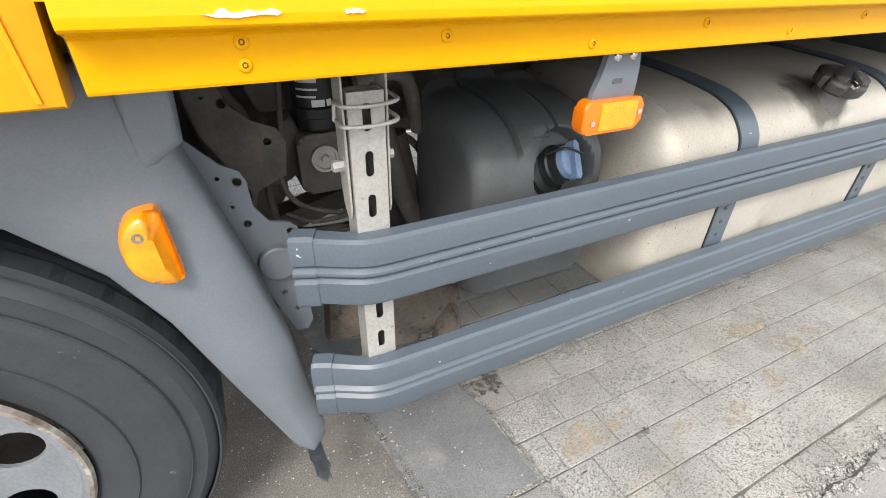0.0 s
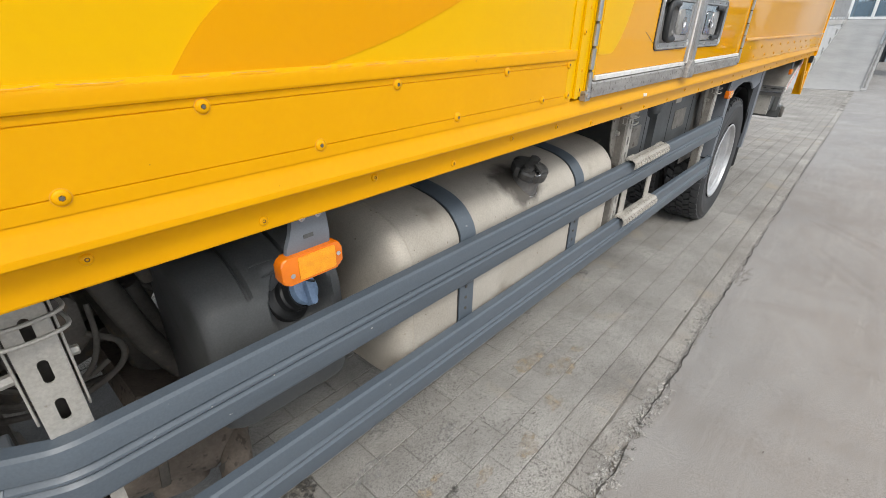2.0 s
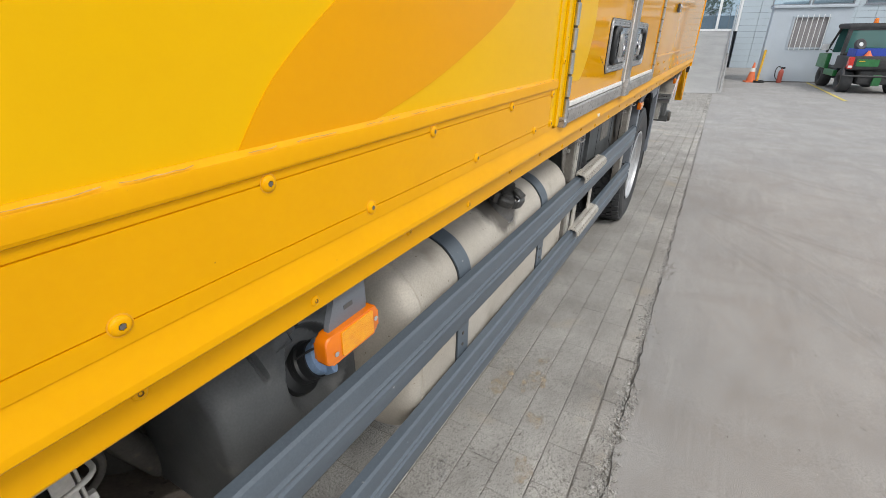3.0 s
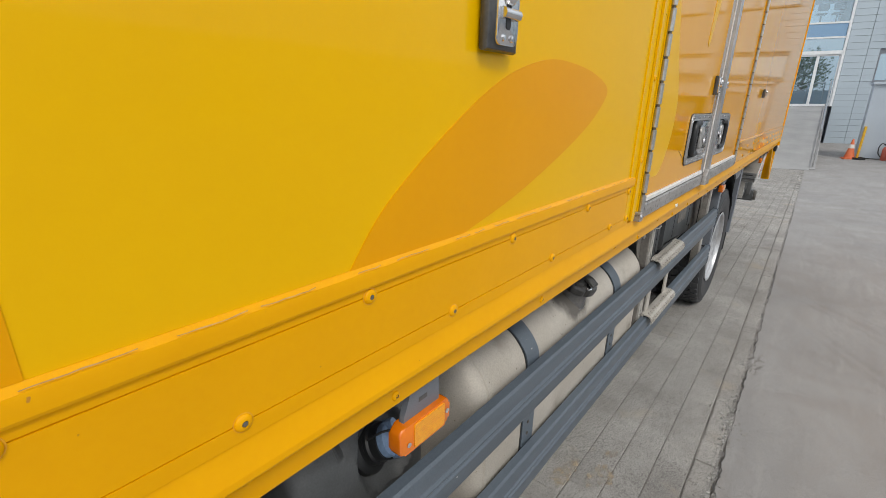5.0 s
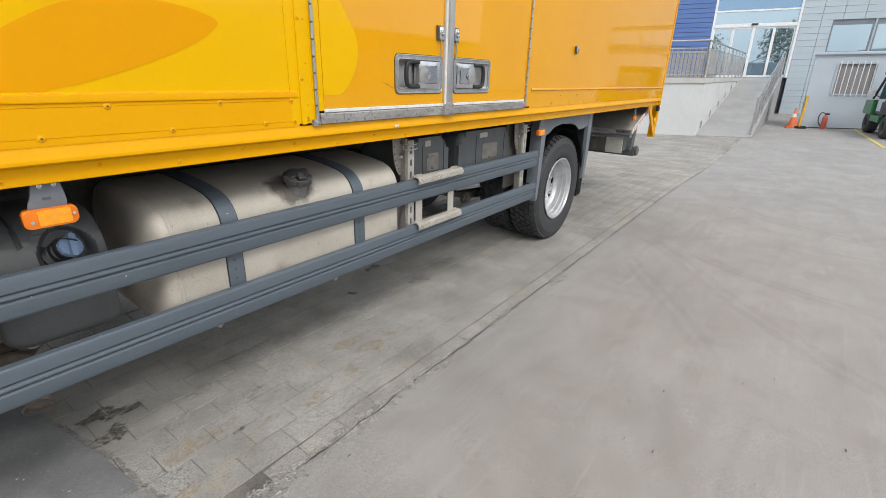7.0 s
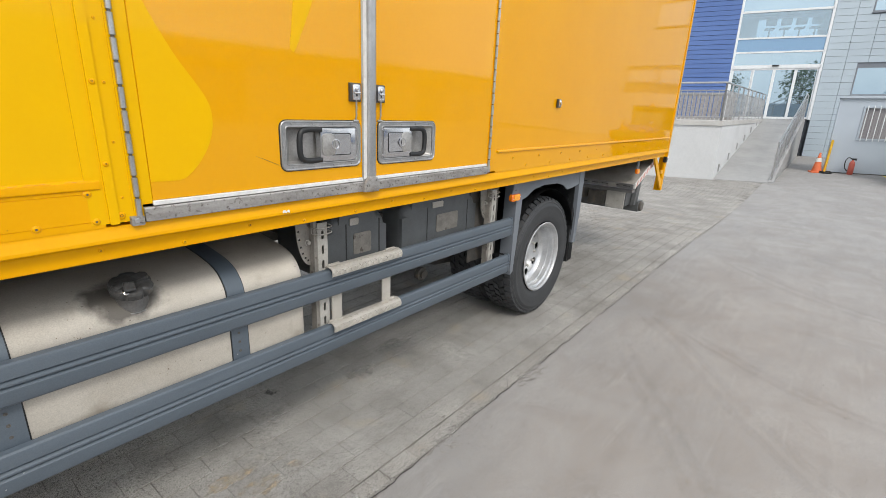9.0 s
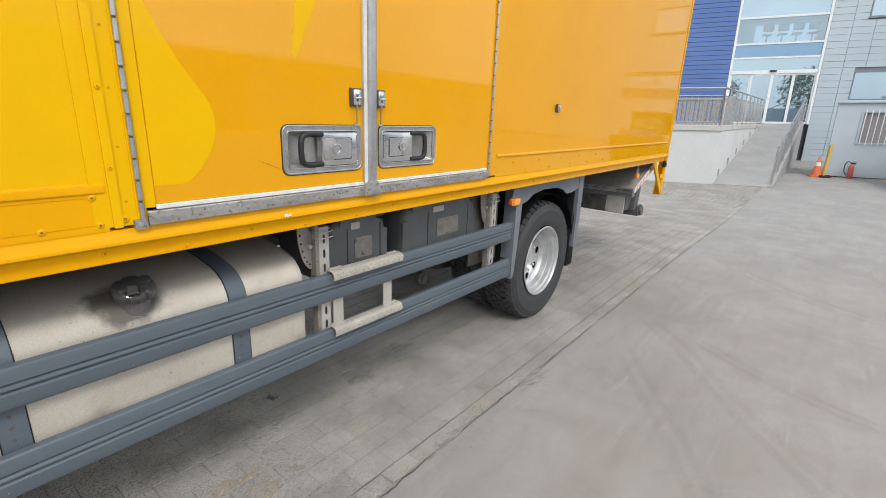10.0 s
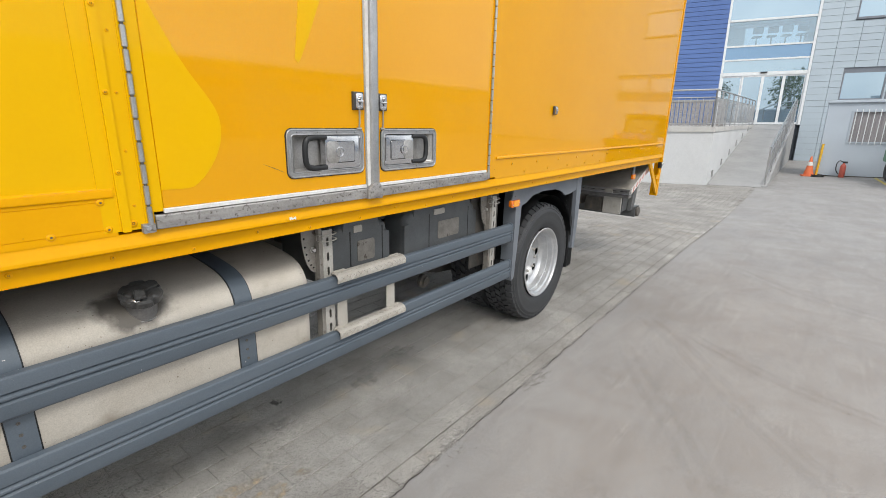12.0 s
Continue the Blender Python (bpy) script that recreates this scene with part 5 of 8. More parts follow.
def wire_clip(x, y, z, w, parent):
    c = [(x - w / 2 - 0.014, y + 0.02, z), (x - w / 2 - 0.012, y - 0.014, z), (x, y - 0.02, z - 0.001), (x + w / 2 + 0.016, y - 0.012, z + 0.002), (x + w / 2 + 0.016, y + 0.03, z + 0.004)]
    part("wire_clip", pipe(curve(c, 6), 0.0032, 8), GALV, parent, "bent wire clip", smooth=60)
    part("wire_clip", pipe(curve([(a, b, q - 0.028) for a, b, q in c], 6), 0.0032, 8), GALV, parent, "bent wire clip", smooth=60)
    part("wire_clip", pipe([(c[0][0], c[0][1], z), (c[0][0] - 0.002, c[0][1], z - 0.028)], 0.0032, 8), GALV, parent, "bent wire clip", smooth=60)


def bolt(x, y, z, r, parent, h=0.010, axis=(0, -1, 0), material=None):
    b = lathe([(r * 1.45, -0.002), (r * 1.45, 0.0015), (r, 0.0015), (r, h), (r * 0.8, h * 1.15), (0, h * 1.15)], (x, y, z), axis, 6)
    return part("bolt", b, material or GALV, parent)


# front post with its bracket plate
post_a = slotted_post(0.193, 0.112, 0.50, 1.132, truck)
SIDE = [(0.116, 1.19), (0.160, 1.19), (0.161, 0.985), (0.153, 0.950), (0.138, 0.934), (0.122, 0.936), (0.116, 0.950)]
for xx in (0.1588, 0.2238):
    part("clamp_plate", prism(SIDE, "x", xx, xx + 0.0036, 0.001, 1), GALV, post_a, "pale clamp plate beside the post")
bolt(0.1588, 0.134, 1.022, 0.0090, post_a, 0.016, (-1, -0.1, 0))
bolt(0.2274, 0.134, 1.030, 0.0080, post_a, 0.010, (1, -0.1, 0))
wire_clip(0.193, 0.112, 1.118, 0.052, post_a)
# middle and rear posts
for px, seed in ((2.284, 1), (3.700, 2)):
    p = slotted_post(px, 0.112, 0.48, 1.135, truck, first=0.02)
    arc = [(px - 0.03, 1.19), (px - 0.112, 1.19)] + [(px - 0.112 + 0.070 * (1 - math.cos(a)), 1.13 - 0.195 * math.sin(a)) for a in [radians(10 * k) for k in range(0, 10)]]
    holes = [ring2(px - 0.099 + 0.060 * (1 - math.cos(radians(14 * k + 6))), 1.12 - 0.165 * math.sin(radians(14 * k + 6)), 0.0055, 8) for k in range(6)]
    part("bracket_plate", plate(arc, holes, "y", 0.150, 0.155), DUSTG, p, "pale quadrant bracket plate with bolt holes")
    part("post_web", block(px - 0.043, px - 0.027, 0.118, 0.158, 0.50, 1.15), DUSTG, p)
    bolt(px - 0.055, 0.150, 1.045, 0.010, p, 0.014)
    wire_clip(px, 0.112, 1.115, 0.052, p)

# fold-out step on the rails
def tread(x0, x1, zc):
    prof = [(0.062, -0.016), (0.058, -0.014), (0.056, 0.004), (0.060, 0.018), (0.070, 0.026), (0.100, 0.030), (0.108, 0.028), (0.108, 0.025), (0.100, 0.026), (0.072, 0.022), (0.064, 0.015), (0.0605, 0.003), (0.062, -0.012)]
    t = part("step_tread", prism([(y, zc + z) for y, z in prof], "x", x0, x1), STEP, step, "bare aluminium chequer-plate tread", smooth=35)
    bars = bmesh.new()
    n = 26
    for i in range(n):
        for j in range(3):
            xx = x0 + (i + 0.5) * (x1 - x0) / n
            yy, zz, tilt = ((0.0575, zc - 0.004, 90), (0.0585, zc + 0.011, 70), (0.078, zc + 0.0265, 8))[j]
            m = pose(xx, yy, zz, tilt, 0, 0) @ pose(0, 0, 0, 0, 0, 45 if (i + j) % 2 else -45)
            vs = bmesh.ops.create_cube(bars, size=1)["verts"]
            for v in vs:
                v.co = m @ Vector((v.co.x * 0.019, v.co.y * 0.0040, v.co.z * 0.0075))
    part("chequer_pattern", bars, STEP, t)
    return t


step = part("fold_step", block(2.318, 2.376, 0.100, 0.106, 0.575, 0.918), STEP, truck, "bare aluminium fold-out step on the guard rails")
part("step_strut", block(2.645, 2.705, 0.100, 0.106, 0.575, 0.918), STEP, step)
tread(2.293, 2.749, 0.899)
tread(2.296, 2.748, 0.616)
for zz in (0.929, 0.646):
    for xx in (2.294, 2.66):
        part("step_tab", prism([(xx, zz - 0.01), (xx + 0.075, zz - 0.01), (xx + 0.072, zz + 0.006), (xx + 0.01, zz + 0.006)], "y", 0.098, 0.106), STEP, step)

# aluminium fuel tank
TX0, TX1, TY0, TY1, TZ0, TZ1 = 0.862, 2.168, 0.118, 0.76, 0.495, 1.046


def tank_section():
    """Upright front, tightly turned shoulder and a gently rising top."""
    low = [(TY0 + 0.12 - 0.12 * math.cos(radians(a)), TZ0 + 0.12 - 0.12 * math.sin(radians(a))) for a in range(90, -1, -10)]
    over = [(p.x, p.y) for p in curve([(TY0, 0.88, 0), (0.1225, 0.922, 0), (0.138, 0.953, 0), (0.162, 0.980, 0), (0.190, 0.998, 0), (0.240, 1.015, 0), (0.335, 1.030, 0), (0.470, 1.042, 0), (0.600, TZ1, 0), (0.690, 1.020, 0), (0.745, 0.955, 0), (TY1, 0.88, 0)], 4)]
    rear = [(TY1 - 0.11 + 0.11 * math.cos(radians(a)), TZ0 + 0.11 - 0.11 * math.sin(radians(a))) for a in range(0, 91, 15)]
    return low + over + rear


SECTION = tank_section()


def tank_ring(x, grow=0.0):
    n, out = len(SECTION), []
    for i, (y, z) in enumerate(SECTION):
        a, b = SECTION[i - 1], SECTION[(i + 1) % n]
        d = Vector((b[0] - a[0], b[1] - a[1])).normalized()
        ky, kz = (y - 0.44) / 0.32, (z - 0.77) / 0.275
        m = Vector((-d.y, d.x)) if grow >= 0 else Vector((ky, kz))
        out.append(Vector((x, y + m.x * grow, z + m.y * grow)))
    return out


tank = part("fuel_tank", sweep([tank_ring(TX0, -0.16), tank_ring(TX0 + 0.008, -0.10), tank_ring(TX0 + 0.013, -0.060), tank_ring(TX0 + 0.020, -0.034), tank_ring(TX0 + 0.030, -0.016), tank_ring(TX0 + 0.042, -0.006), tank_ring(TX0 + 0.056, 0.0), tank_ring(TX0 + 0.066, 0.0), tank_ring(TX0 + 0.069, 0.0035), tank_ring(TX0 + 0.080, 0.0035), tank_ring(TX0 + 0.083, 0.0), tank_ring(1.2), tank_ring(1.6), tank_ring(TX1 - 0.035), tank_ring(TX1 - 0.031, 0.003), tank_ring(TX1 - 0.004, 0.003), tank_ring(TX1, 0.0), tank_ring(TX1 + 0.004, -0.03)]), ALU, truck, "dusty aluminium fuel tank with dark straps", smooth=40)


def strap(x):
    w = 0.034
    bm = bmesh.new()
    o = [[bm.verts.new(v) for v in tank_ring(xx, g)] for xx, g in ((x - w, 0.001), (x - w, 0.0055), (x + w, 0.0055), (x + w, 0.001))]
    n = len(o[0])
    for a, b in zip(o, o[1:]):
        for i in range(n):
            bm.faces.new((a[i], a[(i + 1) % n], b[(i + 1) % n], b[i]))
    s = part("tank_strap", bm, RAILM, tank, "dark grey steel strap", smooth=40)
    rub = bmesh.new()
    o = [[rub.verts.new(v) for v in tank_ring(xx, g)] for xx, g in ((x - w - 0.004, 0.0005), (x - w - 0.004, 0.002), (x + w + 0.004, 0.002), (x + w + 0.004, 0.0005))]
    for a, b in zip(o, o[1:]):
        for i in range(n):
            rub.faces.new((a[i], a[(i + 1) % n], b[(i + 1) % n], b[i]))
    part("strap_rubber", rub, BLACKP, tank, "black rubber strip under the strap", smooth=40)
    for k, zz in enumerate((0.745, 0.705, 0.665)):
        part("strap_hole", lathe([(0.0055, 0), (0.0055, 0.002), (0.003, 0.002), (0, 0.0006)], (x - 0.004, TY0 - 0.0055, zz), (0, -1, 0), 10), CHASSIS, s)
    part("strap_foot", prism([(x - 0.03, 0.51), (x + 0.03, 0.51), (x + 0.024, 0.36), (x + 0.0, 0.335), (x - 0.024, 0.36)], "y", 0.33, 0.37, 0.006), GALV, s, "pale steel strap foot")
    return s


strap(1.160)
strap(1.866)
# filler neck and fluted cap
CAPC, CAPN = Vector((1.530, 0.160, 1.010)), Vector((-0.04, -0.33, 0.94)).normalized()
part("filler_neck", lathe([(0.060, -0.088), (0.056, -0.078), (0.053, -0.060), (0.049, -0.040), (0.046, -0.01), (0.044, 0.008), (0.0, 0.008)], CAPC, CAPN, 28), PANM, tank, "sooty filler neck", smooth=40)
q = CAPN.to_track_quat("Z", "Y")
for h, r in ((-0.074, 0.0575), (-0.064, 0.0560), (-0.056, 0.0545)):
    part("neck_weld", pipe([CAPC + q @ Vector((r * math.cos(radians(a)), r * math.sin(radians(a)), h)) for a in range(0, 360, 12)], 0.0022, 6, closed=True), STAINL, tank, "bright weld ring", smooth=60)
rings = []
for h, k, cut in ((-0.002, 0.88, 0.4), (0.004, 0.97, 1.0), (0.024, 1.0, 1.0), (0.031, 0.95, 0.9), (0.036, 0.80, 0.5), (0.038, 0.52, 0.0), (0.036, 0.44, 0.0), (0.036, 0.20, 0.0)):
    rings.append([CAPC + q @ Vector((math.cos(a) * k * (0.066 - 0.010 * cut * max(0.0, math.cos(6 * a)) ** 3), math.sin(a) * k * (0.066 - 0.010 * cut * max(0.0, math.cos(6 * a)) ** 3), 0.004 + h)) for a in [2 * math.pi * i / 72 for i in range(72)]])
cap = part("fuel_cap", sweep(rings), CAPG, tank, "dark grey fluted fuel cap with a bright lock", smooth=28)
part("cap_bar", prism(rounded(-0.056, 0.056, -0.017, 0.017, 0.010), "z", 0.036, 0.050, 0.005, 2), CAPG, cap, "raised grip bar", smooth=35).matrix_basis = Matrix.Translation(CAPC) @ q.to_matrix().to_4x4() @ pose(0, 0, 0, 0, 0, 24)
part("cap_flap", prism([(-0.030, -0.018), (0.004, -0.022), (0.010, 0.010), (-0.020, 0.020)], "z", 0.040, 0.054, 0.004, 1), CAPG, cap, "tilted lock flap").matrix_basis = Matrix.Translation(CAPC + Vector((-0.01, -0.03, 0))) @ q.to_matrix().to_4x4() @ pose(0, 0, 0.002, 16, 0, 10)
part("cap_lock", lathe([(0.012, 0.0), (0.012, 0.007), (0.008, 0.008), (0.007, 0.006), (0, 0.006)], CAPC + q @ Vector((-0.022, -0.046, 0.036)), (CAPN + Vector((-0.1, -0.5, 0))).normalized(), 16), CHROME, cap, "bright lock cylinder", smooth=40)

# dark plastic additive tank with its blue cap
AX0, AX1 = 0.425, 0.748


def ad_ring(x, g=0.0):
    pts = [(0.215, 0.612), (0.186, 0.65), (0.172, 0.78), (0.174, 0.89), (0.186, 0.945), (0.206, 0.973), (0.233, 0.998), (0.278, 1.021), (0.348, 1.035), (0.44, 1.038), (0.49, 1.02), (0.50, 0.64), (0.47, 0.612)]
    return [Vector((x, 0.31 + (p.x - 0.31) * (1 + g), 0.83 + (p.y - 0.83) * (1 + g))) for p in curve([(a, b, 0) for a, b in pts], 10)]


FC, FN = Vector((0.634, 0.224, 0.905)), Vector((0.29, -0.80, 0.50)).normalized()
GROW = [(AX0, -0.20), (AX0 + 0.004, -0.14), (AX0 + 0.016, -0.08), (AX0 + 0.036, -0.03), (AX0 + 0.065, 0.0), (0.520, 0.0), (0.524, -0.035), (0.530, -0.035), (0.535, 0.035), (0.544, 0.048), (0.622, 0.048), (0.631, 0.035), (0.636, -0.035), (0.642, -0.035), (0.647, 0.0), (AX1 - 0.035, 0.0), (AX1 - 0.012, -0.02), (AX1 - 0.003, -0.05), (AX1, -0.10)]
stations = []
for (xa, ga), (xb, gb) in zip(GROW, GROW[1:]):
    n = max(1, int((xb - xa) / 0.007))
    stations += [(xa + (xb - xa) * i / n, ga + (gb - ga) * i / n) for i in range(n)]
stations.append(GROW[-1])
rings = []
for x, g in stations:
    ring, plain = ad_ring(x, g), ad_ring(x, 0.0)
    if 0.505 < x < 0.655:                # the raised pad ends above the filler, lower beside it
        foot = 0.945 + 0.030 * max(0.0, min(1.0, (x - 0.556) / 0.022))
        for v, w in zip(ring, plain):
            k = max(0.0, min(1.0, (w.z - foot) / 0.022))
            k = k * k * (3 - 2 * k)
            v.y, v.z = w.y + (v.y - w.y) * k, w.z + (v.z - w.z) * k
    for v, w in zip(ring, plain):
        d = math.hypot(v.x - 0.640, (v.z - 0.910) * 0.95)
        if d < 0.084 and v.y < 0.30:
            k = min(1.0, (0.084 - d) / 0.026)
            k = k * k * (3 - 2 * k)
            v.y = v.y + k * (w.y + 0.044 - v.y)
    rings.append(ring)
adblue = part("additive_tank", sweep(rings), DARKP, truck, "dark grey moulded additive tank with a raised middle band", smooth=32)
part("filler_neck", lathe([(0.062, -0.03), (0.060, -0.004), (0.054, 0.0), (0.050, 0.0), (0.044, 0.004), (0.042, 0.012), (0.044, 0.014), (0.044, 0.022), (0.040, 0.026), (0.040, 0.045), (0.0, 0.045)], FC, FN, 32), BLACKP, adblue, "dark filler neck", smooth=40)
fq = FN.to_track_quat("Z", "Y")
bc = part("blue_cap", lathe([(0.0, 0.062), (0.028, 0.062), (0.034, 0.059), (0.036, 0.054), (0.036, 0.038), (0.034, 0.036)], FC, FN, 28), BLUECAP, adblue, "pale blue filler cap with a grip bar", smooth=40)
part("cap_grip", prism(rounded(-0.040, 0.040, -0.010, 0.010, 0.007), "z", 0.050, 0.074, 0.004), BLUECAP, bc, smooth=40).matrix_basis = Matrix.Translation(FC) @ fq.to_matrix().to_4x4() @ pose(0, 0, 0, 0, 0, 72)
part("cap_strap", pipe(curve([FC + fq @ Vector((-0.035, 0.03, 0.03)), FC + fq @ Vector((-0.02, 0.03, 0.068)), FC + fq @ Vector((0.012, 0.006, 0.080))], 6), 0.0026, 8), BLACKP, bc, smooth=60)
part("tank_bracket", block(0.46, 0.70, 0.27, 0.45, 0.585, 0.618, 0.006), CHASSIS, adblue)
part("embossed_frame", plate(rounded(0.548, 0.612, 1.035, 1.069, 0.004), [rounded(0.551, 0.609, 1.038, 1.066, 0.003)], "y", 0, 0.003), DARKP, adblue, "raised unreadable mould mark").matrix_basis = Matrix.Translation((0, 0.2165, -0.055)) @ pose(0, 0, 1.05, -44, 0, 0) @ Matrix.Translation((0, 0, -1.05))
part("drain_bolt", lathe([(0.022, 0), (0.022, 0.012), (0.012, 0.012), (0.012, 0.022), (0, 0.022)], (0.495, 0.245, 0.618), (0, -1, 0), 8), GALV, adblue)

# side marker lamps
def marker(x0, x1, z0, z1, y, parent_label, bracket_top):
    w, h = x1 - x0, z1 - z0
    lamp = part("marker_lamp", prism(rounded(x0, x1, z0, z1, 0.013), "y", y - 0.012, y + 0.014, 0.005, 3), AMBER, truck, parent_label, smooth=40)
    part("reflector", prism(rounded(x0 + w * 0.26, x1 - w * 0.13, z0 + h * 0.10, z1 - h * 0.08, 0.003), "y", y - 0.0145, y - 0.011, 0.0006, 1), AMBERY, lamp, "bright ribbed reflector", smooth=40)
    for xx, zz in ((x0 + w * 0.15, z0 + h * 0.36), (x1 - w * 0.08, z0 + h * 0.55)):
        part("lamp_screw", lathe([(0.0045, 0), (0.0045, 0.001), (0.002, 0.0012), (0, 0.0004)], (xx, y - 0.0145, zz), (0, -1, 0), 12), GALV, lamp)
    c = (x0 + x1) / 2
    br = part("lamp_bracket", prism([(c - w * 0.36, z1 - 0.004), (c + w * 0.36, z1 - 0.004), (c + w * 0.375, z1 + 0.016), (c + w * 0.355, z1 + 0.040), (c + w * 0.33, z1 + 0.062), (c + w * 0.33, bracket_top), (c - w * 0.19, bracket_top), (c - w * 0.20, z1 + 0.058), (c - w * 0.26, z1 + 0.034), (c - w * 0.33, z1 + 0.012)], "y", y - 0.001, y + 0.010, 0.002), GREYP, lamp, "grey plastic lamp bracket", smooth=35)
    for sx in (-0.06, 0.20):
        part("bracket_rivet", lathe([(0.0075, 0), (0.0065, 0.002), (0.0035, 0.003), (0.0025, 0.001), (0, 0.001)], (c + w * sx, y - 0.0015, bracket_top - 0.014), (0, -1, 0), 14), CHROME, lamp, smooth=40)
    part("bracket_mark", block(c - w * 0.06, c + w * 0.10, y - 0.0018, y, z1 + 0.022, z1 + 0.030), DARKP, br)
    return lamp


marker(0.527, 0.657, 1.046, 1.101, 0.048, "orange side marker lamp hanging below the skirt", 1.178)
marker(3.868, 3.988, 1.034, 1.084, 0.085, "orange side marker lamp hanging below the skirt", 1.178)
marker(6.69, 6.79, 1.005, 1.062, 0.10, "orange side marker lamp hanging below the skirt", 1.178)


# ---- wheels ----
def tyre_mesh(c, outer_y, R, width, tread_blocks, inner=0.262):
    prof = [(inner, 0.018), (inner + 0.012, 0.008), (inner + 0.03, 0.006), (inner + 0.034, 0.0035), (inner + 0.06, -0.002), (inner + 0.10, -0.006), (inner + 0.13, -0.006), (inner + 0.135, -0.0075), (inner + 0.142, -0.006), (R - 0.035, 0.004), (R - 0.030, 0.002), (R - 0.024, 0.006), (R - 0.010, 0.018), (R - 0.002, 0.032), (R, 0.05)]
    w = width
    prof += [(R + 0.002, w / 2)] + [(r, w - y) for r, y in prof[::-1]]
    return lathe([(r, -(outer_y + y)) for r, y in prof], (c[0], 0, c[1]), (0, -1, 0), 88)


def wheel(cx, cz, y, R, width, rear, rim_r=0.262):
    tyre_m, rim_m = (RUBBER, SILVER) if rear else (RUBBERF, GREYRIM)
    w = part("wheel_tyre", tyre_mesh((cx, cz), y, R, width, 40, rim_r), tyre_m, truck, "worn black truck tyre", smooth=40)
    # tread: separate blocks behind, long zigzag ribs in front
    tb = bmesh.new()
    n = 46 if rear else 44
    if not rear:
        m_ = 4 * n
        for t0, t1, lead in ((0.010, 0.056, 0.016), (0.064, 0.104, 0.0), (0.112, 0.150, 0.0), (0.158, 0.198, 0.0), (0.206, 0.252, 0.0)):
            rows_t = []
            for i in range(m_):
                a = 2 * math.pi * i / m_
                zig = (0.0, 0.0, 0.006, 0.006)[i % 4]
                sipe = 0.004 if i % 4 == 3 and lead else 0.0
                ring = []
                for yy, rr in ((t0, R - 0.004), (t0 + 0.002, R + 0.004 - lead * 0.75), (t0 + 0.014, R + 0.008 - lead * 0.35), (t1 + zig - 0.004, R + 0.010 - sipe), (t1 + zig - 0.001, R + 0.010 - sipe), (t1 + zig, R - 0.004)):
                    ring.append(tb.verts.new((cx + rr * math.sin(a), y + yy, cz + rr * math.cos(a))))
                rows_t.append(ring)
            for a_, b_ in zip(rows_t, rows_t[1:] + rows_t[:1]):
                for k in range(5):
                    tb.faces.new((a_[k], a_[k + 1], b_[k + 1], b_[k]))
    for i in range(n if rear else 0):
        a = 2 * math.pi * i / n
        for j, (t0, t1) in enumerate(((0.012, 0.062), (0.068, 0.112), (0.118, 0.162), (0.168, 0.212), (0.218, 0.268))):
            t1 = min(t1, width - 0.012)
            if t1 <= t0:
                continue
            aa = a + (j % 2) * math.pi / n
            m = Matrix.Translation((cx, y, cz)) @ Euler((0, aa, 0)).to_matrix().to_4x4()
            hw = math.pi * R / n * 0.74
            sk = 0.010 if j % 2 else -0.010
            drop = 0.013 if j == 0 else 0.0
            co = []
            for zz in (R - 0.012, R + 0.013):
                for xx, yy, dz in ((-hw + sk, t0, drop), (hw + sk, t0, drop), (hw - sk, t1, 0), (-hw - sk, t1, 0)):
                    co.append(tb.verts.new(m @ Vector((xx, yy, zz - dz))))
            for f in ((4, 5, 6, 7), (0, 1, 5, 4), (1, 2, 6, 5), (2, 3, 7, 6), (3, 0, 4, 7)):
                tb.faces.new([co[k] for k in f])
    part("tread", tb, tyre_m, w)
    # steel rim: deep dish with round hand holes
    fl_r = rim_r
    if rear:
        prof = [(fl_r, 0.004), (fl_r - 0.004, 0.000), (fl_r - 0.014, 0.002), (fl_r - 0.020, 0.012), (fl_r - 0.022, 0.030), (fl_r - 0.036, 0.040), (fl_r - 0.040, 0.075), (fl_r - 0.046, 0.080), (fl_r - 0.047, 0.125), (fl_r - 0.052, 0.135), (0.226, 0.155)]
        disc = 0.130
    else:
        prof = [(fl_r, 0.004), (fl_r - 0.004, 0.000), (fl_r - 0.014, 0.002), (fl_r - 0.020, 0.012), (fl_r - 0.022, 0.028), (fl_r - 0.034, 0.036), (fl_r - 0.048, 0.045)]
        disc = 0.048
    r = part("rim", lathe([(a, -(y + b)) for a, b in prof], (cx, 0, cz), (0, -1, 0), 64), rim_m, w, "silver steel rim", smooth=35)
    hr = 0.186 if rear else 0.197
    holes = [ring2(hr * math.cos(2 * math.pi * k / 8 + 0.17), hr * math.sin(2 * math.pi * k / 8 + 0.17), 0.033 if rear else 0.043, 18) for k in range(8)]
    face = part("rim_disc", plate(ring2(0, 0, prof[-1][0] + 0.004, 64), holes, "y", 0.0, 0.008), rim_m, r, smooth=35)
    face.matrix_basis = Matrix.Translation((cx, y + (prof[-1][1]), cz))
    part("rim_back", lathe([(0.215, -(y + 0.20)), (0.0, -(y + 0.20))], (cx, 0, cz), (0, -1, 0), 32), CHASSIS, r)
    part("hub", lathe([(0.125, -(y + prof[-1][1] - 0.002)), (0.12, -(y + prof[-1][1] - 0.014)), (0.09, -(y + prof[-1][1] - 0.02)), (0.085, -(y + prof[-1][1] - (0.06 if not rear else 0.02))), (0.07, -(y + prof[-1][1] - (0.075 if not rear else 0.03))), (0, -(y + prof[-1][1] - (0.078 if not rear else 0.032)))], (cx, 0, cz), (0, -1, 0), 28), rim_m, r, smooth=35)
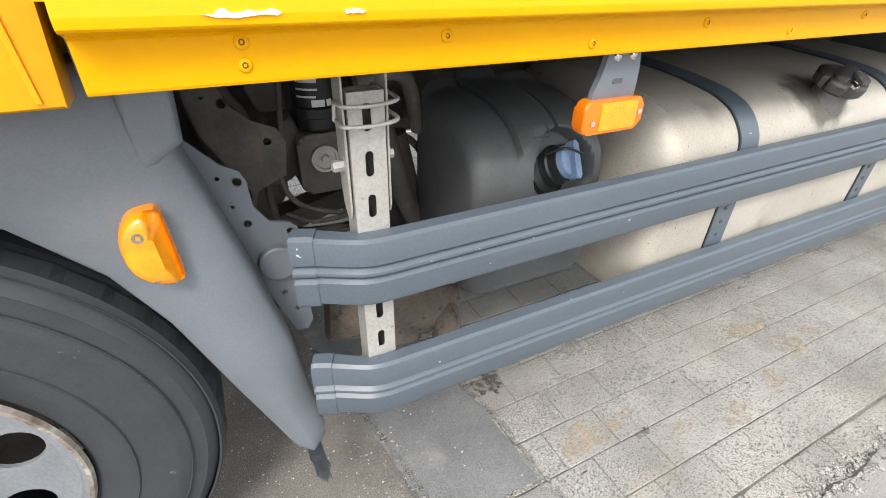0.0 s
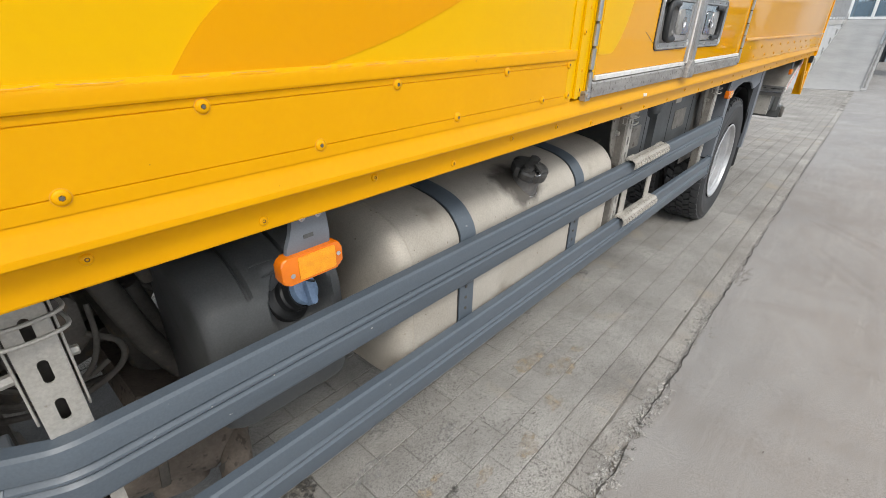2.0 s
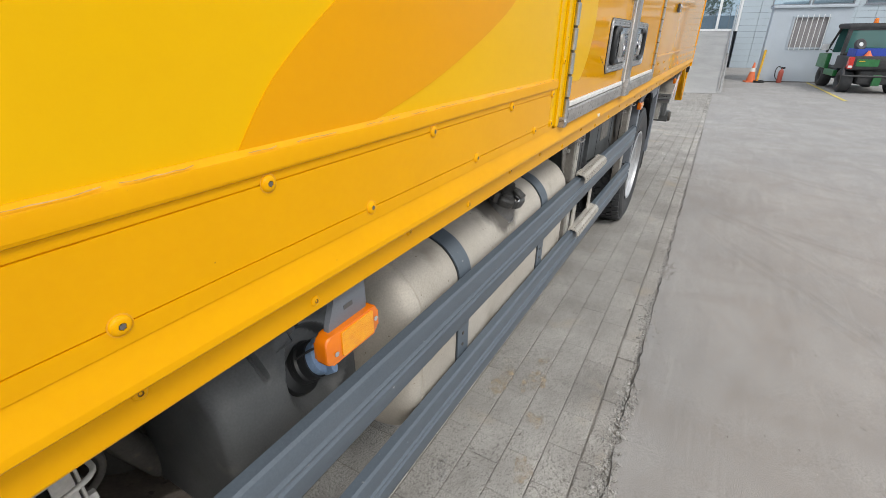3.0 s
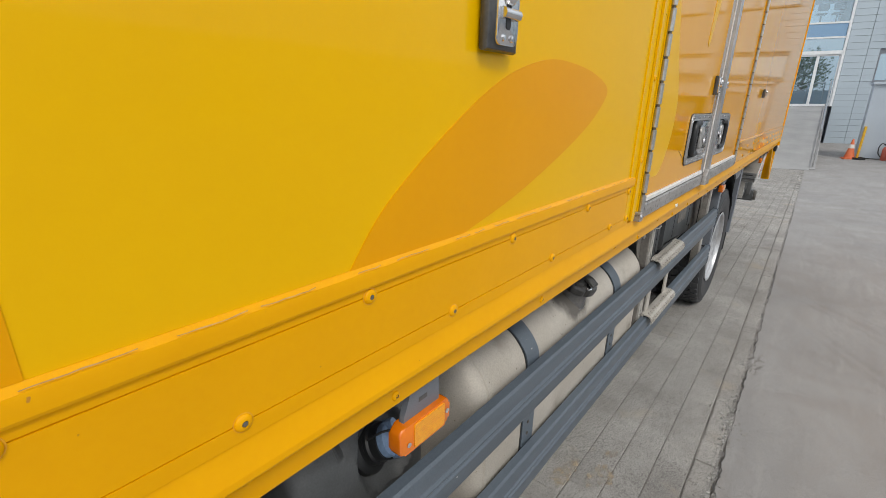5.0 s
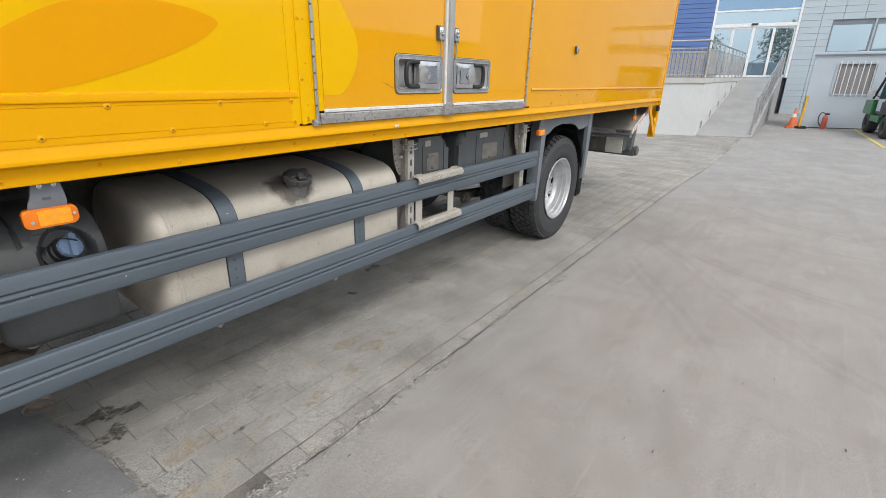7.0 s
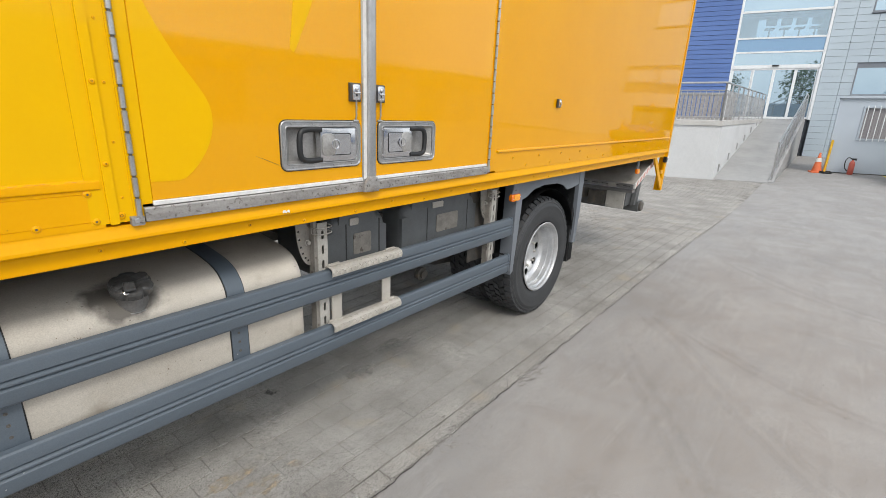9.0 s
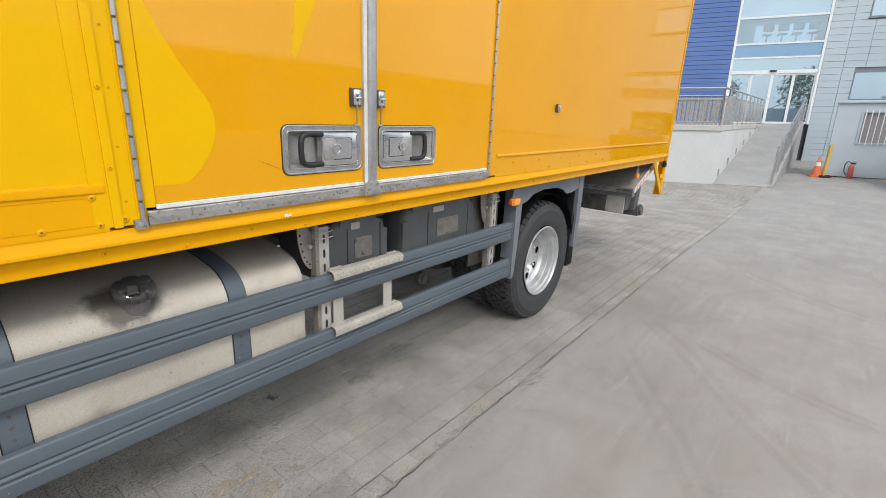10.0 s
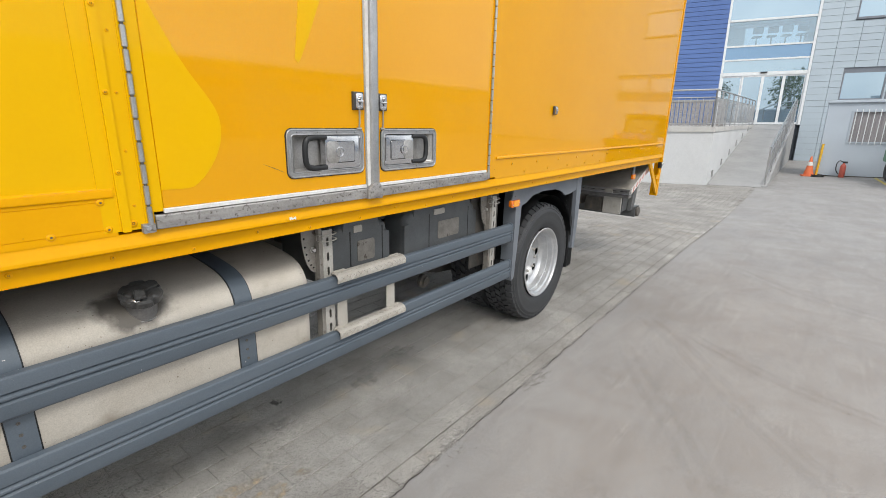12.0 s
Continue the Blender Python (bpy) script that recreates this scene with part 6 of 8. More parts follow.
    for k in range(8):
        a = 2 * math.pi * k / 8
        bolt(cx + 0.108 * math.cos(a), y + prof[-1][1] - 0.012, cz + 0.108 * math.sin(a), 0.012, r, 0.022, material=GALV)
    if not rear:
        for k in range(9):                 # worn raised marks on the sidewall
            a = radians(28 + 6.5 * k)
            m = Matrix.Translation((cx, y - 0.0062, cz)) @ Euler((0, -a, 0)).to_matrix().to_4x4()
            bar_ = part("raised_mark", prism([(0.380, -0.012), (0.425, -0.006), (0.425, 0.006), (0.380, -0.002)], "y", 0.0, 0.004), tyre_m, w)
            bar_.matrix_basis = m
        for rr in (0.362, 0.452):
            part("sidewall_rib", lathe([(rr - 0.0022, -(y - 0.004)), (rr, -(y - 0.0072)), (rr + 0.0022, -(y - 0.004))], (cx, 0, cz), (0, -1, 0), 80), tyre_m, w, smooth=60)
        part("rim_rust", lathe([(fl_r + 0.003, -(y + 0.006)), (fl_r - 0.001, -(y - 0.002)), (fl_r - 0.008, -(y - 0.0015))], (cx, 0, cz), (0, -1, 0), 64), RIMLIP, r, "rusty rim edge", smooth=35)
    return w


R_T = 0.468
wheel(4.530, 0.468, 0.118, 0.498, 0.275, True, 0.302)
wheel(4.530, 0.468, 0.455, 0.496, 0.275, True, 0.302)
wheel(-0.632, 0.519, 0.200, 0.510, 0.262, False, 0.292)
wheel(4.53, R_T, WIDE - 0.7, 0.496, 0.275, True, 0.302)
wheel(-0.632, 0.519, WIDE - 0.55, 0.510, 0.262, False, 0.292)
part("axle", pipe([(4.53, 0.6, R_T), (4.53, WIDE - 0.55, R_T)], 0.085, 14), CHASSIS, truck, smooth=50)
part("front_axle", block(-0.66, -0.55, 0.5, WIDE - 0.5, 0.36, 0.46, 0.02), CHASSIS, truck)


# ---- mudguards, chassis and what hangs on it ----
def shell(rows, material, name, label, parent=None, smooth=45, thick=0.0):
    """A skin through rows of points."""
    bm = bmesh.new()
    g = [[bm.verts.new(p) for p in row] for row in rows]
    for a, b in zip(g, g[1:]):
        for i in range(len(a) - 1):
            bm.faces.new((a[i], a[i + 1], b[i + 1], b[i]))
    if thick:
        bmesh.ops.solidify(bm, geom=bm.faces[:], thickness=thick)
    return part(name, bm, material, parent or truck, label, smooth=smooth)


# front mudguard: flat face round the wheel arch, turned back at its rear edge and rolled in at the arch
FY = 0.185
arch = [(-1.20, 0.72), (-1.02, 0.96), (-0.80, 1.035), (-0.55, 1.05), (-0.40, 1.03), (-0.262, 0.985), (-0.178, 0.886), (-0.124, 0.775), (-0.066, 0.60), (-0.024, 0.478), (0.008, 0.385), (0.018, 0.360), (0.036, 0.346)]
back = [(-1.45, 0.80), (-1.25, 1.15), (-0.85, 1.20), (-0.60, 1.20), (-0.40, 1.20), (-0.24, 1.19), (-0.040, 1.16), (-0.046, 1.068), (0.012, 0.84), (0.052, 0.66), (0.086, 0.385), (0.084, 0.352), (0.064, 0.334)]
rows_f = []
for (ax, az), (bx, bz) in zip(arch, back):
    row = []
    for t, dy in ((-0.10, 0.10), (-0.03, 0.03), (-0.008, 0.006), (0.02, 0.0), (0.25, -0.008), (0.42, -0.011), (0.55, -0.010), (0.68, -0.005), (0.80, 0.001), (0.92, 0.008), (0.98, 0.016), (1.0, 0.028), (1.0, 0.06)):
        row.append((ax + (bx - ax) * t, FY + dy, az + (bz - az) * t))
    rows_f.append(row)
fender = shell(rows_f, GREYP, "front_mudguard", "grey moulded plastic front mudguard")
part("mudguard_facet", prism([(-0.094, 1.19), (-0.026, 1.185), (-0.034, 1.068), (-0.086, 1.034), (-0.096, 1.046)], "y", FY - 0.008, FY + 0.04, 0.012, 3), GREYP, fender, "raised mounting facet", smooth=50)
LAMPO = curve([(-0.090, 0.993, 0), (-0.106, 0.993, 0), (-0.124, 0.987, 0), (-0.139, 0.968, 0), (-0.145, 0.942, 0), (-0.141, 0.905, 0), (-0.122, 0.880, 0), (-0.096, 0.871, 0), (-0.083, 0.873, 0), (-0.079, 0.882, 0), (-0.081, 0.930, 0), (-0.084, 0.985, 0)], 6)
lens = []
for k, y in ((1.0, FY + 0.010), (1.0, FY - 0.022), (0.985, FY - 0.030), (0.94, FY - 0.038), (0.84, FY - 0.044), (0.66, FY - 0.047), (0.40, FY - 0.048)):
    ring = []
    for p in LAMPO:
        x, z = -0.112 + (p.x + 0.112) * k, 0.932 + (p.y - 0.932) * k
        d = max(0.0, min(1.0, (x + 0.103 - 0.14 * (0.95 - z)) / 0.012))      # the rear part falls back behind a ridge
        ring.append(Vector((x, y + (0.017 * d * d * (3 - 2 * d) if y < FY - 0.03 else 0.0), z)))
    lens.append(ring)
side_lamp = part("side_lamp", sweep(lens), AMBERL, fender, "milky orange wrap-round side lamp", smooth=38)
part("lamp_screw", lathe([(0.0075, 0), (0.0075, 0.0015), (0.004, 0.0015), (0.003, 0), (0, 0)], (-0.117, FY - 0.0470, 0.962), (0, -1, 0), 14), DUSTG, side_lamp, "rusty lamp screw")
part("lamp_screw", lathe([(0.006, 0), (0.006, 0.0015), (0.003, 0.0015), (0, 0)], (-0.112, FY - 0.042, 0.886), (0, -0.7, -0.7), 14), DUSTG, side_lamp, "rusty lamp screw")
fender.matrix_basis = Matrix.Translation((-0.012, 0, 0))
# spray brush strip below the mudguard
br = bmesh.new()
rb = random.Random(8)
for k in range(170):
    x0, y0 = 0.054 + rb.uniform(-0.009, 0.009), FY + 0.02 + rb.uniform(-0.004, 0.012)
    pipe([(x0, y0, 0.345), (x0 + rb.uniform(-0.01, 0.01), y0 + rb.uniform(-0.01, 0.01), 0.28), (x0 + 0.012 + rb.uniform(-0.011, 0.011), y0 + rb.uniform(-0.02, 0.02), rb.uniform(0.17, 0.21))], 0.0008, 3, br)
part("spray_brush", br, BRUSHM, fender, "dark bristle spray strip")
part("brush_core", block(0.045, 0.062, FY + 0.022, FY + 0.03, 0.19, 0.36), BRUSHM, fender)

# drilled bracket behind the mudguard that carries the rails
holes = [ring2(0.011, 0.957, 0.008), ring2(-0.018, 0.968, 0.004, 8), ring2(-0.005, 0.912, 0.004, 8), ring2(0.013, 0.875, 0.0075), ring2(0.083, 0.844, 0.007), ring2(0.052, 0.707, 0.006), ring2(0.071, 0.66, 0.006)]
out = [(-0.060, 1.050), (-0.044, 1.031), (-0.010, 0.992), (0.018, 0.976), (0.026, 0.955), (0.028, 0.907), (0.050, 0.872), (0.085, 0.862), (0.097, 0.850), (0.095, 0.70), (0.098, 0.62), (0.085, 0.598), (0.062, 0.600), (0.02, 0.72), (-0.03, 0.88), (-0.06, 0.97)]
bracket = part("rail_bracket", plate(out, holes, "y", 0.287, 0.293), GREYP, truck, "grey drilled steel bracket plate")
part("bracket_boss", lathe([(0.036, -0.02), (0.036, 0.012), (0.033, 0.015), (0, 0.015)], (0.050, 0.285, 0.785), (0, -1, 0), 28), GREYP, bracket, smooth=40)
out2 = [(-0.06 + dx * 1.0, z) for dx, z in ((0.0, 1.17), (0.03, 1.10), (0.075, 1.085), (0.09, 1.05), (0.12, 1.02), (0.165, 1.0), (0.18, 0.97), (0.17, 0.90), (0.10, 0.87), (0.03, 1.0))]
part("rail_bracket", plate(out2, [ring2(0.018, 1.055, 0.009), ring2(-0.012, 1.07, 0.004, 8), ring2(0.085, 0.975, 0.008)], "y", 0.42, 0.426), CHASSIS, truck, "dark drilled steel bracket plate")
part("bracket_arm", block(0.096, 0.118, 0.155, 0.287, 0.80, 0.835, 0.004), GREYP, bracket)

# chassis beams and cross members
for y in (0.83, WIDE - 0.90):
    part("chassis_beam", prism([(y, 0.86), (y + 0.07, 0.86), (y + 0.07, 0.87), (y + 0.01, 0.87), (y + 0.01, 1.10), (y + 0.07, 1.10), (y + 0.07, 1.11), (y, 1.11)], "x", -1.6, 7.0), CHASSIS, truck)
for x in (0.30, 1.1, 2.0, 2.84, 3.64, 5.3, 6.4):
    part("cross_member", block(x, x + 0.06, 0.30, WIDE - 0.3, 1.12, 1.18, 0.004), CHASSIS, truck)
for x in (2.45,):
    part("outrigger", block(x, x + 0.05, 0.20, 0.84, 0.92, 0.99, 0.004), CHASSIS, truck)
# engine and gearbox bulk far inside
eng = part("gearbox", prism(rounded(-1.2, 0.18, 0.52, 1.10, 0.08), "y", 0.98, 1.60, 0.05), CHASSIS, truck, "dark oily gearbox casing", smooth=40)
part("gearbox_tail", lathe([(0.0, 0.0), (0.20, 0.0), (0.21, 0.03), (0.17, 0.12), (0.12, 0.30), (0.09, 0.34), (0.0, 0.34)], (0.17, 1.28, 0.80), (1, 0, -0.05), 24), CHASSIS, eng, smooth=40)
part("propshaft", pipe([(0.45, 1.28, 0.785), (4.404, 1.28, 0.465)], 0.055, 14), CHASSIS, truck, "dark propeller shaft", smooth=60)
# added tank-shaped mass, hides the bright yard beyond the truck
part("far_block", prism(rounded(0.3, 1.9, 0.50, 1.08, 0.12), "y", 1.72, 2.34, 0.04), CHASSIS, truck, "dark tank-shaped mass added on the far side to block light", smooth=40)
# added dark panel that blocks light coming through from the far side
part("light_block_panel", block(-0.5, 0.10, 0.60, 0.64, 0.42, 1.12, 0.01), CHASSIS, truck)
part("spring_bracket", prism([(0.24, 1.12), (0.52, 1.12), (0.50, 0.72), (0.42, 0.60), (0.30, 0.62), (0.26, 0.80)], "y", 0.80, 0.84, 0.006), CHASSIS, truck)
part("leaf_spring", prism([(-0.9, 0.46), (-0.6, 0.42), (-0.2, 0.50), (0.36, 0.66), (0.36, 0.72), (-0.2, 0.57), (-0.6, 0.50), (-0.9, 0.52)], "y", 0.72, 0.80, 0.004), CHASSIS, truck, "rusty leaf spring")
# oil filter canister with a printed band
can = part("filter_canister", lathe([(0.0, 0.0), (0.040, 0.0), (0.047, 0.008), (0.047, 0.030), (0.052, 0.034), (0.052, 0.052), (0.048, 0.056), (0.048, 0.19), (0.0, 0.19)], (0.205, 0.50, 0.965), (0, 0, 1), 28), BLACKP, truck, "black filter canister with a white printed band", smooth=40)
for k, (z0, z1, a0, a1) in enumerate(((1.07, 1.078, -150, -95), (1.055, 1.059, -150, -95), (1.04, 1.044, -150, -100), (1.022, 1.036, -112, -80), (1.022, 1.036, -75, -62))):
    bm = bmesh.new()
    lo = [bm.verts.new((0.205 + 0.0486 * math.cos(radians(a0 + (a1 - a0) * i / 8)), 0.50 + 0.0486 * math.sin(radians(a0 + (a1 - a0) * i / 8)), z0)) for i in range(9)]
    hi = [bm.verts.new((0.205 + 0.0486 * math.cos(radians(a0 + (a1 - a0) * i / 8)), 0.50 + 0.0486 * math.sin(radians(a0 + (a1 - a0) * i / 8)), z1)) for i in range(9)]
    for i in range(8):
        bm.faces.new((lo[i], lo[i + 1], hi[i + 1], hi[i]))
    part("print_bar", bm, WHITEM, can, "unreadable white print")
valve = part("air_valve", prism(rounded(0.145, 0.285, 0.83, 0.965, 0.02), "y", 0.455, 0.56, 0.012), CHASSIS, truck, "dark cast air valve block", smooth=40)
part("valve_cap", lathe([(0.030, 0), (0.030, 0.012), (0.024, 0.012), (0.023, 0.006), (0.009, 0.006), (0.008, 0.016), (0, 0.016)], (0.200, 0.455, 0.912), (0, -1, 0), 24), GALV, valve, smooth=40)
for pts, r in (([(0.14, 0.50, 1.12), (0.12, 0.46, 1.0), (0.10, 0.45, 0.90), (0.13, 0.44, 0.82), (0.24, 0.43, 0.78), (0.30, 0.43, 0.80)], 0.006), ([(0.30, 0.46, 0.93), (0.29, 0.43, 0.85), (0.25, 0.42, 0.79), (0.16, 0.42, 0.78), (0.10, 0.44, 0.80)], 0.006),
               ([(0.28, 0.45, 0.87), (0.33, 0.43, 0.83), (0.31, 0.43, 0.77), (0.20, 0.44, 0.73), (0.08, 0.46, 0.75)], 0.007), ([(0.12, 0.6, 1.12), (0.11, 0.57, 0.95), (0.08, 0.55, 0.80), (0.12, 0.55, 0.70), (0.3, 0.55, 0.68)], 0.008),
               ([(0.25, 0.35, 1.09), (0.33, 0.36, 1.10), (0.38, 0.40, 1.06), (0.42, 0.45, 0.95)], 0.016), ([(-0.02, 0.5, 1.12), (0.05, 0.47, 1.02), (0.06, 0.46, 0.92), (0.03, 0.46, 0.82)], 0.012)):
    part("hose", pipe(curve(pts, 8), r, 10), CHASSIS, truck, "black rubber hose", smooth=60)
part("air_pipe", pipe(curve([(0.33, 0.5, 0.93), (0.416, 0.5, 0.912), (0.464, 0.5, 0.846), (0.492, 0.5, 0.77), (0.50, 0.5, 0.70)], 8), 0.009, 10), CHASSIS, truck, "dark steel air pipe", smooth=60)
part("suspension_arm", pipe([(0.385, 0.5, 0.93), (0.414, 0.5, 0.81), (0.465, 0.5, 0.65)], [0.026, 0.024, 0.024], 14), CHASSIS, truck, "dark suspension arm", smooth=60)
part("brake_chamber", lathe([(0.0, 0.0), (0.06, 0.0), (0.075, 0.02), (0.075, 0.07), (0.085, 0.075), (0.085, 0.09), (0.07, 0.10), (0.06, 0.14), (0.0, 0.14)], (0.40, 0.66, 0.94), (0.2, -0.3, 0.93), 24), CHASSIS, truck, "dark brake chamber", smooth=40)
part("torque_arm", pipe([(0.30, 0.46, 1.10), (0.38, 0.46, 0.80), (0.44, 0.48, 0.66)], 0.028, 10), CHASSIS, truck, smooth=60)
# added pipe that closes the bright gap between front post and additive tank
part("gap_block_pipe", pipe([(0.345, 0.62, 1.14), (0.355, 0.60, 0.90), (0.40, 0.58, 0.62)], [0.045, 0.04, 0.04], 12), CHASSIS, truck, smooth=60)
part("strut_plate", prism([(0.04, 1.15), (0.10, 1.15), (0.16, 0.98), (0.12, 0.95), (0.08, 1.02)], "y", 0.52, 0.545, 0.004), CHASSIS, truck)
part("dust_bellows", lathe([(0.055, 0), (0.07, 0.02), (0.07, 0.12), (0.05, 0.15), (0, 0.15)], (0.10, 0.56, 0.86), (0, -0.3, 1), 20), CHASSIS, truck, smooth=40)
part("splash_guard", prism([(-0.12, 0.40), (0.01, 0.30), (0.045, 0.36), (0.04, 0.62), (0.0, 0.85), (-0.08, 1.12), (-0.20, 1.12)], "y", 0.50, 0.506), BLACKP, truck, "black splash guard behind the wheel")
part("cable_tray", prism([(0.30, 0.62), (0.46, 0.56), (0.48, 0.60), (0.32, 0.68)], "y", 0.42, 0.80, 0.004), RUST, truck, "rusty cross plate")
# exhaust silencer and tail pipe
ex = part("exhaust", lathe([(0.0, 0.0), (0.085, 0.0), (0.098, 0.012), (0.098, 0.30), (0.06, 0.36), (0.045, 0.40)], (0.17, 0.56, 0.42), (0.94, -0.20, -0.10), 28), RUST, truck, "brown rusty exhaust pipe", smooth=45)
part("tail_pipe", pipe(curve([(0.52, 0.49, 0.385), (0.50, 0.42, 0.36), (0.47, 0.36, 0.32)], 6), 0.042, 16), RUST, ex, smooth=60)
part("tail_pipe_mouth", lathe([(0.043, 0), (0.046, 0.01), (0.039, 0.012), (0.037, -0.05), (0, -0.05)], (0.468, 0.355, 0.316), (-0.15, -0.7, -0.45), 22), CHASSIS, ex, smooth=40)
part("exhaust_clamp", lathe([(0.10, 0.0), (0.103, 0.002), (0.103, 0.022), (0.10, 0.024)], (0.33, 0.526, 0.404), (0.94, -0.20, -0.10), 28), CHASSIS, ex, smooth=40)

part("exhaust_elbow", pipe(curve([(0.60, 0.74, 0.46), (0.50, 0.62, 0.46), (0.42, 0.54, 0.42), (0.37, 0.50, 0.36), (0.36, 0.47, 0.30)], 8), 0.072, 18), RUST, ex, smooth=60)

# battery and air boxes behind the middle post
def ribbed_box(x0, x1, y0, z0, z1, name, label):
    b = part(name, prism(rounded(x0, x1, z0, z1, (0.03, 0.03, 0.085, 0.085), 8), "y", y0, y0 + 0.42, 0.045, 5), BOXG, truck, label, smooth=35)
    for t in (0.30, 0.86):
        xx = x0 + (x1 - x0) * t
        part("box_groove", block(xx, xx + 0.006, y0 - 0.0015, y0 + 0.02, z0 + 0.045, z1 - 0.045), BLACKP, b)
    part("label_plate", prism(rounded(x0 + (x1 - x0) * 0.42, x0 + (x1 - x0) * 0.72, (z0 + z1) / 2 - 0.05, (z0 + z1) / 2 + 0.06, 0.012), "y", y0 - 0.003, y0 + 0.004, 0.001), DUSTG, b, "dusty label plate")
    part("lid_clip", prism(rounded(x0 + (x1 - x0) * 0.36, x0 + (x1 - x0) * 0.50, z1 - 0.055, z1 - 0.02, 0.004), "y", y0 - 0.006, y0 + 0.03, 0.002), STEP, b, "pale lid clip")
    return b


ribbed_box(2.36, 2.757, 0.190, 0.80, 1.125, "battery_box", "dark grey ribbed plastic box under the truck")
ribbed_box(2.885, 3.60, 0.195, 0.80, 1.125, "battery_box", "dark grey ribbed plastic box under the truck")
for k in range(5):
    part("stowage_slat", block(2.760, 2.960, 0.34 + 0.004 * k, 0.36 + 0.004 * k, 0.80 + 0.065 * k, 0.855 + 0.065 * k, 0.004), CHASSIS, truck)
part("underbody_shield", prism([(3.543, 0.627), (3.888, 0.623), (3.888, 1.148), (3.543, 1.149)], "y", 0.20, 0.204), CHASSIS, truck)
part("spring_hanger", lathe([(0.045, 0), (0.045, 0.03), (0.028, 0.035), (0.028, 0.05), (0, 0.05)], (3.272, 0.40, 0.567), (0, -1, 0), 20), CHASSIS, truck, smooth=40)
part("leaf_spring", prism([(3.475, 0.479), (3.992, 0.342), (4.510, 0.289), (5.128, 0.321), (5.623, 0.445), (5.623, 0.489), (5.128, 0.387), (4.510, 0.366), (3.992, 0.407), (3.475, 0.521)], "y", 0.85, 0.95, 0.004), CHASSIS, truck)

# rear mudguard with posts and flap
RM = part("rear_mudguard", prism([(3.969, 1.178), (5.171, 1.179), (5.171, 1.048), (5.079, 1.043), (4.945, 1.021), (4.848, 1.016), (4.764, 1.066), (4.643, 1.093), (4.404, 1.099), (4.239, 1.083), (4.144, 1.035), (4.074, 1.019), (3.969, 1.030)], "y", 0.105, 0.118, 0.003), GREYP, truck, "grey plastic rear mudguard panel")
part("mudguard_post", prism([(3.975, 1.178), (4.068, 1.178), (4.050, 0.933), (4.010, 0.471), (3.975, 0.450), (3.967, 0.514), (3.971, 0.880)], "y", 0.096, 0.20, 0.004), GREYP, RM)
part("mudguard_post", prism([(5.073, 1.192), (5.184, 1.192), (5.171, 0.761), (5.147, 0.486), (5.091, 0.487), (5.094, 0.762)], "y", 0.100, 0.19, 0.004), GREYP, RM)
arcp = [(4.53 + 0.58 * math.cos(radians(a)), R_T + 0.58 * math.sin(radians(a))) for a in range(5, 176, 9)]
shell([[(x, y, z) for x, z in arcp] for y in (0.12, 0.2, 0.5, 0.8)], BLACKP, "wheel_arch_liner", "black ribbed wheel arch liner", RM, thick=0.004)
fl = bmesh.new()
for k in range(9):
    prism([(5.094 + 0.007 * k - 0.0035, 0.13 + 0.0), (5.094 + 0.007 * k + 0.0035, 0.13), (5.094 + 0.007 * k, 0.12)], "z", 0.31, 1.0, bm=fl)
part("mud_flap", block(5.079, 5.155, 0.135, 0.76, 0.290, 1.038, 0.004), BLACKP, truck, "black spray flap behind the rear wheel")
part("flap_rib", fl, BLACKP, truck)
bz = bmesh.new()
for k in range(420):
    xx, zz = 5.075, rb.uniform(0.33, 1.02)
    yy = rb.uniform(0.15, 0.7)
    pipe([(xx, yy, zz), (xx - 0.012, yy + rb.uniform(-0.008, 0.008), zz - rb.uniform(0.0, 0.014))], 0.003, 3, bz)
tagged(part("bristle", bz, BLACKP, truck, "short dark bristles"), kind="stuff")

# tail lift folded under the rear
LY0, LY1 = 0.10, 2.38
lift = part("lift_platform", prism([(6.714, 0.838), (6.714, 0.879), (7.372, 1.146), (7.399, 1.106)], "y", LY0, LY1), STEP, truck, "folded aluminium tail lift platform")
for i in range(30):                       # ribbed deck
    y = LY0 + 0.03 + 0.077 * i
    part("deck_rib", prism([(6.727, 0.884), (6.727, 0.8862), (7.372, 1.1486), (7.372, 1.146)], "y", y, y + 0.006), STEP, lift)
part("lift_edge", block(6.681, 6.712, LY0, LY1, 0.857, 0.882, 0.003, 1), STAINL, lift)
part("lift_edge", block(6.687, 6.712, LY0 + 0.004, LY1, 0.820, 0.850, 0.003, 1), STAINL, lift)
part("lift_edge", block(6.701, 6.806, LY0 + 0.012, LY1, 0.772, 0.813, 0.003, 1), PANM, lift)
part("edge_lock", block(6.671, 6.682, 0.30, 0.40, 0.825, 0.877, 0.002, 1), GALV, lift)
for k in range(5):
    part("lift_slot", block(6.682, 6.689, 0.14 + 0.13 * k, 0.22 + 0.13 * k, 0.851, 0.856), BLACKP, lift)
end = part("lift_end", prism([(6.714, 0.825), (6.714, 0.891), (7.372, 1.158), (7.412, 1.094)], "y", LY0 - 0.012, LY0 - 0.001), WHITEM, lift, "white lift side edge with red stripes")
for k in range(6):
    t = 0.05 + 0.16 * k
    part("red_stripe", prism([(6.714 + 0.658 * t, 0.831 + 0.266 * t), (6.714 + 0.658 * (t + 0.07), 0.831 + 0.266 * (t + 0.07)), (6.714 + 0.658 * (t + 0.10), 0.884 + 0.266 * (t + 0.10)), (6.714 + 0.658 * (t + 0.03), 0.884 + 0.266 * (t + 0.03))], "y", LY0 - 0.0145, LY0 - 0.0118), FADEDR, end)
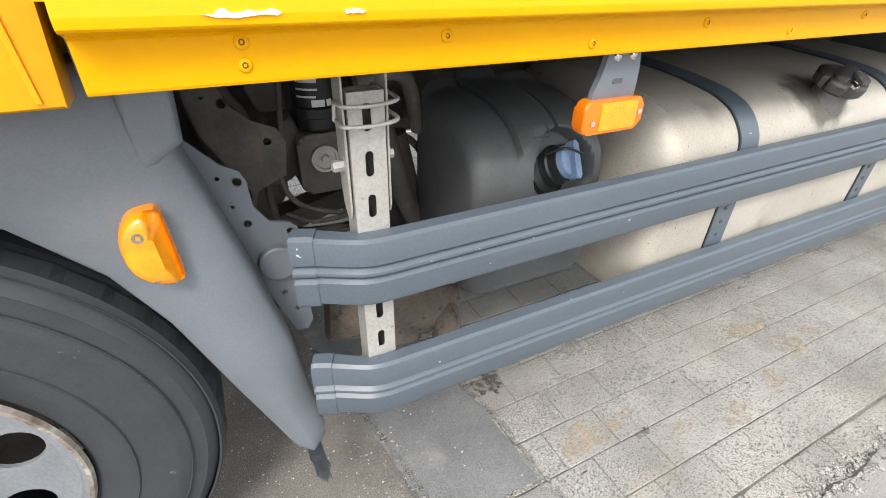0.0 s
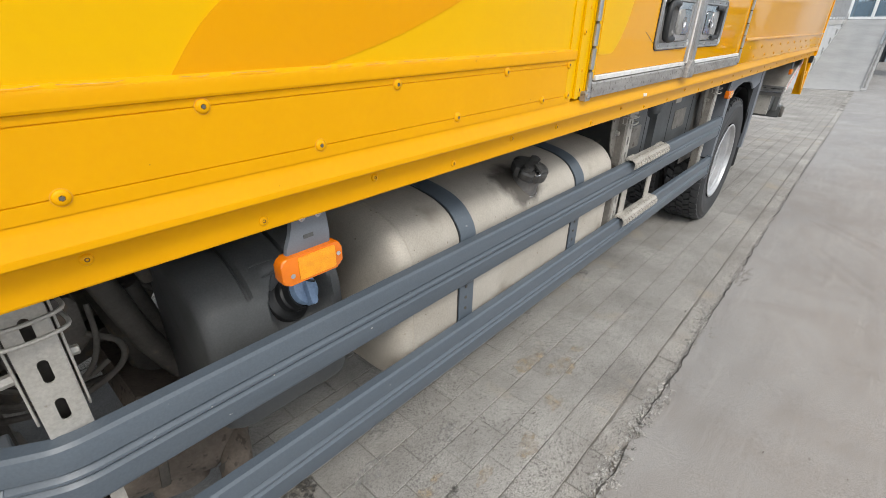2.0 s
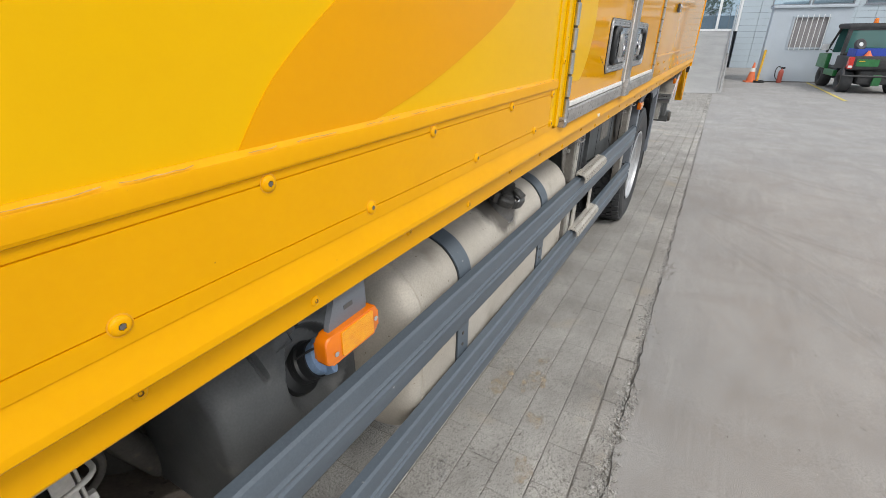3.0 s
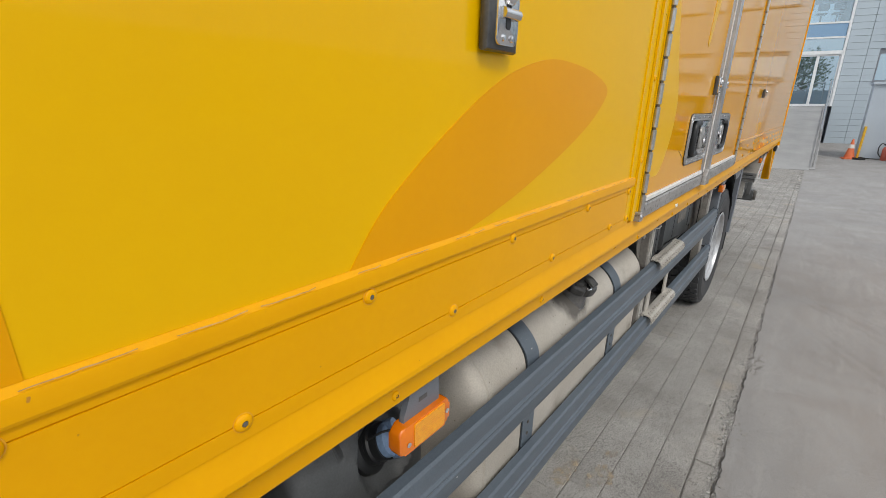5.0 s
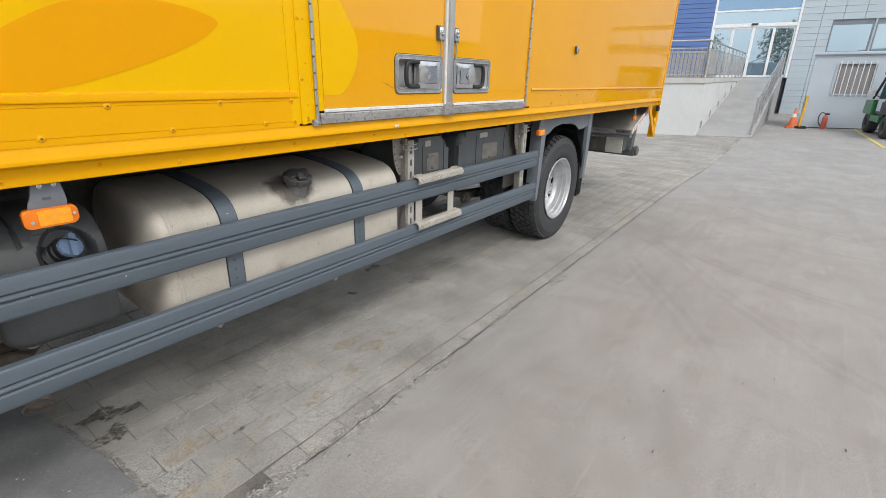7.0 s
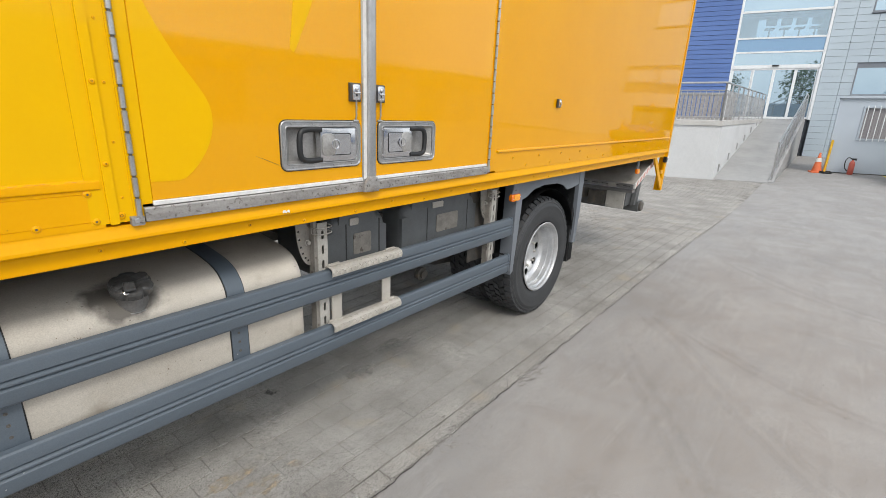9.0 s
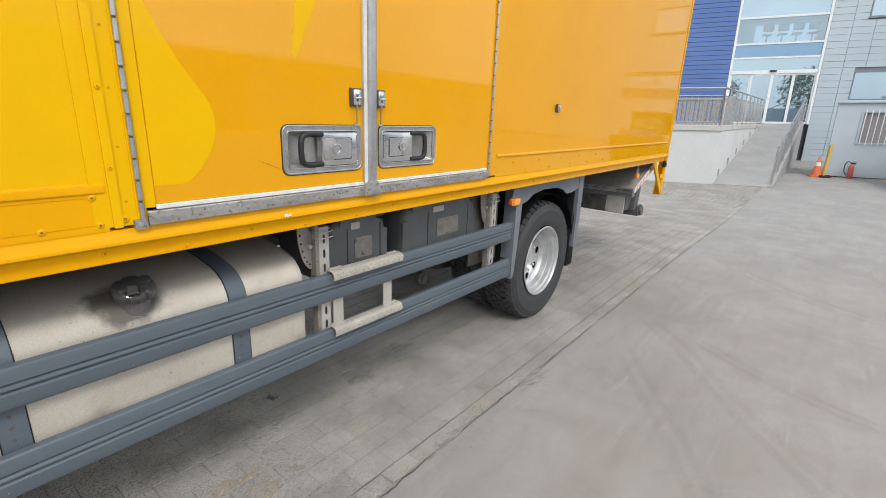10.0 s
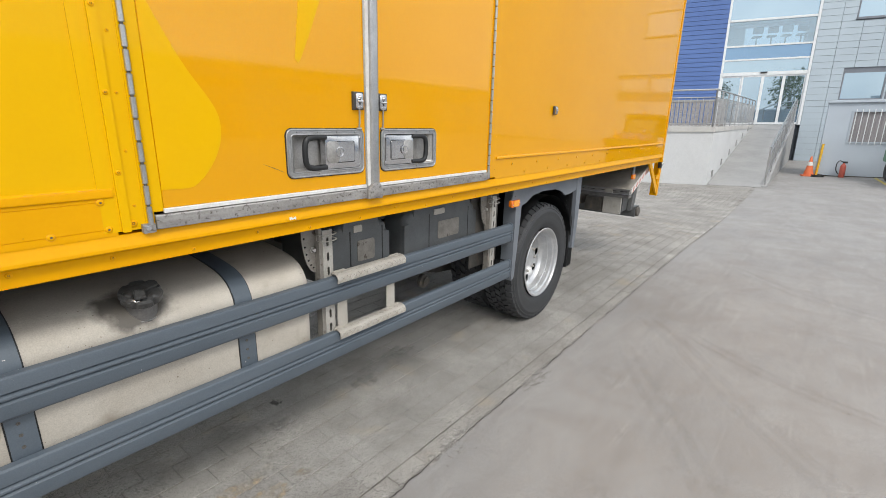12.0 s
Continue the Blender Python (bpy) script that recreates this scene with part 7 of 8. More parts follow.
lb = part("lift_bracket", block(6.727, 6.754, 0.20, 0.42, 0.564, 0.770, 0.003), GALV, truck, "grey steel lift bracket plate")
for yy, zz in ((0.225, 0.60), (0.395, 0.60), (0.225, 0.735), (0.395, 0.735)):
    bolt(6.727, yy, zz, 0.010, lb, 0.010, (-1, 0, 0))
part("lift_arm", block(6.740, 7.045, 0.44, 0.66, 0.575, 0.747, 0.01), CHASSIS, truck)
part("lift_arm", block(5.375, 7.045, 0.72, 0.82, 0.626, 0.759, 0.01), CHASSIS, truck)
bar = part("underrun_bar", prism(rounded(7.045, 7.222, 0.497, 0.629, 0.02), "y", 0.12, LY1 - 0.02), DARKP, truck, "dark grey rear underrun bar", smooth=40)
part("bar_cap", lathe([(0.058, 0.0), (0.062, 0.004), (0.062, 0.022), (0.054, 0.03), (0.018, 0.032), (0, 0.032)], (7.133, 0.12, 0.561), (0, -1, 0), 24), CHASSIS, bar, "round black end cap", smooth=40)
part("bar_upright", prism([(6.965, 0.584), (7.099, 0.582), (7.181, 0.997), (7.072, 0.997)], "y", 0.15, 0.20, 0.006), DARKP, bar)
part("bar_upright", block(6.806, 7.045, 0.205, 0.30, 0.586, 0.769, 0.006), DARKP, bar)
part("tail_arm", prism([(6.992, 1.179), (7.099, 1.179), (7.616, 0.739), (7.664, 0.727), (7.678, 1.179), (7.623, 1.179), (7.610, 0.995), (7.480, 0.995), (7.508, 0.949), (7.603, 0.948), (7.589, 0.855), (7.208, 1.179)], "y", 0.035, 0.055), SKIRT, truck, "yellow triangular tail bracket")
part("tail_arm_edge", prism([(7.616, 0.721), (7.671, 0.721), (7.685, 1.179), (7.664, 1.179)], "y", 0.03, 0.12), SKIRT, truck)
part("tail_lamp", lathe([(0.020, 0), (0.022, 0.008), (0.016, 0.014), (0, 0.015)], (7.651, 0.02, 1.146), (0, -1, 0), 18), LAMPW, truck, "small round white lamp", smooth=40)
part("lamp_stalk", block(7.603, 7.671, 0.02, 0.06, 1.088, 1.204, 0.006), BLACKP, truck)


# ---- building, ramp and yard things ----
FD = 12.7            # facade, measured back from the foot of the ramp
PL = 1.58            # platform height

house = thing("office_building", "office building with grey and blue metal cladding and a glass entrance", "building", m=BM)
part("wall", block(2.925, 22, FD + 0.05, FD + 0.4, -0.3, 9.5), CLADJ, house)
part("wall", block(-12, -0.44, FD + 0.05, FD + 0.4, -0.3, 9.5), CLADJ, house)
part("wall", block(-0.44, 2.92, FD + 0.30, FD + 0.6, -0.3, 4.96), CLADJ, house)
part("wall", block(-0.44, 2.92, FD + 0.30, FD + 0.6, 6.06, 9.5), CLADJ, house)
part("side_wall", block(21.6, 22, FD + 0.4, FD + 12, -0.3, 9.5), CLADG, house)
part("side_wall", block(-12, -11.6, FD + 0.4, FD + 12, -0.3, 9.5), CLADG, house)
part("roof", block(-12.1, 22.1, FD - 0.1, FD + 12, 9.5, 9.7), CLADG, house)
part("back_wall", block(-12, 22, FD + 12, FD + 12.3, -0.3, 9.5), CLADG, house)
# windows of the grey wing: (u0, u1, v0, v1)
WINS = [(4.09, 5.55, 2.60, 3.74), (5.62, 7.2, 2.60, 3.74), (7.6, 9.3, 2.60, 3.74), (9.4, 11.2, 2.60, 3.74), (4.15, 5.9, 5.80, 7.0), (6.0, 7.8, 5.80, 7.0), (8.2, 10.0, 5.8, 7.0)]


def free(u0, u1, v0, v1):
    return all(u1 <= a or u0 >= b or v1 <= c or v0 >= d for a, b, c, d in WINS)


clad = bmesh.new()
PH, PW = 0.26, 0.74
v = 0.0
while v < 9.4:
    u = 2.93
    while u < 21.5:
        seg = [(u, u + PW)]
        for a, b, c, d in WINS:
            if v + PH > c and v < d:
                nxt = []
                for s0, s1 in seg:
                    if s1 <= a or s0 >= b:
                        nxt.append((s0, s1))
                    else:
                        if s0 < a:
                            nxt.append((s0, a))
                        if s1 > b:
                            nxt.append((b, s1))
                seg = nxt
        for s0, s1 in seg:
            if s1 - s0 > 0.03:
                block(s0 + 0.006, s1 - 0.006, FD, FD + 0.055, v + 0.005, v + PH - 0.005, bm=clad)
        u += PW
    v += PH
tagged(part("cladding", clad, CLADG, house, "light grey metal cladding panels"), kind="stuff")
cb = bmesh.new()
v = PL
while v < 9.4:
    block(-11.5, -0.46, FD - 0.02, FD + 0.06, v + 0.008, v + 0.20 - 0.008, bm=cb)
    v += 0.20
tagged(part("blue_cladding", cb, CLADB, house, "blue metal cladding boards"), kind="stuff")
for a, b, c, d in WINS:
    w = part("window", plate([(a, c), (b, c), (b, d), (a, d)], [[(a + 0.05, c + 0.05), (b - 0.05, c + 0.05), (b - 0.05, d - 0.05), (a + 0.05, d - 0.05)]], "y", FD + 0.0, FD + 0.06), CLADJ, house)
    part("pane", block(a + 0.05, b - 0.05, FD + 0.03, FD + 0.045, c + 0.05, d - 0.05), GLAZE, w)
    part("sill", block(a - 0.03, b + 0.03, FD - 0.05, FD + 0.02, c - 0.04, c), CLADJ, w)
# glass entrance bay
GL, GR = -0.40, 2.86
bay = part("entrance_bay", block(GL - 0.06, GL + 0.03, FD - 0.03, FD + 0.12, PL, 9.4), FRAMEW, house, "white framed glass entrance bay")
part("jamb", block(GR - 0.03, GR + 0.06, FD - 0.03, FD + 0.12, PL, 9.4), FRAMEW, bay)
for vv, h in ((3.80, 0.14), (4.40, 0.07), (4.98, 0.07), (6.05, 0.08), (7.1, 0.08), (8.2, 0.08)):
    part("transom", block(GL, GR, FD - 0.03, FD + 0.10, vv - h / 2, vv + h / 2), FRAMEW, bay)
for i, (a, b) in enumerate(((3.87, 4.365), (4.435, 4.945), (5.015, 6.01), (6.09, 7.06), (7.14, 8.16))):
    part("pane", block(GL, GR, FD + 0.04, FD + 0.06, a, b), GLAZEB if i == 1 else CLEARG if i == 2 else GLAZE, bay)
for i in range(4):
    a = GL + 0.03 + i * (GR - GL - 0.06) / 4
    b = a + (GR - GL - 0.06) / 4
    dl = part("door_leaf", plate([(a, PL + 0.01), (b, PL + 0.01), (b, 3.73), (a, 3.73)], [[(a + 0.055, PL + 0.10), (b - 0.055, PL + 0.10), (b - 0.055, 3.66), (a + 0.055, 3.66)]], "y", FD + (0.0 if i in (1, 2) else 0.03), FD + 0.06), FRAMEW, bay, "white framed sliding glass door leaf")
    part("pane", block(a + 0.055, b - 0.055, FD + 0.04, FD + 0.052, PL + 0.10, 3.66), GLAZE, dl)
part("door_sensor", block(1.1, 1.35, FD - 0.08, FD - 0.03, 3.80, 3.87, 0.01), BLACKP, bay)
# office room behind the clear pane, with chairs standing in it
part("office_wall", block(GL, GR, FD + 1.6, FD + 1.65, 4.9, 6.1), FRAMEW, house)
part("window_view", block(0.45, GR - 0.1, FD + 1.58, FD + 1.595, 5.22, 5.95), SKYB, house, "bright sky in a far window")
part("office_floor", block(GL, GR, FD + 0.31, FD + 1.6, 4.9, 4.96), RAMPC, house)
for i, a in enumerate((0.62, 1.18, 1.72, 2.28)):
    ch = part("office_chair", prism(rounded(a, a + 0.40, 5.52, 5.80, 0.05), "y", FD + 0.42, FD + 0.47, 0.01), UTVB, house, "dark office chair seen through the glass")
    part("chair_seat", block(a + 0.02, a + 0.38, FD + 0.44, FD + 0.85, 5.38, 5.44, 0.02), UTVB, ch)
    part("chair_leg", pipe([(a + 0.2, FD + 0.62, 4.96), (a + 0.2, FD + 0.62, 5.38)], 0.03, 8), UTVB, ch)

# platform and ramp: the ramp runs along the truck, aslant to the facade
SK = 0.236


def left(d):
    return -1.27 + SK * (d - 1.6)


platform = thing("entrance_platform", "pale rendered platform wall with a concrete ramp", "platform", m=BM)
part("platform_body", prism([(-11, 1.55), (left(1.55) - 0.004, 1.55), (left(11) - 0.004, 11), (left(11) - 0.004, FD), (-11, FD)], "z", -0.2, PL - 0.13), WALLW, platform)
part("platform_coping", prism([(-11, 1.51), (left(1.51) + 0.02, 1.51), (left(11) + 0.02, 11), (left(11) + 0.02, FD), (-11, FD)], "z", PL - 0.126, PL), LINTEL, platform)
for i in range(4):
    part("wall_joint", block(left(1.55) - 2.05 * (i + 1), left(1.55) - 2.05 * (i + 1) + 0.012, 1.547, 1.56, -0.1, PL - 0.13), RAMPC, platform)
RW = 1.28                                    # ramp width
ramp = bmesh.new()
sweep([[(left(d) + k * RW, d, z) for k, z in ((0, -0.2), (1, -0.2), (1, zt), (0, zt))] for d, zt in ((1.62, 0.012), (10.9, PL), (FD, PL))], ramp)
part("ramp", ramp, RAMPC, platform, "pale concrete ramp with cross joints")
for i in range(1, 9):
    d = 1.62 + 9.28 * i / 9
    z = PL * (d - 1.62) / 9.28
    part("ramp_joint", sweep([[(left(d) + k * RW, d + e, z + 0.002 + 0.17 * e) for e in (-0.008, 0.008)] + [(left(d) + k * RW, d, z - 0.01)] for k in (0.01, 0.99)]), CLADJ, platform)
part("ramp_side", sweep([[(left(d) + RW + w, d, z) for w, z in ((0.004, -0.2), (0.13, -0.2), (0.13, zt), (0.004, zt))] for d, zt in ((1.66, 0.03), (10.9, PL + 0.03), (12.6, PL + 0.03))]), RAMPC, platform, "low rendered ramp edge")
for i in range(7):
    d = 2.1 + 8.2 * i / 6
    z = PL * (d - 1.62) / 9.28
    part("wall_light", sweep([[(left(dd_) + w, dd_, zz + SK * 0.0) for w, zz in ((-0.002, z + 0.10), (0.035, z + 0.10), (0.035, z + 0.30), (-0.002, z + 0.30))] for dd_ in (d, d + 0.07)]), STAINL, platform, "small steel wall light")


def railing(points, name="steel_railing", h=0.98, gap=0.15, posts=1.1, label="brushed steel railing with upright bars"):
    r = thing(name, label, "railing", m=BM)
    for a, b in zip(points, points[1:]):
        a, b = Vector(a), Vector(b)
        top = part("top_rail", pipe([a + Vector((0, 0, h)), b + Vector((0, 0, h))], 0.024, 8), STAINL, r, smooth=60)
        part("low_rail", pipe([a + Vector((0, 0, 0.10)), b + Vector((0, 0, 0.10))], 0.012, 6), STAINL, r, smooth=60)
        n = max(1, round((b - a).length / posts))
        for i in range(n + 1):
            p = a.lerp(b, i / n)
            part("post", pipe([p, p + Vector((0, 0, h))], 0.022, 8), STAINL, r, smooth=60)
        if gap:
            m_ = int((b - a).length / gap)
            for i in range(1, m_):
                p = a.lerp(b, i / m_)
                if i == 1:
                    bar_ = part("railing_bar", pipe([(0, 0, 0.10), (0, 0, h * 0.80)], 0.007, 5), STAINL, r)
                    bar_.matrix_basis = Matrix.Translation(p)
                else:
                    like(bar_, "railing_bar", r, Matrix.Translation(p))
            part("mid_rail", pipe([a + Vector((0, 0, h * 0.80)), b + Vector((0, 0, h * 0.80))], 0.012, 6), STAINL, r, smooth=60)
    return r


railing([(-8.0, 1.62, PL), (left(1.62) - 0.07, 1.62, PL), (left(10.9) - 0.07, 10.9, PL)])
railing([(left(1.85) + RW + 0.065, 1.85, 0.065), (left(10.9) + RW + 0.065, 10.9, PL + 0.03), (left(12.3) + RW + 0.065, 12.3, PL + 0.03)], gap=0.42, posts=1.3, label="brushed steel ramp railing")
bench = thing("platform_bench", "grey slatted wooden bench on the platform", "bench", m=BM)
part("bench_top", block(-4.4, -0.9, 3.6, 4.2, PL + 0.74, PL + 0.80), RAMPC, bench)
for i in range(30):
    part("bench_slat", block(-4.38 + 0.117 * i, -4.29 + 0.117 * i, 3.62, 3.66, PL + 0.002, PL + 0.74), STRIPM, bench)

# site cabin
cabin = thing("site_cabin", "small grey steel site cabin with a barred window", "cabin", m=BM)
CU0, CU1, CD0, CD1 = 2.11, 4.33, 5.6, 6.9
part("cabin_front", plate([(CU0, 0.03), (CU1, 0.03), (CU1, 2.28), (CU0, 2.28)], [[(2.76, 1.08), (3.78, 1.08), (3.78, 2.02), (2.76, 2.02)]], "y", CD0, CD0 + 0.08), SHED, cabin)
part("cabin_side", prism([(CU0 + 0.02, CD0 + 0.08), (CU0 + 0.10, CD0 + 0.08), (CU0 + 0.40, CD1), (CU0 + 0.32, CD1)], "z", 0.03, 2.28), SHED, cabin)
part("cabin_side", block(CU1 - 0.08, CU1, CD0 + 0.08, CD1, 0.03, 2.28), SHED, cabin)
part("cabin_back", block(CU0 + 0.40, CU1, CD1 - 0.08, CD1, 0.03, 2.28), SHED, cabin)
part("cabin_roof", prism([(CU0 - 0.05, CD0 - 0.08), (CU1 + 0.05, CD0 - 0.08), (CU1 + 0.05, CD1), (CU0 + 0.28, CD1)], "z", 2.28, 2.36, 0.01), SHED, cabin)
part("cabin_skid", block(CU0 + 0.36, CU1 - 0.02, CD0 + 0.02, CD1, 0.0, 0.03), CHASSIS, cabin)
cw = part("cabin_window", plate([(2.73, 1.05), (3.81, 1.05), (3.81, 2.05), (2.73, 2.05)], [[(2.78, 1.10), (3.76, 1.10), (3.76, 2.00), (2.78, 2.00)]], "y", CD0 - 0.02, CD0 + 0.03), SHED, cabin)
part("curtain", block(2.76, 3.78, CD0 + 0.05, CD0 + 0.06, 1.08, 2.02), CURTAIN, cw, "drawn grey curtain")
for i in range(7):
    uu = 2.82 + 0.15 * i
    part("window_bar", pipe([(uu, CD0 - 0.05, 1.02), (uu, CD0 - 0.05, 2.08)], 0.012, 6), FRAMEW, cw)

# cone, bollard, hose coil, extinguisher
cone = thing("traffic_cone", "faded orange traffic cone with a pale band", "traffic cone", m=BM @ Matrix.Translation((1.90, 5.45, 0)))
part("cone_base", prism(rounded(-0.19, 0.19, -0.19, 0.19, 0.04), "z", 0.0, 0.04, 0.008), CONEO, cone)
part("cone_body", lathe([(0.14, 0.035), (0.115, 0.15), (0.022, 0.62), (0.018, 0.63), (0, 0.63)], (0, 0, 0), (0, 0, 1), 24), CONEO, cone, smooth=40)
part("cone_band", lathe([(0.080, 0.34), (0.056, 0.46), (0.0545, 0.46), (0.0785, 0.34)], (0, 0, 0), (0, 0, 1), 24), CONEW, cone, "pale reflective band", smooth=40)
bol = thing("yellow_bar", "yellow steel bar leaning on the cabin", "bar", m=BM)
part("bar", pipe([(2.10, 5.45, 0.0), (2.16, 5.55, 1.02)], 0.035, 10), YPOST, bol, smooth=60)
coil = thing("cable_coil", "coil of black cable lying on the yard", "cable", m=BM @ Matrix.Translation((2.10, 5.30, 0)))
for k in range(4):
    part("cable_loop", pipe([(0.17 * math.cos(a) * (1 - 0.06 * k), 0.17 * math.sin(a), 0.012 + 0.016 * k) for a in [2 * math.pi * i / 24 for i in range(24)]], 0.012, 6, closed=True), BLACKP, coil, smooth=60)
fe = thing("fire_extinguisher", "red fire extinguisher with a black hose, standing on the yard", "extinguisher", m=BM @ Matrix.Translation((2.74, 5.38, 0)))
part("bottle", lathe([(0.0, 0.0), (0.07, 0.0), (0.076, 0.015), (0.076, 0.34), (0.055, 0.40), (0.025, 0.42), (0.025, 0.45), (0, 0.45)], (0, 0, 0), (0, 0, 1), 22), REDF, fe, smooth=40)
part("valve", block(-0.03, 0.09, -0.015, 0.015, 0.44, 0.50, 0.004), BLACKP, fe)
part("hose", pipe(curve([(-0.02, 0, 0.47), (-0.12, -0.03, 0.52), (-0.19, -0.05, 0.42), (-0.18, -0.05, 0.22), (-0.10, -0.06, 0.10)], 6), 0.014, 8), BLACKP, fe, smooth=60)

# parking lines
def line(p, q, w=0.10):
    p, q = Vector((*p, 0)), Vector((*q, 0))
    n = (q - p).cross(Vector((0, 0, 1))).normalized() * w / 2
    bm = bmesh.new()
    for i in range(12):
        a, b = p.lerp(q, i / 12), p.lerp(q, (i + 1) / 12)
        bm.faces.new([bm.verts.new((c.x, c.y, level(c.x, c.y) + 0.009)) for c in (a + n, b + n, b - n, a - n)])
    return tagged(part("parking_line", bm, LINEY), "worn yellow parking line on the concrete", "marking", kind="structure")


def bw(u, d):
    p = BM @ Vector((u, d, 0))
    return (p.x, p.y)


line(bw(3.62, 5.5), bw(2.75, 0.6))
line(bw(5.9, 5.0), bw(4.9, 1.3))
line(bw(8.3, 5.5), bw(7.4, 1.0))

# small utility vehicle seen from behind
utv = thing("utility_vehicle", "green and black utility vehicle with a loaded cargo bed, parked", "vehicle", m=BM @ Matrix.Translation((4.05, 2.35, 0)) @ pose(0, 0, 0, 0, 0, -6))


def uw(x, y, r=0.32, w=0.28):
    wheel_ = part("wheel", lathe([(0.13, 0.03), (0.16, 0.0), (r - 0.06, -0.01), (r - 0.015, 0.02), (r, 0.06), (r, w - 0.06), (r - 0.015, w - 0.02), (0.16, w), (0.13, w - 0.03)], (x - w / 2, y, r), (1, 0, 0), 32), RUBBER, utv, "black lugged tyre", smooth=40)
    part("wheel_disc", lathe([(0.15, 0.04), (0.10, 0.07), (0, 0.07)], (x - w / 2, y, r), (1, 0, 0), 20), UTVB, wheel_)
    part("wheel_disc", lathe([(0.15, w - 0.04), (0.10, w - 0.07), (0, w - 0.07)], (x - w / 2, y, r), (1, 0, 0), 20), UTVB, wheel_)


for sx in (-0.58, 0.58):
    uw(sx, 0.45)
    uw(sx, 2.25)
part("bed", prism([(0.0, 0.62), (0.0, 0.92), (0.02, 0.95), (1.15, 0.95), (1.15, 0.62)], "x", -0.72, 0.72, 0.03), UTVB, utv, "black cargo bed", smooth=40)
tg = part("tailgate", prism(rounded(-0.68, 0.68, 0.66, 0.98, 0.03), "y", -0.05, 0.0, 0.012), UTVB, utv, "black tailgate with green panels", smooth=40)
for a, b in ((-0.58, -0.08), (0.12, 0.60)):
    part("green_panel", prism(rounded(a, b, 0.72, 0.90, 0.02), "y", -0.065, -0.045, 0.004), UTVG, tg)
    part("badge_bar", block(a + 0.05, a + 0.18, -0.068, -0.06, 0.84, 0.86), YPOST, tg)
part("badge_plate", prism(rounded(-0.06, 0.09, 0.78, 0.87, 0.01), "y", -0.06, -0.045, 0.004), UTVB, tg)
for sx in (-1, 1):
    tl = part("tail_light", prism(rounded(sx * 0.70 - 0.06, sx * 0.70 + 0.06, 0.66, 0.96, 0.02), "y", -0.06, 0.05, 0.01), LAMPR, utv, "red tail light")
    part("reverse_light", block(sx * 0.70 - 0.045, sx * 0.70 + 0.045, -0.066, -0.055, 0.68, 0.74), LAMPW, tl)
    part("roof_post", pipe([(sx * 0.62, 1.18, 0.95), (sx * 0.58, 1.25, 1.72)], 0.035, 8), UTVB, utv, smooth=60)
    part("front_post", pipe([(sx * 0.66, 2.4, 1.0), (sx * 0.58, 1.9, 1.75)], 0.035, 8), UTVB, utv, smooth=60)
    part("fender", prism([(1.85, 0.55), (2.75, 0.55), (2.7, 0.95), (1.85, 0.98)], "x", sx * 0.70 - 0.06, sx * 0.70 + 0.06, 0.03), UTVG, utv, "green front fender")
    part("door_sill", block(sx * 0.68 - 0.05, sx * 0.68 + 0.05, 1.0, 1.9, 0.38, 0.55, 0.02), UTVG, utv)
    part("bumper_strut", pipe([(sx * 0.42, -0.02, 0.45), (sx * 0.40, -0.16, 0.46), (sx * 0.22, -0.18, 0.44), (sx * 0.16, -0.02, 0.44)], 0.022, 8), UTVB, utv, smooth=60)
part("roof", prism(rounded(-0.64, 0.64, 1.66, 1.80, 0.05), "y", 1.15, 2.1, 0.03), UTVB, utv, "black canopy roof", smooth=40)
part("rear_screen", prism([(-0.56, 1.02), (0.56, 1.02), (0.53, 1.64), (-0.53, 1.64)], "y", 1.19, 1.2), CABGLASS, utv, "greenish rear screen")
part("screen_frame", plate([(-0.62, 0.98), (0.62, 0.98), (0.60, 1.70), (-0.60, 1.70)], [[(-0.55, 1.03), (0.55, 1.03), (0.52, 1.62), (-0.52, 1.62)]], "y", 1.17, 1.21), UTVB, utv)
part("windscreen", prism([(-0.6, 1.0), (0.6, 1.0), (0.55, 1.66), (-0.55, 1.66)], "y", 2.08, 2.09), CABGLASS, utv)
part("cab_floor", block(-0.62, 0.62, 1.15, 2.7, 0.40, 0.60, 0.03), UTVB, utv)
part("seat", block(-0.58, 0.58, 1.28, 1.42, 0.60, 1.15, 0.05), UTVB, utv)
part("chassis", block(-0.40, 0.40, 0.05, 2.5, 0.24, 0.62, 0.04), UTVB, utv)
part("bumper", pipe(curve([(-0.76, 0.10, 0.70), (-0.80, -0.12, 0.52), (-0.70, -0.20, 0.48), (0.70, -0.20, 0.48), (0.80, -0.12, 0.52), (0.76, 0.10, 0.70)], 6), 0.028, 8), UTVB, utv, "black tubular bumper", smooth=60)
part("hitch_plate", block(-0.09, 0.09, -0.06, 0.0, 0.22, 0.50, 0.008), UTVG, utv, "green hitch plate")
part("mirror", prism(rounded(-0.92, -0.74, 1.06, 1.24, 0.03), "y", 2.0, 2.06, 0.01), LAMPW, utv)
part("mirror_arm", pipe([(-0.76, 2.04, 1.12), (-0.60, 2.05, 1.05)], 0.014, 6), UTVB, utv)
beacon = part("beacon", lathe([(0.06, 0), (0.06, 0.03), (0.055, 0.03), (0.05, 0.11), (0.03, 0.13), (0, 0.13)], (0.0, 1.35, 1.80), (0, 0, 1), 18), AMBER, utv, "orange roof beacon", smooth=40)
crate = thing("plastic_crate", "blue plastic crate in the cargo bed", "crate", m=utv.matrix_world @ Matrix.Translation((-0.05, 0.55, 0.95)))
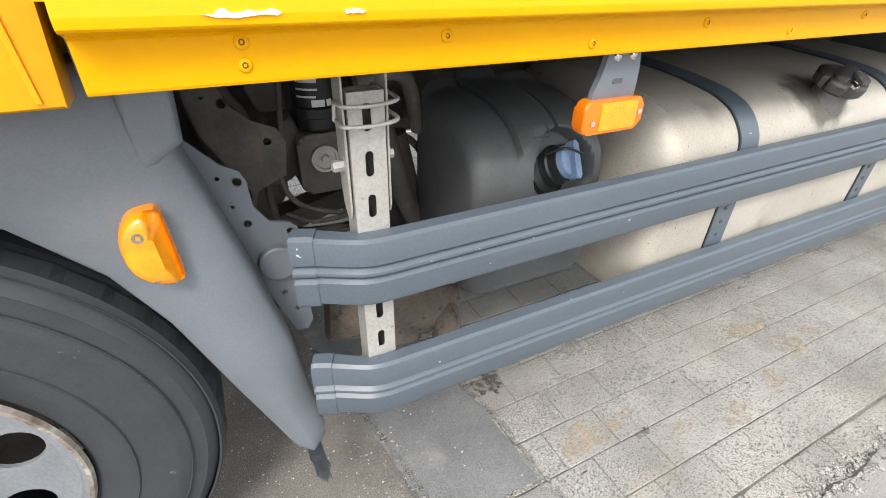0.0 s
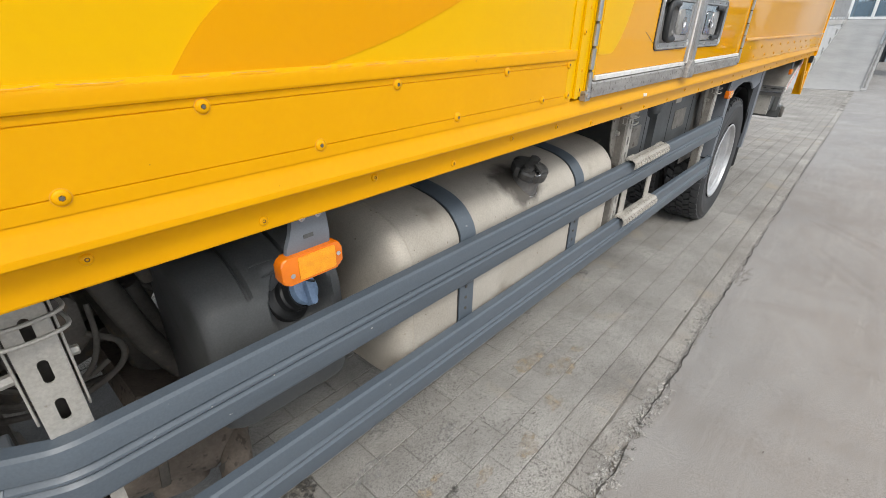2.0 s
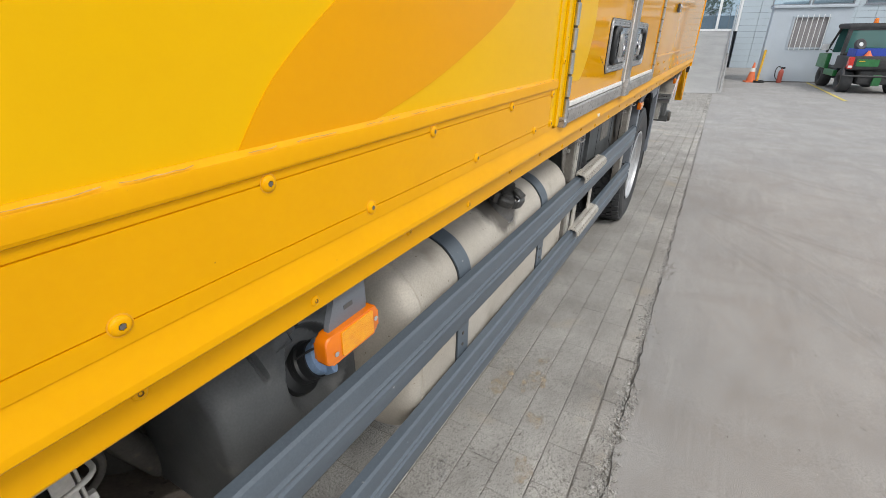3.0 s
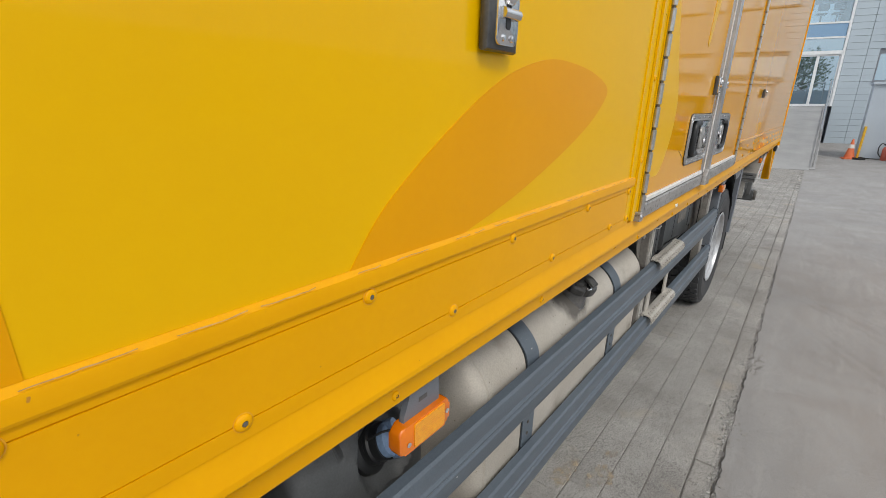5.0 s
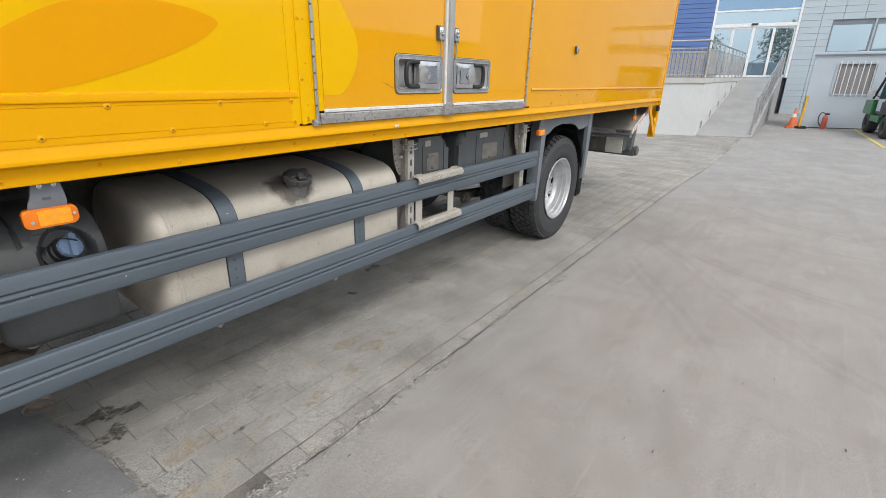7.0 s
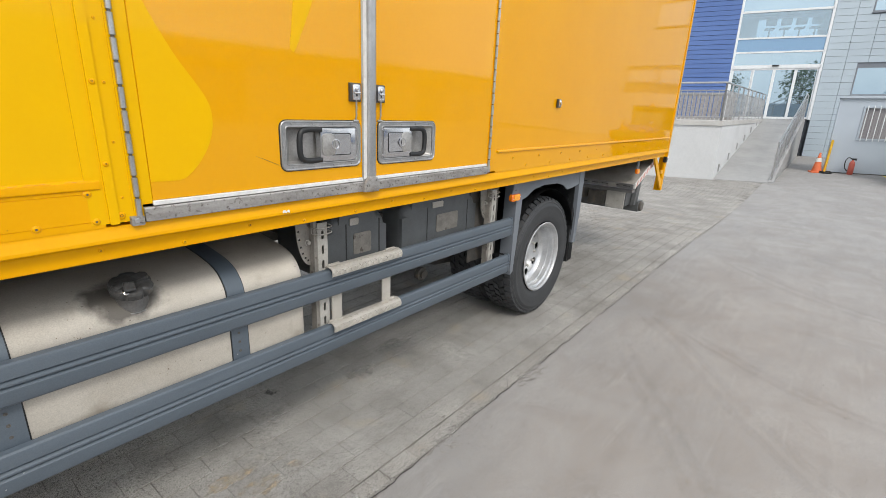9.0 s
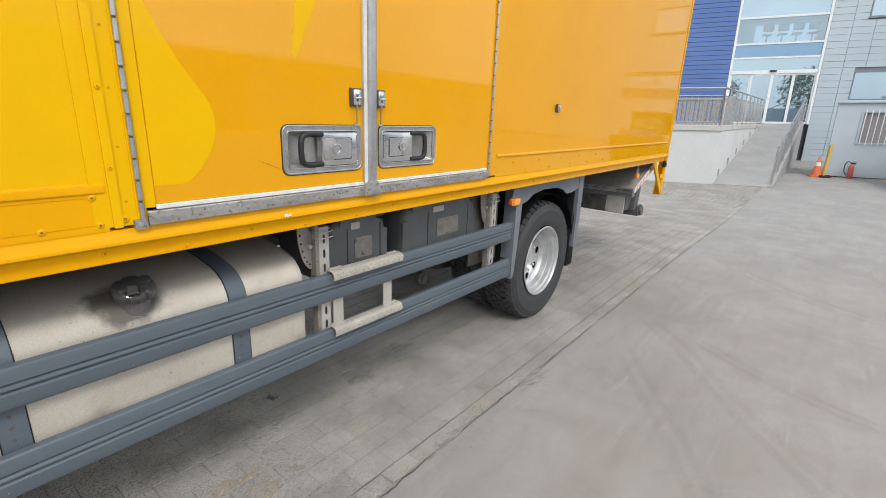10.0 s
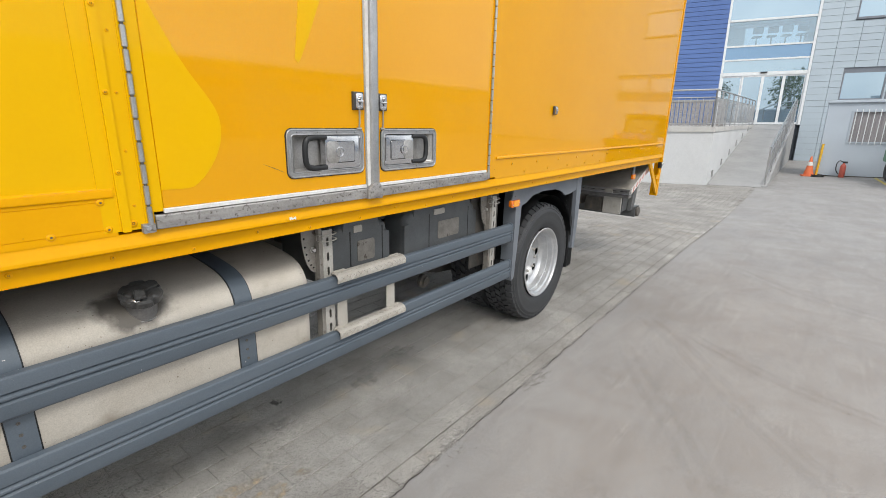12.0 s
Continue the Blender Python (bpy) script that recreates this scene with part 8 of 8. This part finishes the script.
part("crate_body", plate(rounded(-0.52, 0.50, -0.3, 0.35, 0.03), [rounded(-0.49, 0.47, -0.27, 0.32, 0.02)], "z", 0.0, 0.20), CRATE, crate)
spare = thing("spare_wheel", "small black wheel lying on the cargo bed", "wheel", m=utv.matrix_world @ Matrix.Translation((-0.42, 0.62, 1.25)) @ pose(0, 0, 0, 72, 0, 20))
part("tyre", lathe([(0.06, -0.04), (0.13, -0.05), (0.16, -0.02), (0.16, 0.02), (0.13, 0.05), (0.06, 0.04)], (0, 0, 0), (0, 0, 1), 24), RUBBER, spare, smooth=40)
part("disc", lathe([(0.065, 0.03), (0.03, 0.045), (0, 0.045)], (0, 0, 0), (0, 0, 1), 16), FRAMEW, spare)
part("stand", block(-0.02, 0.02, -0.3, 0.0, -0.03, 0.03), UTVB, spare)
for i, (a, b) in enumerate(((-0.30, 0.2), (0.28, 0.15), (0.48, 0.28))):
    c = thing("small_cone", "small orange cone among the load of the cargo bed", "traffic cone", m=utv.matrix_world @ Matrix.Translation((a, b, 0.95)))
    part("cone_body", lathe([(0.13, 0.0), (0.11, 0.03), (0.09, 0.03), (0.02, 0.36 if i == 2 else 0.16), (0, 0.36 if i == 2 else 0.16)], (0, 0, 0), (0, 0, 1), 16), CONEO, c, smooth=40)


# trees and a low hall behind the camera, mirrored in the glass and the paint
def leafy_tree(seed, height, spread):
    r = random.Random(seed)
    t = thing("tree", "broad-leaved tree with a full green crown", "tree", group="trees at the edge of the yard")
    part("trunk", pipe([(0, 0, 0), (0.05, 0.02, height * 0.2), (0.0, 0.08, height * 0.42), (0.12, 0.0, height * 0.75)], [0.20, 0.16, 0.12, 0.04], 10), BARK, t, smooth=60)
    limbs = bmesh.new()
    tips = []
    for k in range(9):
        a, z = 2.4 * k, height * (0.3 + 0.05 * k)
        tip = Vector((math.cos(a) * spread * r.uniform(0.4, 0.75), math.sin(a) * spread * r.uniform(0.4, 0.75), z + height * 0.16))
        pipe([(0, 0.05, z), tip * 0.5 + Vector((0, 0, z * 0.5 + 0.1)), tip], [0.07, 0.05, 0.02], 6, limbs)
        tips.append(tip)
    part("limb", limbs, BARK, t, smooth=60)
    bm = bmesh.new()
    tips.append(Vector((0, 0, height * 0.86)))
    for k in range(1500):
        c = r.choice(tips) + Vector((r.gauss(0, 1), r.gauss(0, 1), r.gauss(0, 0.8))) * spread * 0.24
        n = Vector((r.uniform(-1, 1), r.uniform(-1, 1), r.uniform(-0.4, 1))).normalized()
        u = n.orthogonal().normalized() * r.uniform(0.10, 0.22)
        w = n.cross(u) * 0.7
        bm.faces.new([bm.verts.new(c + q) for q in (-u, w * 0.8, u, -w * 0.8)])
    part("crown", bm, LEAFM, t)
    return t


tree = leafy_tree(3, 7.5, 2.6)
tree.matrix_world = pose(-26, -6, 0)
for x, y, rz, k in ((-27, 1, 80, 1.1), (-25, 8, 150, 0.9), (-24, -14, 40, 1.05), (-22, -24, 200, 1.2)):
    copy_thing(tree, pose(x, y, 0, 0, 0, rz) @ Matrix.Scale(k, 4))
hall = thing("storage_hall", "long low storage hall with roller doors across the yard", "building", m=pose(0, -34, 0))
part("wall", block(-20, 60, -0.3, 0.0, 0, 5.2), WALLW, hall)
part("roof", prism([(0.4, 5.2), (0.4, 5.5), (-8, 6.6), (-8, 5.2)], "x", -20.4, 60.4), CLADG, hall)
for i in range(9):
    dr = part("roller_door", block(-16 + 8 * i, -11.5 + 8 * i, 0.0, 0.05, 0, 4.0), CLADB if i % 3 == 1 else CLADG, hall)
    part("door_head", block(-16.2 + 8 * i, -11.3 + 8 * i, 0.0, 0.25, 4.0, 4.35), CLADJ, dr)
